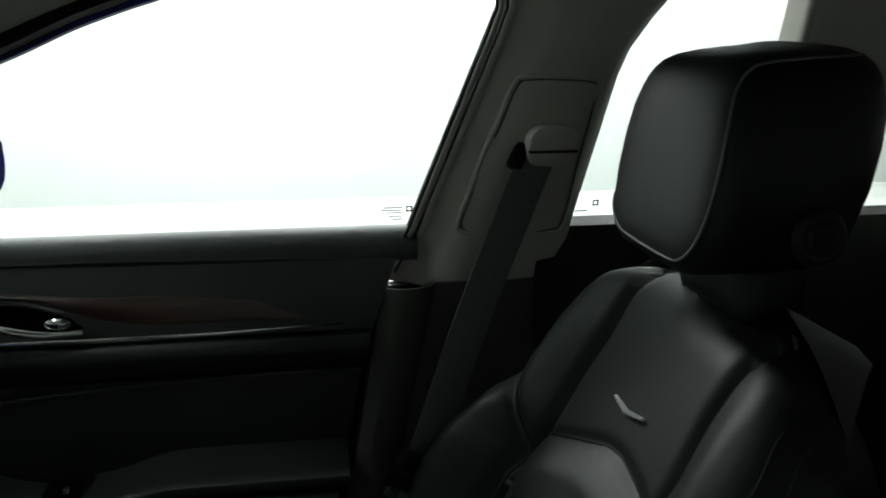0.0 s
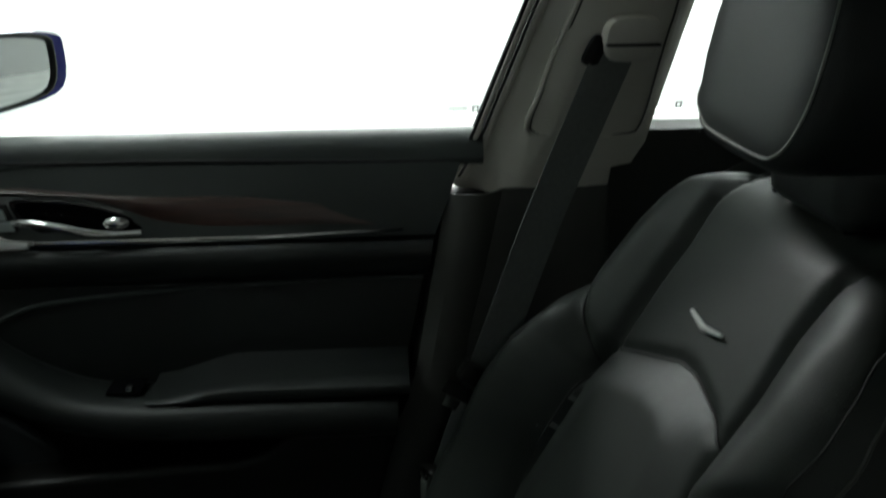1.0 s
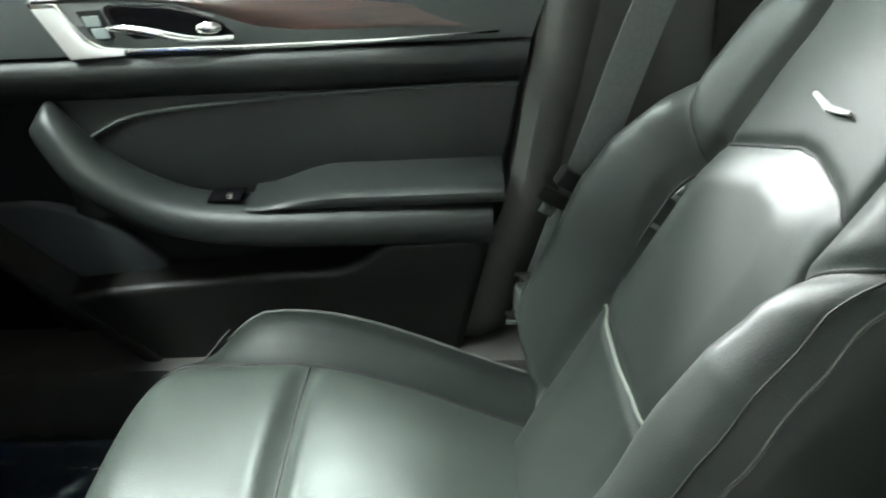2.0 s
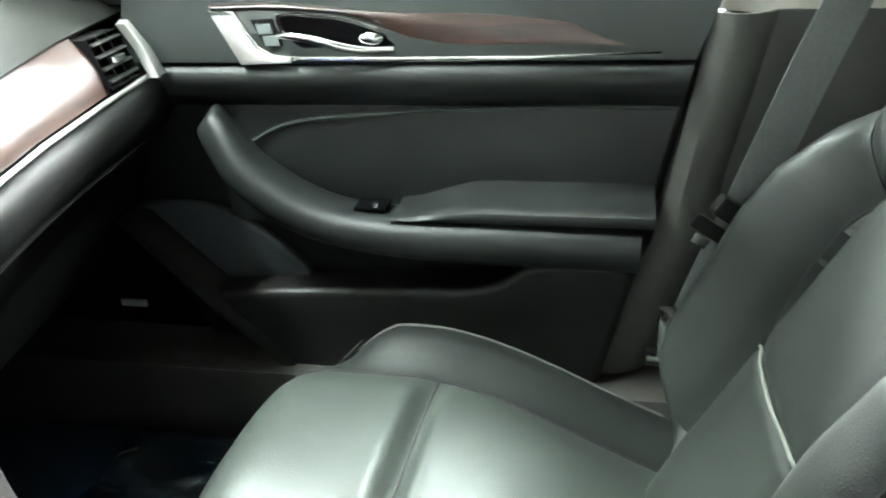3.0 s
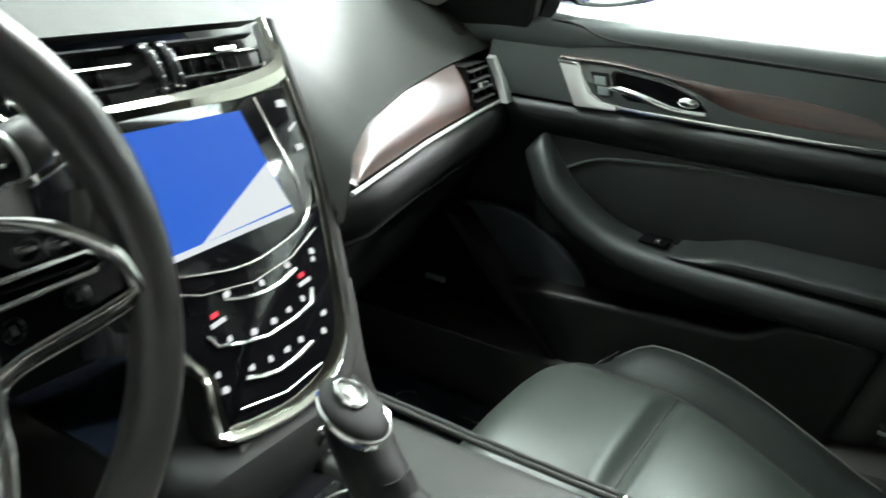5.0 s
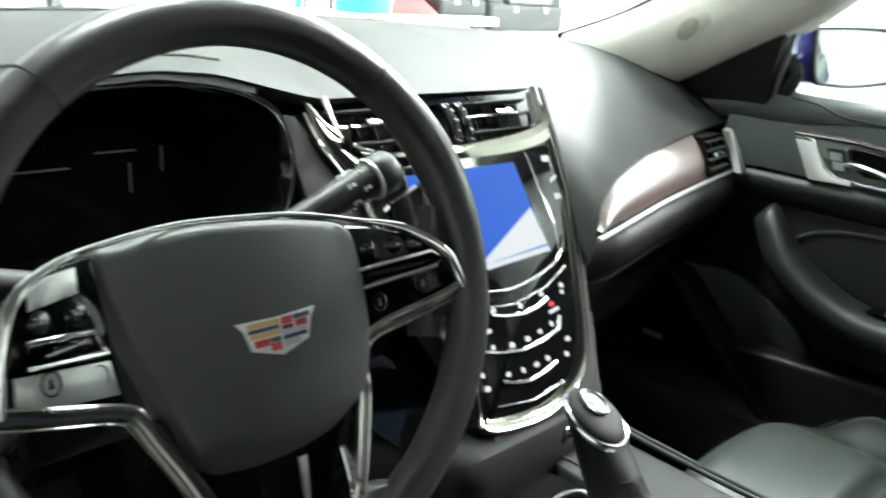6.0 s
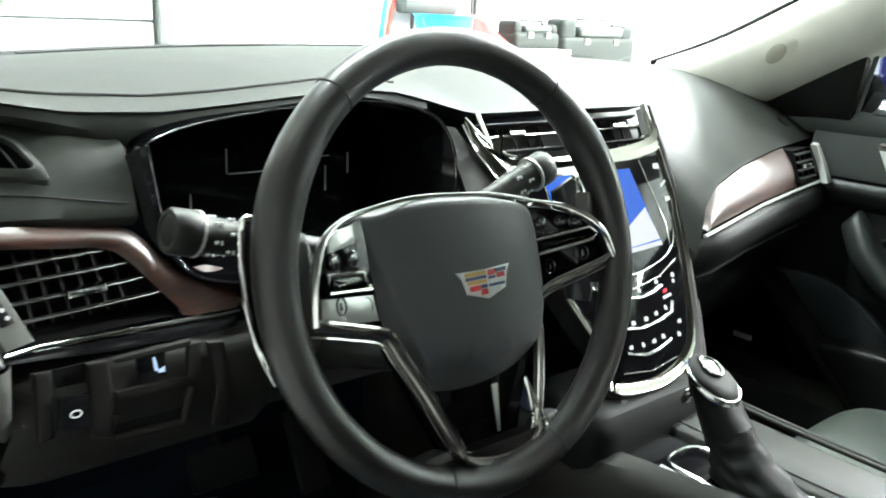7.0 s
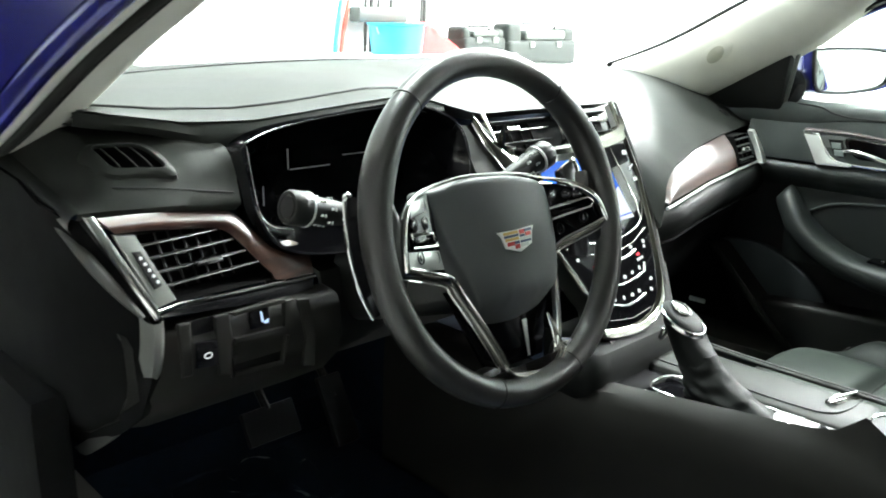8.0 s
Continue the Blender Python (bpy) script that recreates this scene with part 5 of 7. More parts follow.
    def ins(f, y, tilt=0.35):
        return [V(-0.375 + (p.x + 0.375) * f, y + tilt * (p.y - 0.83), 0.83 + (p.y - 0.83) * f) for p in hood]
    part("cluster_surround", grid([ins(1.06, 0.262), ins(1.02, 0.25), ins(0.97, 0.262), ins(0.9, 0.33), ins(0.86, 0.37)], True), PIANO, d, "gloss black surround of the instruments")
    cheek_out = spline([V(-0.566, 0.252, 0.876), V(-0.557, 0.25, 0.839), V(-0.549, 0.249, 0.802), V(-0.53, 0.248, 0.776), V(-0.5, 0.248, 0.766)], 5)
    cheek_in = spline([V(-0.546, 0.253, 0.884), V(-0.541, 0.251, 0.843), V(-0.532, 0.25, 0.8), V(-0.515, 0.249, 0.783), V(-0.488, 0.249, 0.776)], 5)
    part("cluster_cheek", thick(grid([[a, a.lerp(b, 0.5) + V(0, -0.005, 0.001), b] for a, b in zip(cheek_out, cheek_in)]), 0.003), PIANO, d, "gloss black cheek beside the instruments")
    part("cheek_edge", tube([q + V(0, -0.003, 0) for q in cheek_in], 0.0012, 6), CHROME, d, "thin chrome edge of the cheek")
    part("cluster_chrome", tube([p for p in ins(1.0, 0.249)], 0.0011, 8, True), GLOSS, d, "thin gloss ring round the instruments")
    bm = bmesh.new()
    bm.faces.new([bm.verts.new(p) for p in ins(0.87, 0.362)])
    bmesh.ops.solidify(bm, geom=bm.faces[:], thickness=0.004)
    cl = part("cluster_screen", bm, PIANO, d, "switched-off black instrument screen")
    for x, z, w, h in ((-0.421, 0.8425, 0.0012, 0.028), (-0.388, 0.829, 0.066, 0.0014), (-0.31, 0.84, 0.04, 0.0014), (-0.3, 0.815, 0.0014, 0.03), (-0.47, 0.8, 0.0014, 0.026), (-0.265, 0.83, 0.0012, 0.025)):
        part("dial_mark", block(V(x, 0.352 + 0.35 * (z - 0.83), z), V(w, 0.001, h), 0), mat("grey_print", (0.3, 0.3, 0.3), 0.5), cl)
    return d


dashboard()


# ---- middle of the dash ----
STACK_SIDE = ((0.5555, -0.01), (0.562, 0.033), (0.573, 0.06), (0.586, 0.079), (0.6, 0.09), (0.62, 0.1), (0.655, 0.115), (0.69, 0.13), (0.73, 0.145), (0.767, 0.157), (0.8, 0.161), (0.832, 0.164), (0.86, 0.167), (0.89, 0.17))


def centre_stack():
    c = thing("centre_stack", (XC, 0.1, 0.55), "gloss black centre stack with touch screen and chrome frame", "centre stack")
    right = [(lerp(z, STACK_SIDE), z) for z in steps(0.89, 0.6, 22)] + [(0.079, 0.586), (0.06, 0.573), (0.033, 0.562), (-0.01, 0.5555)]
    left = [(-0.05, 0.557), (-0.09, 0.5625), (-0.106, 0.574)] + [(-lerp(z, STACK_SIDE), z) for z in steps(0.61, 0.89, 20)]
    outline = spline([(u, z, 0) for u, z in right + left], 2)

    def inset(d):
        """The outline moved inwards by d(z)."""
        out = []
        for i, p in enumerate(outline):
            t = (outline[min(i + 1, len(outline) - 1)] - outline[max(i - 1, 0)]).normalized()
            k = d(p.y) if callable(d) else d
            out.append((p.x + t.y * k, p.y - t.x * k))
        return out
    wide = lambda z: 0.009 + 0.007 * ease((0.66 - z) / 0.08)
    part("backing", slab([(p.x * 1.02, p.y) for p in outline if p.y < 0.826], on_stack, -0.03), PLASTIC, c)
    pad = [[on_stack(u, z, w) for (u, z), w in zip(row, (-0.012, 0.001, 0.004, 0.001))] for row in zip(inset(-0.024), inset(-0.018), inset(-0.01), inset(-0.002)) if row[0][0] > -0.1]
    part("side_pad", thick(grid(pad), 0.005), TRIM, c, "soft grey edge beside the stack")
    foot = []
    for z in steps(0.635, 0.515, 14):
        e = lerp(z, ((0.515, 0.0935), (0.545, 0.097), (0.577, 0.108), (0.612, 0.1245), (0.635, 0.134)))
        foot.append([on_stack(u, z, w) for u, w in ((e, -0.014), (e - 0.001, -0.003), (e - 0.005, 0.0015), (e - 0.011, 0.002), (e - 0.025, -0.001), (e - 0.05, -0.004), (0.0, -0.008))])
    part("pad_foot", thick(grid(foot), 0.004), TRIM, c, "soft foot of the stack's edge")
    rows = [[on_stack(u, z, w) for (u, z), w in zip(row, (0.002, 0.0065, 0.005, 0.001))] for row in zip(inset(0.0), inset(0.003), inset(lambda z: wide(z) * 0.7), inset(wide))]
    part("chrome_frame", thick(grid(rows), 0.002), SMOKE, c, "polished chrome frame")
    part("frame_edge", tube([on_stack(u, z, 0.0055) for u, z in inset(0.0015)], 0.001, 6), CHROME, c, "bright outer edge of the frame")
    part("frame_edge", tube([on_stack(u, z, 0.002) for u, z in inset(wide) if z < 0.66], 0.0008, 6), SATIN, c, "bright inner edge of the frame")
    part("face", slab([(u, z) for u, z in inset(lambda z: wide(z) - 0.001) if z < 0.822], on_stack, 0.003, 0.001), PIANO, c, "gloss black touch panel")
    # screen module, with a lip bent down in the middle
    low = spline([(0.127, 0.745, 0), (0.118, 0.72, 0), (0.1, 0.703, 0), (0.07, 0.692, 0), (0.0, 0.683, 0), (-0.07, 0.692, 0), (-0.1, 0.703, 0), (-0.118, 0.72, 0), (-0.127, 0.745, 0)], 4)
    sc = part("screen_frame", slab([(-0.142, 0.818), (0.142, 0.818)] + [(p.x, p.y) for p in low], lambda u, v, w: on_stack(u, v, w + 0.003), 0.006, 0.002), PIANO, c, "gloss black screen module")
    part("module_edge", tube([on_stack(p.x, p.y, 0.0085) for p in low], 0.0012, 6), SATIN_DARK, sc, "thin bright lower edge of the module")
    for k in (1, -1):
        part("module_crease", tube([on_stack(k * u, z, 0.0092) for u, z in ((0.1, 0.816), (0.104, 0.77), (0.108, 0.735), (0.1, 0.706))], 0.001, 6), SATIN_DARK, sc)
    part("panel_edge", tube([on_stack(u, z, 0.0035) for u, z in ((0.108, 0.69), (0.06, 0.6745), (0.0, 0.668), (-0.06, 0.6745), (-0.108, 0.69))], 0.0011, 6), SATIN_DARK, c, "upper edge of the touch panel")
    part("screen", slab([(-0.1, 0.808), (0.073, 0.807), (0.083, 0.709), (-0.1, 0.7035)], lambda u, v, w: on_stack(u, v, w + 0.0092), 0.0006), SCREEN_BLUE, sc, "lit blue picture on the screen")
    # glowing white wedge laid over the blue
    part("screen_wedge", slab([(0.0755, 0.757), (0.0825, 0.7165), (-0.04, 0.7105)], lambda u, v, w: on_stack(u, v, w + 0.01), 0.0004), SCREEN_WHITE, sc, "white area on the screen")
    part("screen_bar", slab([(-0.1, 0.7035), (0.083, 0.709), (0.0828, 0.7145), (-0.1, 0.7085)], lambda u, v, w: on_stack(u, v, w + 0.01), 0.0004), SCREEN_WHITE, sc, "white bar along the foot of the screen")
    for k in (1, -1):
        for (u, z), shape in (((0.133, 0.805), [(-0.007, -0.002), (0.005, -0.003), (0.0065, 0.002), (0.004, 0.0045), (-0.005, 0.004)]), ((0.135, 0.783), [(-0.007, -0.0045), (0.0065, 0.0015), (0.0065, 0.004), (-0.0065, -0.001)]), ((0.1315, 0.763), [(-0.005, -0.003), (0.0055, -0.002), (0.0055, 0.003), (-0.004, 0.003)])):
            part("side_button", slab([(k * u + a, z + b) for a, b in shape], lambda a, b, w: on_stack(a, b, w + 0.009), 0.001), WHITE_MARK, c, "lit white symbol")
    # chrome touch bars, bent in the middle
    for pts, r in (([(-0.041, 0.665), (-0.02, 0.66), (0.008, 0.657), (0.034, 0.659), (0.056, 0.664)], 0.003), ([(-0.073, 0.645), (-0.068, 0.634), (-0.04, 0.628), (-0.01, 0.624), (0.03, 0.6265), (0.058, 0.631), (0.067, 0.643)], 0.0028), ([(-0.056, 0.603), (-0.036, 0.598), (-0.016, 0.595), (0.01, 0.597), (0.036, 0.602)], 0.003), ([(-0.074, 0.584), (-0.02, 0.577), (0.036, 0.582)], 0.0012)):
        part("touch_bar", tube([on_stack(u, z, 0.0045) for u, z in pts], r, 8, flat=0.7), CHROME, c, "bent chrome touch bar")
    marks = [(0.05, 0.6695), (0.01, 0.6645), (-0.034, 0.668), (0.089, 0.672), (0.086, 0.6655), (0.004, 0.632), (0.027, 0.635), (0.05, 0.638), (0.068, 0.619), (0.058, 0.605), (-0.052, 0.6355), (-0.023, 0.6315), (-0.043, 0.6075), (-0.019, 0.606), (0.004, 0.6065), (0.025, 0.608), (-0.08, 0.615), (-0.079, 0.602), (-0.09, 0.672)]
    for i, (u, z) in enumerate(marks):
        s = (0.0034, 0.0026, 0.004)[i % 3]
        part("lit_symbol", slab([(u - s, z - 0.0018), (u + s * 0.5, z - 0.0026), (u + s, z), (u + s * 0.7, z + 0.0024), (u - s * 0.4, z + (0.003 if i % 2 else 0.0016)), (u - s * 0.9, z + 0.0008)], lambda a, b, w: on_stack(a, b, w + 0.003), 0.001), WHITE_MARK, c)
    for u in (0.062, -0.056):
        part("seat_heat_bar", slab([(u - 0.009, 0.6475), (u + 0.009, 0.6495), (u + 0.009, 0.653), (u - 0.009, 0.651)], lambda a, b, w: on_stack(a, b, w + 0.003), 0.001), WHITE_MARK, c)
        part("red_lamp", slab([(u - 0.005, 0.6545), (u + 0.003, 0.6555), (u + 0.003, 0.659), (u - 0.004, 0.658)], lambda a, b, w: on_stack(a, b, w + 0.003), 0.001), RED_MARK, c, "small red lamp")
    # air outlets over the screen
    ov = part("outlet_housing", slab([(-0.19, 0.889), (0.165, 0.889), (0.16, 0.842), (0.09, 0.83), (0.0, 0.826), (-0.09, 0.826), (-0.15, 0.834)], lambda u, v, w: on_stack(u, v, w - 0.044), 0.012), VOID, c, "black air outlets")
    for k, a, b in ((1, 0.03, 0.158), (-1, -0.012, -0.165)):
        for z, m in ((0.866, SATIN_DARK), (0.849, RUBBER), (0.881, RUBBER)):
            part("slat", slab([(a, z - 0.001), (b, z - 0.0005), (b, z + 0.0015), (a, z + 0.001)], lambda u, v, w: on_stack(u, v, w - 0.022), 0.012, 0.0004, 1), m, ov)
        for x in steps(a, b, 7)[1:-1]:
            part("rib", slab([(x - 0.0008, 0.842), (x + 0.0008, 0.842), (x + 0.0008, 0.886), (x - 0.0008, 0.886)], lambda u, v, w: on_stack(u, v, w - 0.031), 0.004), RUBBER, ov)
        m = 0.104 if k > 0 else -0.104
        part("tab", slab([(m - 0.013, 0.8635), (m + 0.013, 0.8635), (m + 0.013, 0.8695), (m - 0.013, 0.8695)], lambda u, v, w: on_stack(u, v, w - 0.012), 0.01, 0.002), CHROME, ov, "chrome adjusting tab")
        x = 0.0125 + 0.0105 * k
        wheel = part("thumbwheel", tube([on_stack(x, 0.856 + 0.021 * math.sin(a), -0.008 + 0.012 * math.cos(a)) for a in steps(-1.4, 1.4, 10)], 0.006, 8), GLOSS, ov)
        for a in steps(-1.2, 0.9, 6):
            part("wheel_mark", block(on_stack(x, 0.856 + 0.0265 * math.sin(a), -0.008 + 0.018 * math.cos(a)), V(0.0042, 0.0035, 0.003), 0.0014), CHROME, wheel)
    lip = spline([(-0.165, 0.85, 0), (-0.15, 0.838, 0), (-0.087, 0.83, 0), (-0.02, 0.83, 0), (0.03, 0.8315, 0), (0.098, 0.836, 0), (0.145, 0.843, 0), (0.162, 0.852, 0), (0.166, 0.868, 0)], 5)
    low = spline([(-0.16, 0.84, 0), (-0.148, 0.83, 0), (-0.087, 0.821, 0), (-0.02, 0.819, 0), (0.03, 0.818, 0), (0.098, 0.821, 0), (0.145, 0.827, 0), (0.163, 0.835, 0), (0.17, 0.85, 0)], 5)
    part("outlet_chrome", thick(grid([[on_stack(b.x, b.y, 0.0), on_stack(b.x, b.y, 0.006), on_stack((a.x + b.x) / 2, (a.y + b.y) / 2, 0.009), on_stack(a.x, a.y, 0.005), on_stack(a.x, a.y + 0.003, -0.02)] for a, b in zip(lip, low)]), 0.002), SMOKE, c, "chrome lip below the outlets")
    part("outlet_cheek", slab([(0.158, 0.848), (0.169, 0.855), (0.173, 0.888), (0.165, 0.888)], lambda u, v, w: on_stack(u, v, w - 0.012), 0.016, 0.004), SILVER, c, "chrome cheek beside the outlet")
    # slanting chrome wing towards the instruments
    top = spline([(-0.192, 0.885, 0), (-0.178, 0.866, 0), (-0.162, 0.8515, 0), (-0.145, 0.841, 0), (-0.128, 0.8365, 0)], 5)
    foot = spline([(-0.197, 0.878, 0), (-0.19, 0.848, 0), (-0.176, 0.822, 0), (-0.158, 0.79, 0), (-0.142, 0.755, 0)], 5)
    part("driver_wing", thick(grid([[on_stack(a.x + (b.x - a.x) * t, a.y + (b.y - a.y) * t, 0.003 + 0.007 * math.sin(math.pi * t)) for t in steps(0, 1, 7)] for a, b in zip(top, foot)]), 0.004), SMOKE, c, "broad slanting chrome wing beside the screen")
    part("wing_edge", tube([on_stack(p.x, p.y, 0.005) for p in top], 0.0018, 8), CHROME, c, "bright chrome edge of the wing")
    part("wing_edge", tube([on_stack(p.x, p.y, 0.003) for p in foot], 0.0018, 8), CHROME, c, "bright chrome edge of the wing")
    part("wing_panel", slab([(-0.225, 0.882), (-0.205, 0.878), (-0.165, 0.812), (-0.15, 0.76), (-0.145, 0.72), (-0.22, 0.74)], lambda u, v, w: on_stack(u, v, w - 0.012), 0.01, 0.004), TRIM, c, "grey panel beside the instruments")
    return c


centre_stack()


# ---- steering wheel ----
HUB = V(-0.356, 0.0, 0.81)
TILT = radians(16.5)
RIM = 0.186


def wh(u, v, w=0.0):
    """A place on the wheel: u right, v up in its plane, w towards the driver."""
    return HUB + V(u, v * math.sin(TILT) - w * math.cos(TILT), v * math.cos(TILT) + w * math.sin(TILT))


def steering_wheel():
    s = thing("steering_wheel", HUB, "black leather steering wheel with chrome spokes", "steering wheel")
    n = 96
    rows = []
    for i in range(n):
        a = 2 * math.pi * i / n
        grip = 1 + 0.1 * math.exp(-((math.degrees(a) - 25) / 14) ** 2) + 0.1 * math.exp(-((math.degrees(a) - 155) / 14) ** 2)
        c, r = (math.cos(a), math.sin(a)), 0.0162 * grip
        rows.append([wh(-0.0035 + c[0] * (RIM + r * math.cos(b)), c[1] * (RIM + r * math.cos(b)) - 0.002, r * 1.05 * math.sin(b) - 0.01) for b in steps(0, 2 * math.pi, 17)[:-1]])
    rows.append(rows[0])
    bm = grid(rows, True)
    bmesh.ops.remove_doubles(bm, verts=bm.verts, dist=1e-6)
    rim = part("rim", bm, WHEEL, s, "thick leather-wrapped rim")
    for deg in (128, 52, 250, 290):
        a = radians(deg)
        part("rim_seam", tube([wh(-0.0035 + math.cos(a) * (RIM + 0.0164 * math.cos(b)), math.sin(a) * (RIM + 0.0164 * math.cos(b)) - 0.002, 0.0172 * math.sin(b) - 0.01) for b in steps(0, 2 * math.pi, 17)[:-1]], 0.0008, 5, True), THREAD, rim)
    # airbag pad: a domed shield with a bent chin
    def face(u, v):
        return -0.002 - 2.4 * u * u - 0.9 * (v + 0.02) ** 2 - 0.85 * max(0.0, -0.08 - v)
    rim_line = [(-0.1, 0.046), (-0.083, 0.054), (-0.045, 0.0585), (0.0, 0.056), (0.04, 0.051), (0.078, 0.0425), (0.089, 0.03), (0.0915, -0.01), (0.09, -0.045), (0.08, -0.075), (0.06, -0.103), (0.035, -0.12), (0.0, -0.125), (-0.032, -0.117), (-0.055, -0.098), (-0.071, -0.06), (-0.087, -0.012)]
    out = [(p.x, p.y) for p in spline([(u, v, 0) for u, v in rim_line], 5, True)]
    rows = []
    for k in (1.0, 1.0, 0.99, 0.975, 0.95, 0.9, 0.82, 0.72, 0.6, 0.46, 0.3, 0.15, 0.02):
        drop = 0.03 if not rows else 0.008 * max(0.0, (k - 0.94) / 0.06) ** 2
        rows.append([wh(u * k, -0.025 + (v + 0.025) * k, face(u * k, -0.025 + (v + 0.025) * k) - drop) for u, v in out])
    pad = part("airbag_cover", grid(rows, True, True), PAD, s, "smooth black airbag cover", seam=60)
    # badge: shield shape with coloured fields
    B = lambda u, v, w: wh(0.96 * u + 0.001, -0.0185 + 0.95 * v, w - 0.003 - 2.4 * u * u)
    shield = [(-0.031, 0.0125), (0.0, 0.0115), (0.031, 0.0125), (0.026, 0.006), (0.022, -0.008), (0.0, -0.015), (-0.022, -0.008), (-0.026, 0.006)]
    bd = part("badge", slab(shield, B, 0.004, 0.001), mat("badge_chrome", (0.85, 0.86, 0.85), 0.35, metal=0.3), pad, "chrome shield badge with coloured fields")
    red, gold, navy, pale = mat("badge_red", (0.45, 0.03, 0.03), 0.3), mat("badge_gold", (0.6, 0.42, 0.16), 0.35, metal=0.5), mat("badge_navy", (0.03, 0.05, 0.12), 0.3), mat("badge_silver", (0.6, 0.62, 0.6), 0.3, metal=0.6)
    for u0, u1, v0, v1, m in ((-0.02, -0.001, 0.0065, 0.0095, gold), (-0.02, -0.001, 0.0035, 0.006, navy), (-0.019, -0.001, 0.0, 0.003, gold), (-0.017, -0.008, -0.005, -0.001, red), (-0.007, -0.001, -0.004, -0.001, navy), (-0.007, -0.001, -0.009, -0.0045, red), (0.001, 0.008, 0.005, 0.0095, red), (0.009, 0.02, 0.0065, 0.0095, navy), (0.001, 0.008, 0.002, 0.0045, navy), (0.01, 0.018, 0.002, 0.006, red), (0.001, 0.018, -0.001, 0.0015, pale), (0.001, 0.017, -0.004, -0.0015, navy), (0.001, 0.012, -0.008, -0.0045, pale)):
        part("badge_field", slab([(1.2 * u0, 1.15 * v0), (1.2 * u1, 1.15 * v0), (1.2 * u1, 1.15 * v1), (1.2 * u0, 1.15 * v1)], B, 0.0048), m, bd)

    # spokes: they lie flush with the rim outside and sink towards the pad
    def sp_at(u, v, w=0.0):
        return wh(u, v, w - 0.004 - 0.018 * ease((0.165 - abs(u)) / 0.07) + 0.01 * ease((-0.05 - v) / 0.1))

    def turned(line):
        return [(line[i], (line[min(i + 1, len(line) - 1)] - line[max(i - 1, 0)]).normalized()) for i in range(len(line))]
    SIDES = (
        (1, [(0.08, 0.0415), (0.104, 0.036), (0.125, 0.03), (0.141, 0.02), (0.155, 0.007), (0.168, -0.02), (0.145, -0.0265), (0.124, -0.0315), (0.09, -0.041), (0.08, -0.041)],
         [(0.0, 0.0585), (0.04, 0.0545), (0.08, 0.0455), (0.125, 0.033), (0.157, 0.0085), (0.1705, -0.0205)],
         [(0.1705, -0.0215), (0.124, -0.0335), (0.095, -0.0405), (0.083, -0.048), (0.0775, -0.066), (0.075, -0.084), (0.063, -0.12), (0.052, -0.153)],
         [(0.084, 0.007), (0.145, 0.0115), (0.154, 0.0045), (0.148, 0.0), (0.087, -0.0065)],
         [(0.089, 0.0045), (0.143, 0.0085), (0.149, 0.0045), (0.145, 0.0025), (0.091, -0.0035)]),
        (-1, [(-0.1, 0.05), (-0.118, 0.048), (-0.134, 0.044), (-0.151, 0.03), (-0.16, 0.003), (-0.164, -0.023), (-0.13, -0.0335), (-0.095, -0.044)],
         [(0.0, 0.0585), (-0.05, 0.0605), (-0.1, 0.055), (-0.134, 0.0465), (-0.153, 0.031), (-0.163, 0.003), (-0.1665, -0.0245)],
         [(-0.1665, -0.0255), (-0.13, -0.036), (-0.1, -0.045), (-0.0915, -0.051), (-0.083, -0.068), (-0.0715, -0.091), (-0.056, -0.127), (-0.044, -0.156)],
         [(-0.147, 0.0105), (-0.108, 0.0078), (-0.1045, 0.001), (-0.102, -0.0065), (-0.149, -0.0025)],
         [(-0.143, 0.008), (-0.111, 0.0055), (-0.1075, -0.004), (-0.1445, -0.0005)]))
    for k, field, upper, lower, frame_line, rocker in SIDES:
        spoke = part("spoke", slab(field, lambda u, v, w: sp_at(u, v, w - 0.01), 0.008, 0.002), PIANO, s, "gloss black spoke panel")
        tri = [(0.15, -0.02), (0.162, -0.045), (0.182, -0.05), (0.185, 0.04), (0.158, 0.045), (0.152, 0.02)]
        part("spoke_root", slab([(k * u, v) for u, v in tri], lambda u, v, w: wh(u, v, w - 0.029), 0.02, 0.007, 3), WHEEL, s)
        line = spline([(u, v, 0) for u, v in upper], 6)
        part("spoke_chrome", tube([sp_at(p.x, p.y, 0.002) for p in line], lambda t: 0.0019 + 0.0019 * ease((t - 0.45) / 0.25), 8, flat=0.75, up=(0, -1, 0.3)), CHROME, s, "chrome outline of the spoke")
        arm = turned(spline([(u, v, 0) for u, v in lower], 5))
        part("lower_chrome", grid([[sp_at(p.x + q * -t.y * k, p.y + q * t.x * k, h) for q, h in ((-0.0055, -0.006), (-0.005, 0.0), (-0.003, 0.003), (0.0, 0.002), (0.003, -0.001), (0.0055, -0.007))] for p, t in arm]), SATIN_DARK, s, "dark chrome lower spoke")
        for q, r in ((-0.0058, 0.0016), (0.0058, 0.0011)):
            part("blade_edge", tube([sp_at(p.x - t.y * q * k, p.y + t.x * q * k, 0.0015 if q < 0 else -0.004) for p, t in arm], r, 6), CHROME, s, "bright chrome edge of the spoke")
        sw = part("rocker_frame", tube([sp_at(u, v, 0.0005) for u, v in frame_line], 0.0019, 8, True), CHROME, s, "chrome frame of the switch")
        part("rocker", slab(rocker, lambda u, v, w: sp_at(u, v, w - 0.003), 0.005, 0.002), PIANO, sw)
        mid = sum(u for u, _ in rocker) / len(rocker)
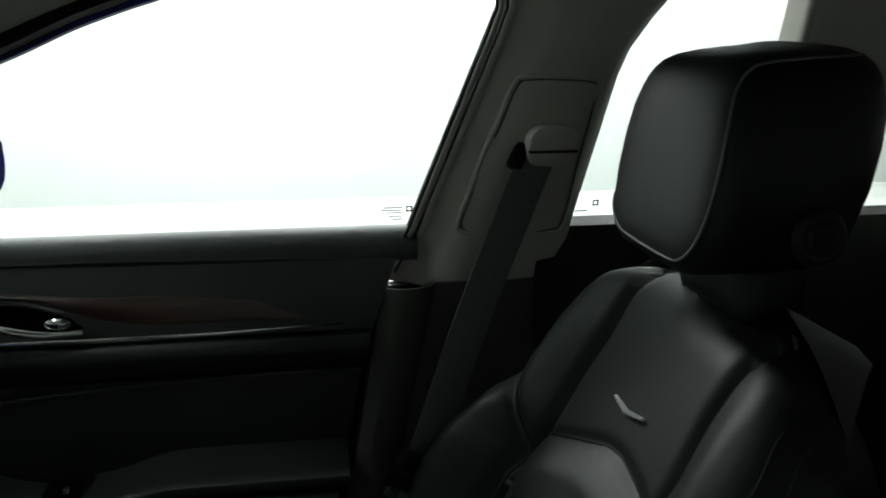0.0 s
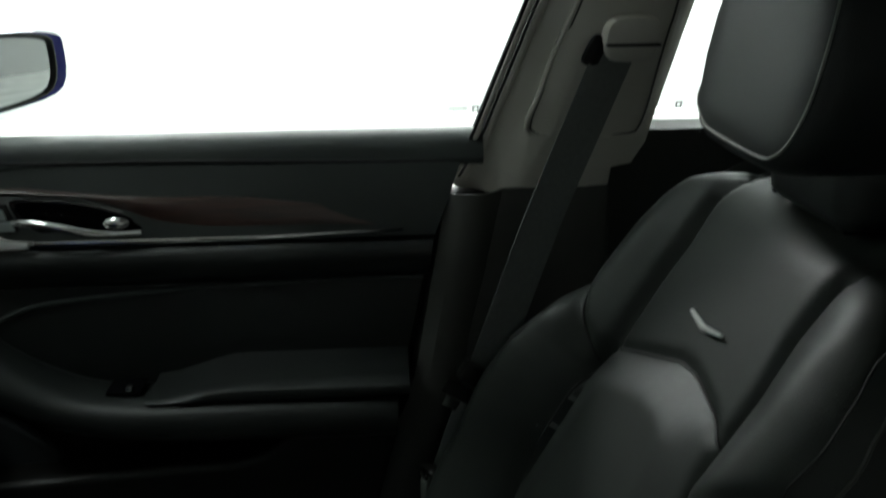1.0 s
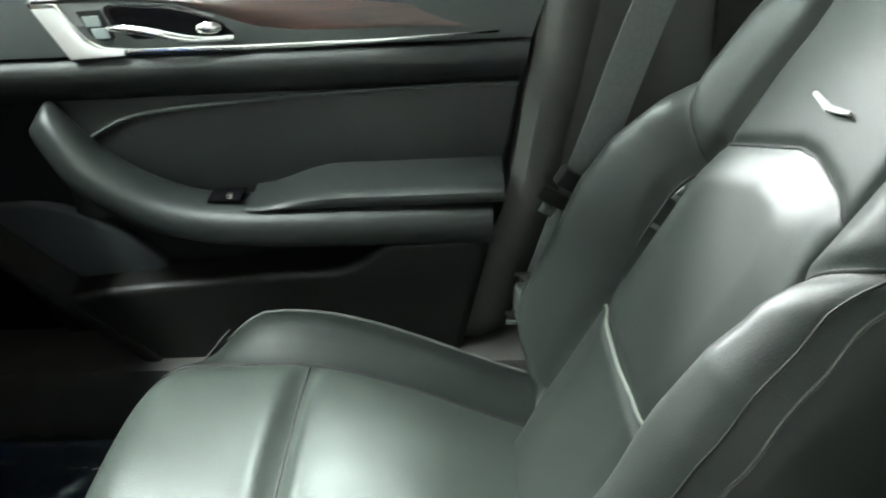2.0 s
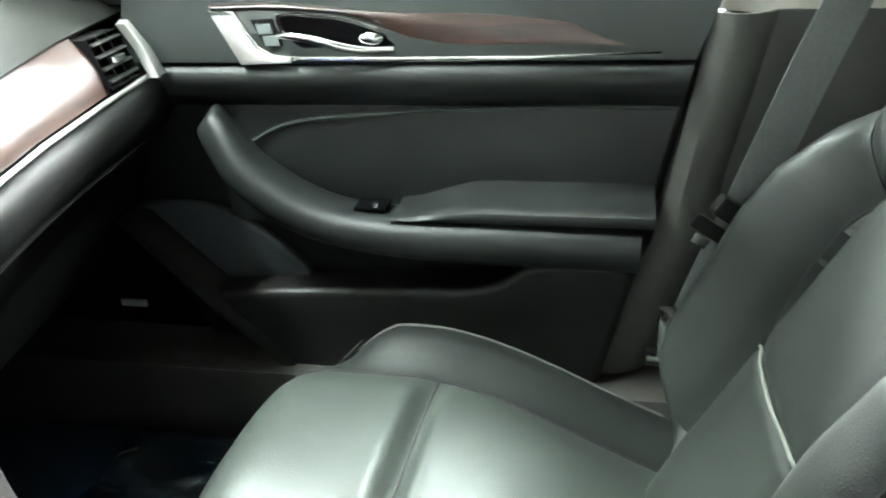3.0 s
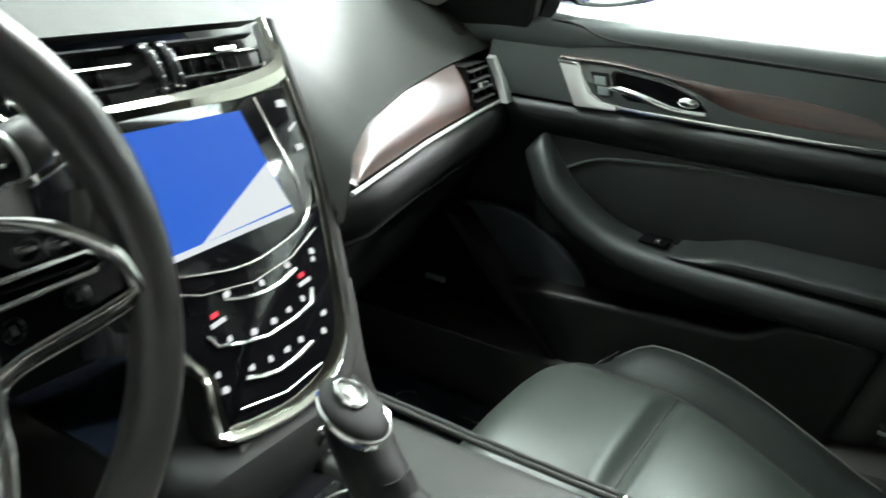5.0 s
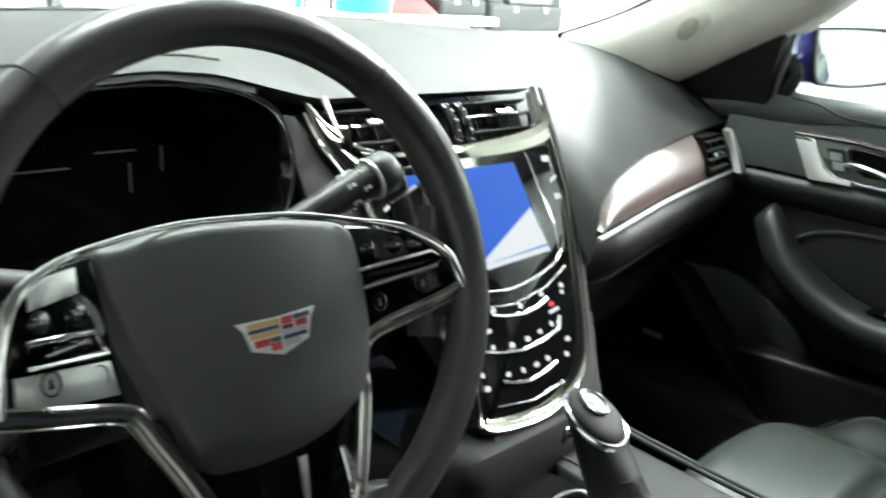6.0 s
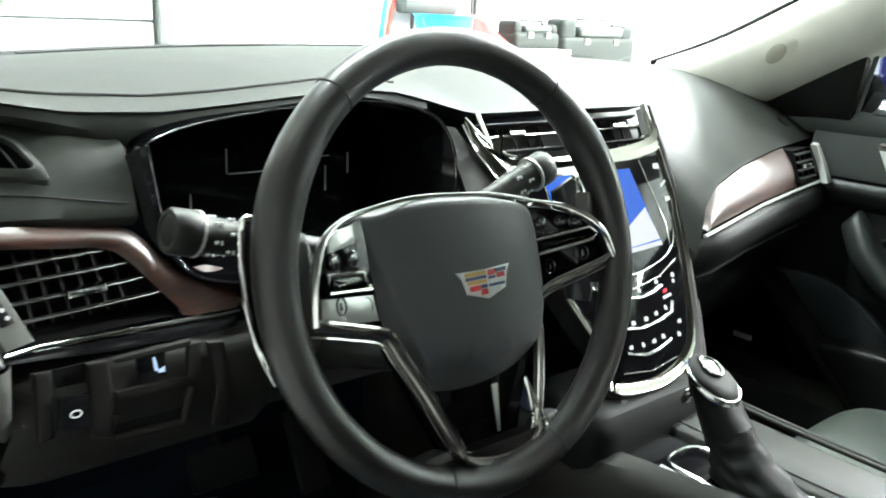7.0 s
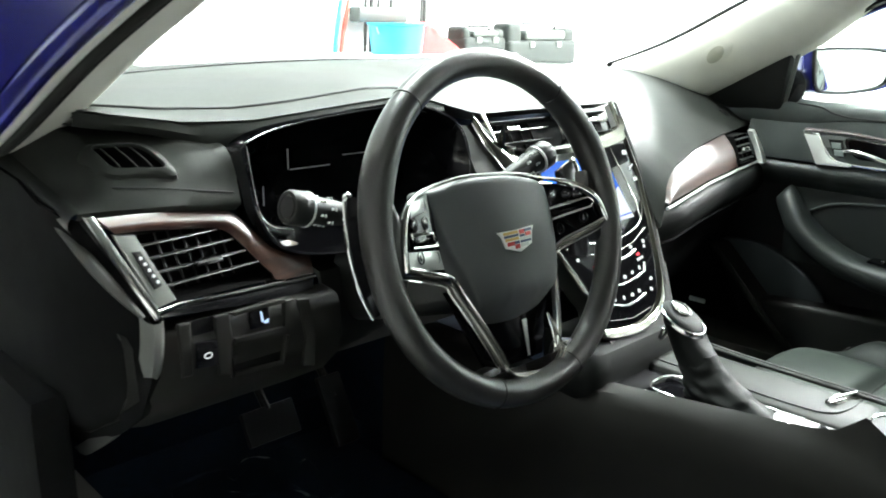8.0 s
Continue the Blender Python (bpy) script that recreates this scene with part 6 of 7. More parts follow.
        part("rocker_mark", slab([(mid - 0.012, 0.001), (mid + 0.012, 0.0025), (mid + 0.012, 0.004), (mid - 0.012, 0.0025)], lambda u, v, w: sp_at(u, v, w + 0.002), 0.0008), SATIN_DARK, sw)
    # plate and strip: bright reflection is in the base colour
    part("top_plate", slab([(-0.143, 0.027), (-0.142, 0.038), (-0.13, 0.0435), (-0.112, 0.046), (-0.1125, 0.031)], lambda u, v, w: sp_at(u, v, w - 0.002), 0.0025, 0.0008), REFLECT_GREY, s, "gloss spoke plate, its white reflection painted grey")
    strip = part("switch_strip", slab([(-0.157, -0.0055), (-0.13, -0.0085), (-0.101, -0.0115), (-0.098, -0.033), (-0.13, -0.029), (-0.159, -0.0225)], lambda u, v, w: sp_at(u, v, w - 0.002), 0.0025, 0.0008), REFLECT_GREY, s, "gloss black switch strip, its reflection painted grey")
    for u, v, m in ((-0.138, -0.014, RUBBER), (-0.109, -0.019, RUBBER), (0.135, -0.012, GLOSS), (0.1, -0.0195, GLOSS)):
        part("button_ring", tube([sp_at(u + 0.0055 * math.cos(a), v + 0.0068 * math.sin(a), 0.001) for a in steps(0, 2 * math.pi, 17)[:-1]], 0.0006, 5, True), m, strip)
        part("button_mark", slab([(u - 0.0014, v - 0.003), (u + 0.0016, v - 0.003), (u + 0.0006, v + 0.0028), (u - 0.0006, v + 0.0028)], lambda a, c, w: sp_at(a, c, w + 0.0004), 0.0006), m, strip)
    for u, v in ((-0.138, 0.02), (-0.116, 0.0195), (0.096, 0.022), (0.118, 0.0205), (0.133, 0.0185)):
        b = part("button", lathe([(0.0068, 0), (0.0068, 0.002), (0.0055, 0.0026), (0.001, 0.0028)], lambda a, c, w: sp_at(u + a, v + c, w - 0.002), 16), GLOSS, s, "round gloss black switch")
        for du, dv, w1, h1 in ((-0.003, 0.002, 0.003, 0.0009), (0.002, -0.001, 0.0012, 0.0022)):
            part("button_mark", slab([(u + du, v + dv), (u + du + w1, v + dv + 0.0004), (u + du + w1, v + dv + h1), (u + du, v + dv + h1)], lambda a, c, w: sp_at(a, c, w + 0.0006), 0.0006), SATIN, b)
    inner = spline([(-0.044, -0.152, 0), (-0.028, -0.162, 0), (0.01, -0.168, 0), (0.036, -0.164, 0), (0.047, -0.15, 0), (0.0435, -0.112, 0)], 5)
    outer = spline([(-0.046, -0.157, 0), (-0.034, -0.168, 0), (0.0, -0.178, 0), (0.03, -0.176, 0), (0.052, -0.16, 0), (0.0525, -0.15, 0)], 5)
    part("lower_bridge", thick(grid([[wh(p.x, p.y, -0.016), wh(p.x * 0.6 + q.x * 0.4, p.y * 0.6 + q.y * 0.4, -0.008), wh(q.x, q.y, -0.007)] for p, q in zip(inner, outer)]), 0.003), SATIN_DARK, s, "dark chrome bridge at the bottom of the spokes")
    part("bridge_edge", tube([wh(p.x, p.y, -0.0145) for p in inner], 0.0018, 8), CHROME, s, "bright inner edge of the bridge")
    part("bridge_edge", tube([wh(p.x, p.y, -0.0055) for p in outer], 0.0022, 8), CHROME, s, "bright outer edge of the bridge")
    part("rim_root", slab([(p.x, p.y) for p in spline([(-0.095, -0.16, 0), (-0.06, -0.15, 0), (-0.042, -0.166, 0), (0, -0.181, 0), (0.036, -0.176, 0), (0.056, -0.15, 0), (0.09, -0.16, 0), (0.03, -0.196, 0), (-0.03, -0.196, 0)], 4, True)], lambda u, v, w: wh(u, v, w - 0.027), 0.0165, 0.006), WHEEL, s)
    part("lower_mask", slab([(-0.085, -0.06), (0.085, -0.06), (0.046, -0.162), (-0.043, -0.162)], lambda u, v, w: wh(u, v, w - 0.047), 0.012, 0.004), PIANO, s, "gloss black panel between the lower spokes")
    part("mask_bar", slab([(0.019, -0.115), (0.0265, -0.115), (0.0225, -0.158), (0.0195, -0.158)], lambda u, v, w: wh(u, v, w - 0.0348), 0.001), SILVER, s, "slim silver bar")
    part("hub_back", lathe([(0.02, -0.12), (0.05, -0.11), (0.055, -0.07), (0.05, -0.06)], lambda u, v, w: wh(u, v - 0.03, w), 24), PLASTIC, s)
    for k in (1, -1):
        pd = spline([(0.18, 0.061, 0), (0.187, 0.06, 0), (0.1925, 0.035, 0), (0.194, 0.008, 0), (0.1925, -0.025, 0), (0.187, -0.05, 0), (0.18, -0.068, 0)], 5)
        pdl = part("shift_paddle", slab([(k * p.x, p.y) for p in pd] + [(k * 0.15, -0.06), (k * 0.15, 0.05)], lambda u, v, w: wh(u, v, w - 0.056), 0.005, 0.0015), GLOSS, s, "dark shift paddle with a chrome edge")
        part("paddle_edge", tube([wh(k * (p.x + 0.0005), p.y, -0.051) for p in pd], lambda t: 0.0028 - 0.0012 * t, 8), CHROME, pdl, "chrome paddle edge")


def steering_column():
    c = thing("steering_column", HUB + V(0, 0.15, -0.05), "black steering column with two control stalks", "steering column")
    part("shroud", grid([[wh(0.07 * k * math.copysign(abs(math.cos(a)) ** 0.6, math.cos(a)), -0.045 + 0.05 * k * math.copysign(abs(math.sin(a)) ** 0.6, math.sin(a)), w) for a in steps(0, 2 * math.pi, 25)[:-1]] for w, k in ((-0.06, 0.95), (-0.07, 1.0), (-0.15, 1.05), (-0.26, 1.1))], True, True), PLASTIC, c)
    for name, a, b in (("lamp_stalk", V(-0.588, 0.105, 0.843), V(-0.44, 0.11, 0.805)), ("wiper_stalk", V(-0.168, 0.112, 0.858), V(-0.30, 0.11, 0.815))):
        d = (b - a).normalized()
        p = V(0, 0, 1).cross(d).normalized()
        q = d.cross(p)
        L = (b - a).length
        to = lambda u, v, w, a=a, d=d, p=p, q=q: a + d * w + p * u + q * v
        st = part(name, lathe([(0.0005, 0.001), (0.0115, 0.001), (0.012, 0.0022), (0.013, 0.0022), (0.0135, 0.001), (0.0165, 0.001), (0.0185, 0.004), (0.0185, 0.022), (0.0165, 0.025), (0.015, 0.03), (0.0145, 0.055), (0.012, 0.075), (0.009, L)], to, 20), PLASTIC, c, "black control stalk")
        part("stalk_ring", lathe([(0.0175, 0.0225), (0.019, 0.023), (0.019, 0.025), (0.0165, 0.0255)], to, 20), SILVER, st)
        ink = mat("white_print", (0.75, 0.77, 0.75), 0.5)
        for i in range(12):
            w, ang = 0.036 + 0.013 * (i % 2), radians(30 * i + 10)
            e = to(0.0148 * math.cos(ang), 0.0148 * math.sin(ang), w)
            part("stalk_symbol", joined(block(e, V(0.0034, 0.0022, 0.0026), 0.0006), block(e + d * 0.0045, V(0.0016, 0.0022, 0.0036), 0.0004)), ink, st, "white printed symbol")
    return c


steering_wheel()
steering_column()


# ---- centre console ----
def centre_console():
    c = thing("centre_console", (0.05, -0.2, 0.22), "black centre console with stitched sides and chrome edging", "centre console")
    L = ((-0.62, -0.07, 0.555), (-0.3, -0.085, 0.54), (-0.15, -0.09, 0.528), (0.0, -0.1, 0.512), (0.09, -0.115, 0.497), (0.18, -0.125, 0.49))
    rows = []
    for y in steps(0.5, -0.62, 40):
        x, z = lerp(y, [(a, b) for a, b, _ in L]), lerp(y, [(a, k) for a, _, k in L])
        rows.append([V(-0.062, y, 0.485), V(-0.064, y, min(z - 0.01, 0.505)), V(-0.067, y, min(z, 0.512)), V(min(x + 0.03, -0.072), y, z + 0.002), V(x + 0.012, y, z - 0.002), V(x + 0.001, y, z - 0.016), V(x - 0.004, y, z - 0.06), V(x - 0.006, y, 0.36), V(x - 0.008, y, 0.22)])
    part("driver_side", thick(grid(rows), 0.006), TRIM, c, "stitched black side panel")
    part("side_seam", tube([V(lerp(y, [(a, b) for a, b, _ in L]) - 0.0035, y, lerp(y, [(a, k) for a, _, k in L]) - 0.05) for y in steps(0.18, -0.6, 20)], 0.0012, 6), VOID, c)
    part("panel_joint", tube([V(x, -0.306, z) for x, z in ((-0.05, 0.5415), (-0.058, 0.5455), (-0.073, 0.5395), (-0.0845, 0.525), (-0.0895, 0.48), (-0.0925, 0.36), (-0.0935, 0.24))], 0.0026, 6), VOID, c, "dark joint in the side panel")
    rows = [[V(0.034, y, 0.5), V(0.036, y, 0.511), V(0.04, y, 0.5145), V(0.08, y, 0.517), V(0.125, y, 0.519), V(0.134, y, 0.5175), V(0.139, y, 0.513), V(0.143, y, 0.46), V(0.147, y, 0.22)] for y in steps(0.08, -0.254, 12)]
    rows.append([q + V(0, -0.008, -0.004) for q in rows[-1]])
    rows.append([q + V(0, -0.003, -0.012) for q in rows[-1]])
    part("passenger_side", thick(grid(rows), 0.006), LID, c, "padded leather lid beside the gear lever")
    part("passenger_wall", slab([(0.147, 0.22), (0.147, 0.505), (0.152, 0.505), (0.152, 0.22)], lambda u, v, w: V(u, 0.1 - w, v), 0.72), TRIM, c, "black side of the console")
    for x, z in ((0.1445, 0.521), (0.151, 0.5225)):
        part("passenger_ridge", tube([V(x, y, z + 0.004 * ease((y + 0.1) / 0.2)) for y in steps(0.1, -0.6, 14)], 0.0034, 10), LID, c, "rounded outer edge of the console")
    pull = spline([V(0.094, -0.2, 0.518), V(0.096, -0.206, 0.523), V(0.105, -0.209, 0.525), V(0.146, -0.2205, 0.525)], 4)
    part("lid_pull", tube(pull, 0.0034, 8, flat=0.7), CHROME, c, "small chrome lid pull")
    part("pull_hollow", slab([(0.094, -0.202), (0.146, -0.218), (0.148, -0.229), (0.098, -0.216)], lambda u, v, w: V(u, v, 0.5165 + w), 0.0035, 0.001), SATIN_DARK, c, "dark shell under the lid pull")
    part("lid_seam", tube(spline([V(0.052, 0.07, 0.5165), V(0.052, -0.06, 0.5165), V(0.054, -0.17, 0.5165), V(0.064, -0.215, 0.517), V(0.09, -0.231, 0.5185), V(0.136, -0.234, 0.5185)], 5), 0.0011, 5), THREAD, c)
    part("gear_plate", slab([(-0.062, 0.07), (0.034, 0.07), (0.034, -0.3), (-0.062, -0.3)], lambda u, v, w: V(u, v, 0.494 + w), 0.012), PIANO, c, "gloss black plate round the gear lever")
    part("metal_strip", slab([(-0.062, 0.0), (-0.046, 0.004), (-0.044, -0.06), (-0.046, -0.15), (-0.04, -0.2), (-0.062, -0.2)], lambda u, v, w: V(u, v, 0.5065 + w), 0.003, 0.001), SILVER, c, "bright metal strip beside the gaiter")
    ring = spline([V(-0.044, -0.14, 0.512), V(-0.0445, -0.07, 0.512), V(-0.043, -0.015, 0.512), V(-0.034, 0.002, 0.512), V(-0.01, 0.008, 0.512), V(0.014, 0.003, 0.512), V(0.025, -0.015, 0.512), V(0.027, -0.08, 0.512), V(0.0255, -0.16, 0.512), V(0.03, -0.2, 0.512)], 5)
    part("chrome_edge", tube(ring, 0.0026, 8), CHROME, c, "chrome edging")
    part("front_tray", slab([(-0.075, 0.085), (0.05, 0.085), (0.045, 0.035), (-0.07, 0.035)], lambda u, v, w: V(u, v, 0.488 + w), 0.004, 0.002), VOID, c, "dark open tray below the dash")
    for x in (-0.045, -0.02):
        part("socket_rim", tube([V(x + 0.009 * math.cos(a), 0.052 + 0.006 * math.sin(a), 0.5) for a in steps(0, 2 * math.pi, 15)[:-1]], 0.0016, 6, True), GLOSS, c, "glossy socket rim in the tray")
    part("rear_plate", slab([(-0.055, -0.17), (0.03, -0.175), (0.04, -0.21), (0.05, -0.25), (0.15, -0.272), (0.15, -0.31), (-0.06, -0.31)], lambda u, v, w: V(u, v, 0.5065 + w), 0.004, 0.0015), SATIN, c, "pale satin metal plate behind the lever")
    part("button_bed", slab([(-0.02, -0.163), (0.022, -0.158), (0.036, -0.222), (0.028, -0.232), (-0.01, -0.228)], lambda u, v, w: V(u, v, 0.5095 + w), 0.002, 0.0008), GLOSS, c, "gloss black bed of the drive buttons")
    for (y0, y1), m in (((-0.166, -0.186), PLATE), ((-0.188, -0.192), SILVER), ((-0.194, -0.224), PLATE)):
        part("drive_button", slab([(-0.014, y0), (0.022, y0 + 0.002), (0.027, y1 + 0.002), (-0.008, y1)], lambda u, v, w: V(u, v, 0.5115 + w), 0.0035, 0.0012), m, c, "flat metal button")
    part("cup_ring", tube([V(0.1 + 0.042 * math.cos(a), -0.296 + 0.036 * math.sin(a), 0.512) for a in steps(0, 2 * math.pi, 25)[:-1]], 0.004, 8, True), CHROME, c, "chrome cup holder ring")
    part("cup_well", lathe([(0.038, 0), (0.038, 0.003), (0.002, 0.003)], lambda u, v, w: V(0.1 + u, -0.296 + 0.86 * v, 0.5095 + w), 24), RUBBER, c)
    part("armrest", block(V(0.036, -0.47, 0.42), V(0.23, 0.29, 0.24), 0.014, seg=3), TRIM, c, "padded leather armrest box")
    rows = []
    for x in [-0.115, -0.108] + steps(-0.09, 0.125, 9) + [0.138, 0.144]:
        k = 1.0 if -0.1 < x < 0.13 else (0.8 if -0.11 < x < 0.14 else 0.5)
        rows.append([V(x, 0.1 + (y - 0.1) * k, 0.5 + (z - 0.5) * k) for y, z in ((0.16, 0.57), (0.085, 0.562), (0.062, 0.553), (0.05, 0.53), (0.05, 0.5), (0.06, 0.475), (0.1, 0.46), (0.16, 0.46))])
    part("nose", grid(rows, True, True), ROLL, c, "soft panel below the centre stack")
    part("tunnel", block(V(0.035, 0.45, 0.335), V(0.25, 0.72, 0.24), 0.04), CARPET, c)


def gear_lever():
    g = thing("gear_lever", (0.055, -0.1, 0.5), "leather gear lever with a chrome ring and gaiter", "gear lever")
    axis = spline([V(-0.008, -0.098, 0.51), V(-0.006, -0.077, 0.532), V(-0.004, -0.057, 0.555), V(-0.002, -0.04, 0.578), V(0.0, -0.027, 0.597), V(0.001, -0.02, 0.6115)], 5)
    def ring(c, rx, ry, tip=0.0, n=24):
        return [c + V(rx * math.cos(a), ry * math.sin(a), tip * math.sin(a)) for a in steps(0, 2 * math.pi, n + 1)[:-1]]
    rows = []
    for i in range(29):
        t = i / 28
        q = axis[min(len(axis) - 1, int(t * 13))].lerp(axis[min(len(axis) - 1, int(t * 13) + 1)], t * 13 - int(t * 13))
        k = (1 - t) ** 1.8
        row = []
        for a in steps(0, 2 * math.pi, 49)[:-1]:
            f = 0.0022 * math.sin(9 * t * 2.6 + 1.9 * math.sin(a * 2 + 1)) * (1 - t) ** 0.5 + 0.0012 * math.sin(a * 7 + t * 9) * (1 - t)
            f += 0.0045 * noise.noise(V(2 * math.cos(a), 2 * math.sin(a), t * 6)) * (1 - 0.6 * t)
            row.append(q + V((0.0255 + 0.014 * k + f) * math.cos(a), (0.0295 + 0.042 * k + f) * math.sin(a) - 0.014 * k, -0.007 * t * math.sin(a) + 0.002 * k * math.sin(3 * a)))
        rows.append(row)
    part("gaiter", grid(rows, True, True), ROLL, g, "creased black leather gaiter")
    rows = [ring(axis[i], r, ry, t, 40) for i, r, ry, t in ((9, 0.0262, 0.0305, -0.007), (12, 0.0262, 0.031, -0.005), (15, 0.0268, 0.0315, 0.0), (18, 0.028, 0.032, 0.006), (21, 0.0292, 0.0325, 0.011), (25, 0.0298, 0.0325, 0.0155))]
    part("grip", grid(rows, True, True), ROLL, g, "black leather grip")
    c = axis[25] + V(0, 0, 0.0008)
    part("chrome_ring", grid([[c + V(0.0295 * k * math.cos(a), 0.0322 * k * math.sin(a), h + 0.0155 * math.sin(a)) for a in steps(0, 2 * math.pi, 33)[:-1]] for k, h in ((1.0, -0.004), (1.045, -0.003), (1.055, 0.001), (1.03, 0.004), (0.96, 0.005))], True), CHROME, g, "chrome ring round the knob")
    rows = [[c + V(0, 0.003 * h / 0.02, 0) + V(0.0288 * k * math.cos(a), 0.0312 * k * math.sin(a), h + 0.0155 * k * math.sin(a)) for a in steps(0, 2 * math.pi, 33)[:-1]] for k, h in ((1.0, 0), (1.0, 0.004), (0.96, 0.0075), (0.86, 0.01), (0.7, 0.0118), (0.4, 0.0126), (0.1, 0.0129))]
    kn = part("knob", grid(rows, True, True), ROLL, g, "smooth black knob")
    e = c + V(0.003, 0.006, 0.0168)
    part("shift_badge", tube(ring(e, 0.0125, 0.0135, 0.0068), 0.0015, 6, True), CHROME, kn, "oval chrome badge rim")
    part("badge_face", grid([ring(e + V(0, 0, -0.001), 0.0122 * k, 0.0132 * k, 0.0068 * k) for k in (1.0, 0.4)], True, True), SATIN, kn)
    part("badge_mark", slab([(-0.005, 0.004), (0.005, 0.005), (0.006, 0.0), (-0.003, -0.003)], lambda u, v, w: e + V(u, v, 0.5 * v + 0.0003 + w), 0.0005), SILVER, kn, "small pale mark on the badge")
    part("release_button", block(axis[19] + V(-0.012, 0.031, -0.004), V(0.014, 0.008, 0.02), 0.003, pose(0, 0, 0, 20, 0, 0)), SATIN_DARK, g, "release button under the knob")


centre_console()
gear_lever()


# ---- footwells ----
def floor_mat(x, label, covered):
    f = thing("floor_mat", (x, 0.35, 0.222), label, "floor mat", "floor mats")
    part("carpet_mat", block(V(x, 0.35, 0.228), V(0.44, 0.62, 0.012), 0.005), MAT_BLUE if covered else CARPET, f)
    if not covered:
        return
    rows = [[V(x + u, y, 0.24 + 0.006 * noise.noise(V(u * 14, y * 14, x)) + 0.03 * max(0, noise.noise(V(u * 5 + 3, y * 5, x)))) for u in steps(-0.2, 0.2, 30)] for y in steps(0.08, 0.6, 36)]
    part("clear_cover", thick(grid(rows), 0.0006), FILM, f, "crumpled clear plastic cover")


floor_mat(0.4, "black carpet mat under a crumpled clear plastic cover", True)
floor_mat(-0.37, "plain black carpet mat in the driver footwell", False)


def plastic_sheet(x, y, label):
    s = thing("plastic_sheet", (x, y, 0.235), label, "plastic sheet")
    rows = [[V(x + u + 0.02 * noise.noise(V(u * 9, v * 9, 2)), y + v, 0.238 + 0.02 * abs(noise.noise(V(u * 13, v * 13, 4))) + 0.006 * abs(noise.noise(V(u * 31, v * 31, 7)))) for u in steps(-0.11, 0.11, 40)] for v in steps(-0.1, 0.1, 36)]
    part("film", thick(grid(rows), 0.0006), FILM, s, "crumpled clear plastic film", seam=25)


plastic_sheet(0.5, 0.2, "crumpled clear plastic sheet in front of the seat")
plastic_sheet(-0.39, 0.53, "crumpled clear plastic sheet lying on the floor")


def pedal(x, w, h, z, label):
    p = thing("pedal", (x, 0.55, z), label, "pedal", "foot pedals")
    part("pedal_pad", block(V(x, 0.53, z), V(w, 0.014, h), 0.004, pose(0, 0, 0, -30, 0, 0)), RUBBER, p)
    part("pedal_arm", tube([V(x, 0.54, z + 0.02), V(x, 0.64, z + 0.12), V(x, 0.83, z + 0.25)], 0.008, 8), PLASTIC, p)


pedal(-0.36, 0.1, 0.06, 0.36, "black rubber brake pedal")
pedal(-0.22, 0.05, 0.13, 0.34, "black rubber accelerator pedal")
plate = tagged(part("kick_plate_label", block(V(0.733, 0.353, 0.383), V(0.006, 0.042, 0.011), 0.002), SILVER), "small silver plate on the footwell panel", "plate")


# ---- plain outer body and wheels that carry the car ----
def car_body():
    b = thing("car_body", (0, 0, 0), "blue painted lower car body on black tyres", "car body", kind="structure")
    part("front_body", block(V(0, 1.55, 0.54), V(1.66, 1.24, 0.6), 0.06, seg=3), BLUE, b)
    part("rear_body", block(V(0, -2.1, 0.58), V(1.6, 0.66, 0.62), 0.06, seg=3), BLUE, b)
    part("underbody", block(V(0, -0.45, 0.17), V(1.5, 2.9, 0.04), 0.01), RUBBER, b)
    for s in (1, -1):
        part("rear_skin", block(V(0.79 * s, -1.2, 0.55), V(0.03, 1.1, 0.6), 0.012), BLUE, b)
        for y in (1.5, -1.65):
            c = V(0.76 * s, y, 0.32)
            t = part("tyre", lathe([(0.2, -0.1), (0.3, -0.105), (0.32, -0.08), (0.32, 0.08), (0.3, 0.105), (0.2, 0.1)], lambda u, v, w: c + V(w, u, v), 32), RUBBER, b, "black rubber tyre")
            part("rim", lathe([(0.02, 0.07), (0.18, 0.08), (0.205, 0.1), (0.205, 0.08)], lambda u, v, w: c + V(w * s, u, v), 24), SATIN, t, "grey wheel rim")


car_body()


# ---- bench and things in front of the car ----
def workbench():
    b = thing("workbench", (2.9, 3.7, 0), "white workbench along the garage wall", "workbench")
    part("top", block(V(2.2, 3.7, 0.79), V(2.6, 0.6, 0.05), 0.008), WALL, b)
    for x in (1.0, 3.4):
        for y in (3.48, 3.92):
            part("leg", block(V(x, y, 0.383), V(0.06, 0.06, 0.764), 0.006), SATIN, b)


def bucket():
    b = thing("bucket", (2.52, 3.58, 0.815), "bright blue plastic bucket on the workbench", "bucket")
    blue = mat("blue_plastic", (0.02, 0.36, 0.62), 0.4)
    c = V(2.52, 3.58, 0.815)
    part("body", lathe([(0.15, 0.0), (0.16, 0.004), (0.18, 0.18), (0.192, 0.185), (0.192, 0.195), (0.178, 0.195), (0.155, 0.02), (0.01, 0.015)], lambda u, v, w: c + V(u, v, w), 32), blue, b)
    part("handle", tube([c + V(0.187 * math.cos(a), -0.03, 0.17 - 0.1 * math.sin(a)) for a in steps(0, math.pi, 14)], 0.005, 6), SATIN, b)


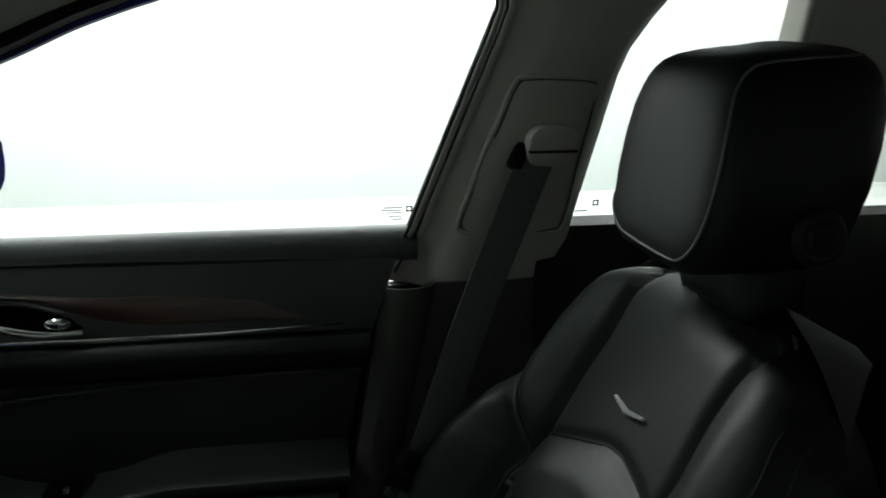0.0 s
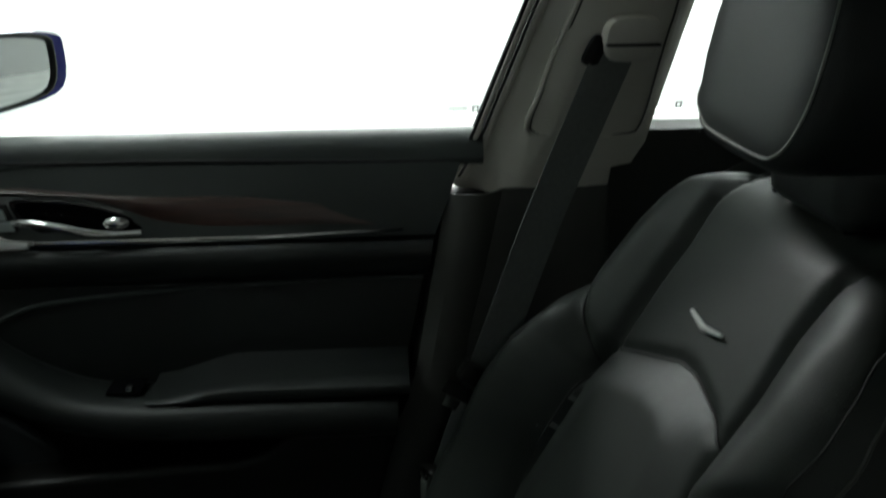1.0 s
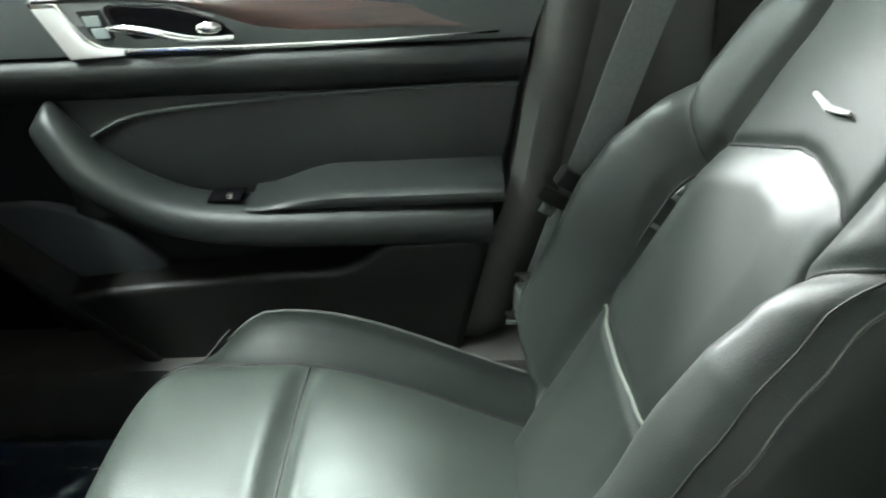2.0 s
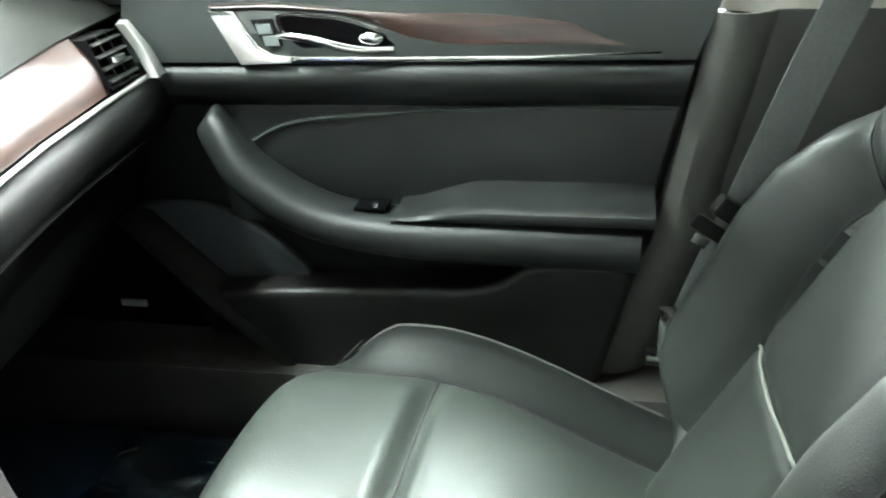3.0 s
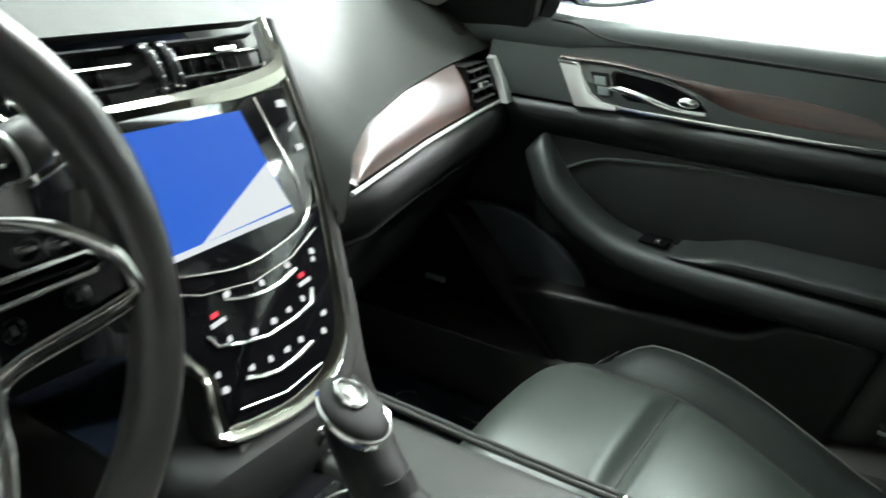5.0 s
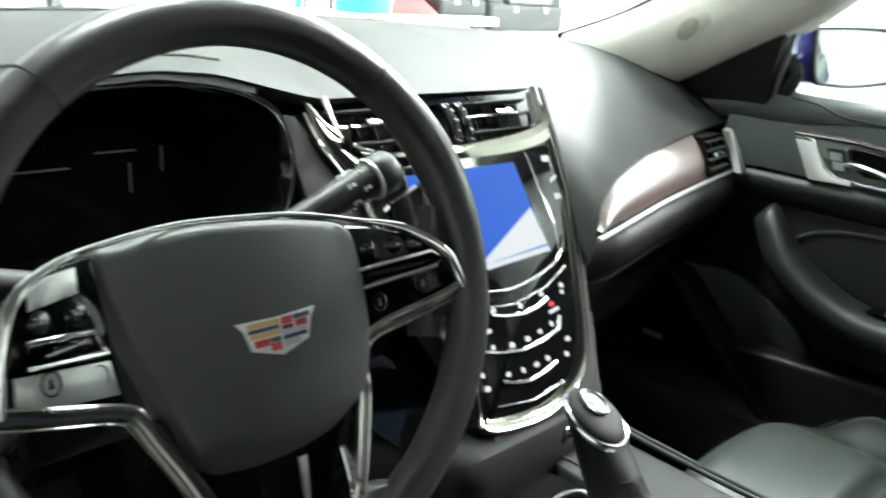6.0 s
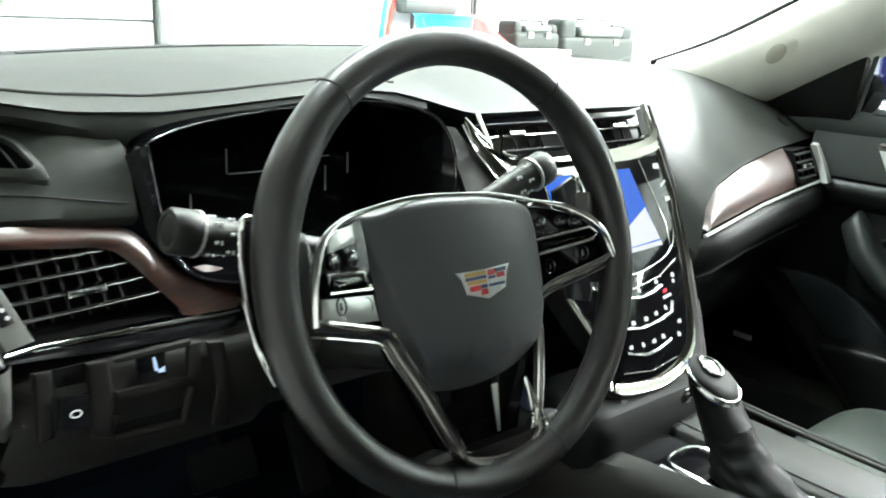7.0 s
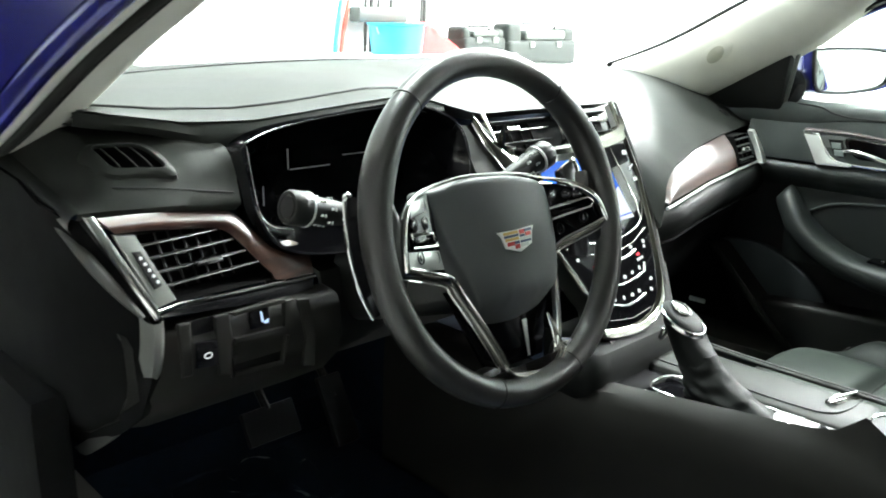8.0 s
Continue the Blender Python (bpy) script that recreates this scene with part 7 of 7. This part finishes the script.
def cloth():
    c = thing("red_cloth", (2.85, 3.55, 0.815), "crumpled red cloth lying on the workbench", "cloth")
    rows = []
    for t in steps(0, 1, 22):
        rows.append([V(2.62 + 0.42 * u + 0.05 * noise.noise(V(u * 4, t * 4, 1)), 3.46 + 0.34 * t, 0.817 + 0.24 * math.sin(math.pi * t) ** 0.6 * max(0.0, math.sin(math.pi * u)) ** 0.5 * (1.15 - 0.8 * u) + 0.03 * noise.noise(V(u * 9, t * 9, 5)) * math.sin(math.pi * t) * math.sin(math.pi * u)) for u in steps(0, 1, 26)])
    part("fabric", thick(grid(rows), 0.004), mat("red_fabric", (0.36, 0.012, 0.012), 0.85, bump=0.4, bump_scale=300), c)


def tool_case(x, w, h, label, z=0.815):
    c = thing("tool_case", (x, 3.6, z), label, "tool case", "tool cases")
    grey = mat("olive_grey_plastic", (0.012, 0.014, 0.013), 0.6, spec=0.2)
    body = part("case_body", block(V(x, 3.62, z + h * 0.3), V(w, 0.22, h * 0.6), 0.035, seg=3), grey, c)
    part("case_lid", block(V(x + w * 0.05, 3.62, z + h * 0.72), V(w * 0.6, 0.18, h * 0.26), 0.03, seg=3), mat("grey_case_lid", (0.05, 0.055, 0.05), 0.5), c)
    for k in (-1, 1):
        part("case_end", block(V(x + k * w * 0.4, 3.62, z + h * 0.7), V(w * 0.19, 0.18, h * (0.4 if k > 0 else 0.6)), 0.04, seg=3), grey, c)
        part("latch", block(V(x + k * w * 0.2, 3.505, z + h * 0.5), V(0.05, 0.02, 0.04), 0.006), SATIN, c)
    part("handle", tube([V(x - w * 0.25, 3.6, z + h * 0.86), V(x - w * 0.22, 3.6, z + h), V(x + w * 0.25, 3.6, z + h), V(x + w * 0.28, 3.6, z + h * 0.86)], 0.009, 8), grey, c)


def hose(x0, x1, color, label):
    h = thing("hose", (x0, 3.97, 0.0), label, "hose", "hanging hoses")
    part("pipe", tube(spline([V(x0, 3.95, 0.02), V(x0 + 0.01, 3.96, 0.8), V((x0 + x1) / 2, 3.97, 1.6), V(x1, 3.98, 2.8)], 8), 0.014, 8), mat("hose_" + label.split()[0], color, 0.5), h)


def garage_door():
    g = thing("garage_door", (-1.0, 3.98, 0.0), "white ribbed sectional garage door", "garage door")
    for i in range(9):
        part("panel", block(V(-1.2, 3.965, 0.16 + 0.3 * i), V(4.1, 0.05, 0.285), 0.008), WALL, g)
    part("frame", block(V(0.92, 3.94, 1.4), V(0.12, 0.12, 2.8), 0.01), SATIN, g)


def tool_rack():
    r = thing("tool_rack", (2.75, 3.9, 0.815), "dark caddy of tools standing on the workbench", "tool rack")
    dark = mat("dark_tool_steel", (0.025, 0.025, 0.023), 0.5)
    part("tray", block(V(2.62, 3.88, 1.06), V(0.42, 0.12, 0.1), 0.02), dark, r)
    for i, (x, h) in enumerate(((2.5, 0.3), (2.55, 0.36), (2.61, 0.24), (2.72, 0.3), (3.0, 0.5), (3.03, 0.34))):
        part("tool", tube([V(x, 3.88, 0.818), V(x + 0.01, 3.88, 1.05 + h * 0.6)], 0.012 + 0.004 * (i % 2), 8), dark, r)
    part("bracket", block(V(3.0, 3.88, 1.2), V(0.14, 0.05, 0.05), 0.01), dark, r)


def low_cabinet():
    b = thing("low_cabinet", (4.1, 3.7, 0), "white low cabinet beside the workbench", "cabinet")
    part("body", block(V(4.1, 3.7, 0.345), V(1.1, 0.56, 0.69), 0.008), WALL, b)
    part("top", block(V(4.1, 3.7, 0.704), V(1.16, 0.6, 0.03), 0.006), WALL, b)


workbench()
low_cabinet()
bucket()
cloth()
tool_case(3.29, 0.42, 0.18, "grey plastic tool case with a wire handle")
tool_case(3.93, 0.78, 0.3, "large olive grey plastic tool case with latches", 0.72)
hose(2.3, 2.62, (0.02, 0.4, 0.28), "green air hose hanging on the wall")
hose(2.35, 2.75, (0.6, 0.08, 0.06), "red air hose hanging on the wall")
garage_door()
tool_rack()
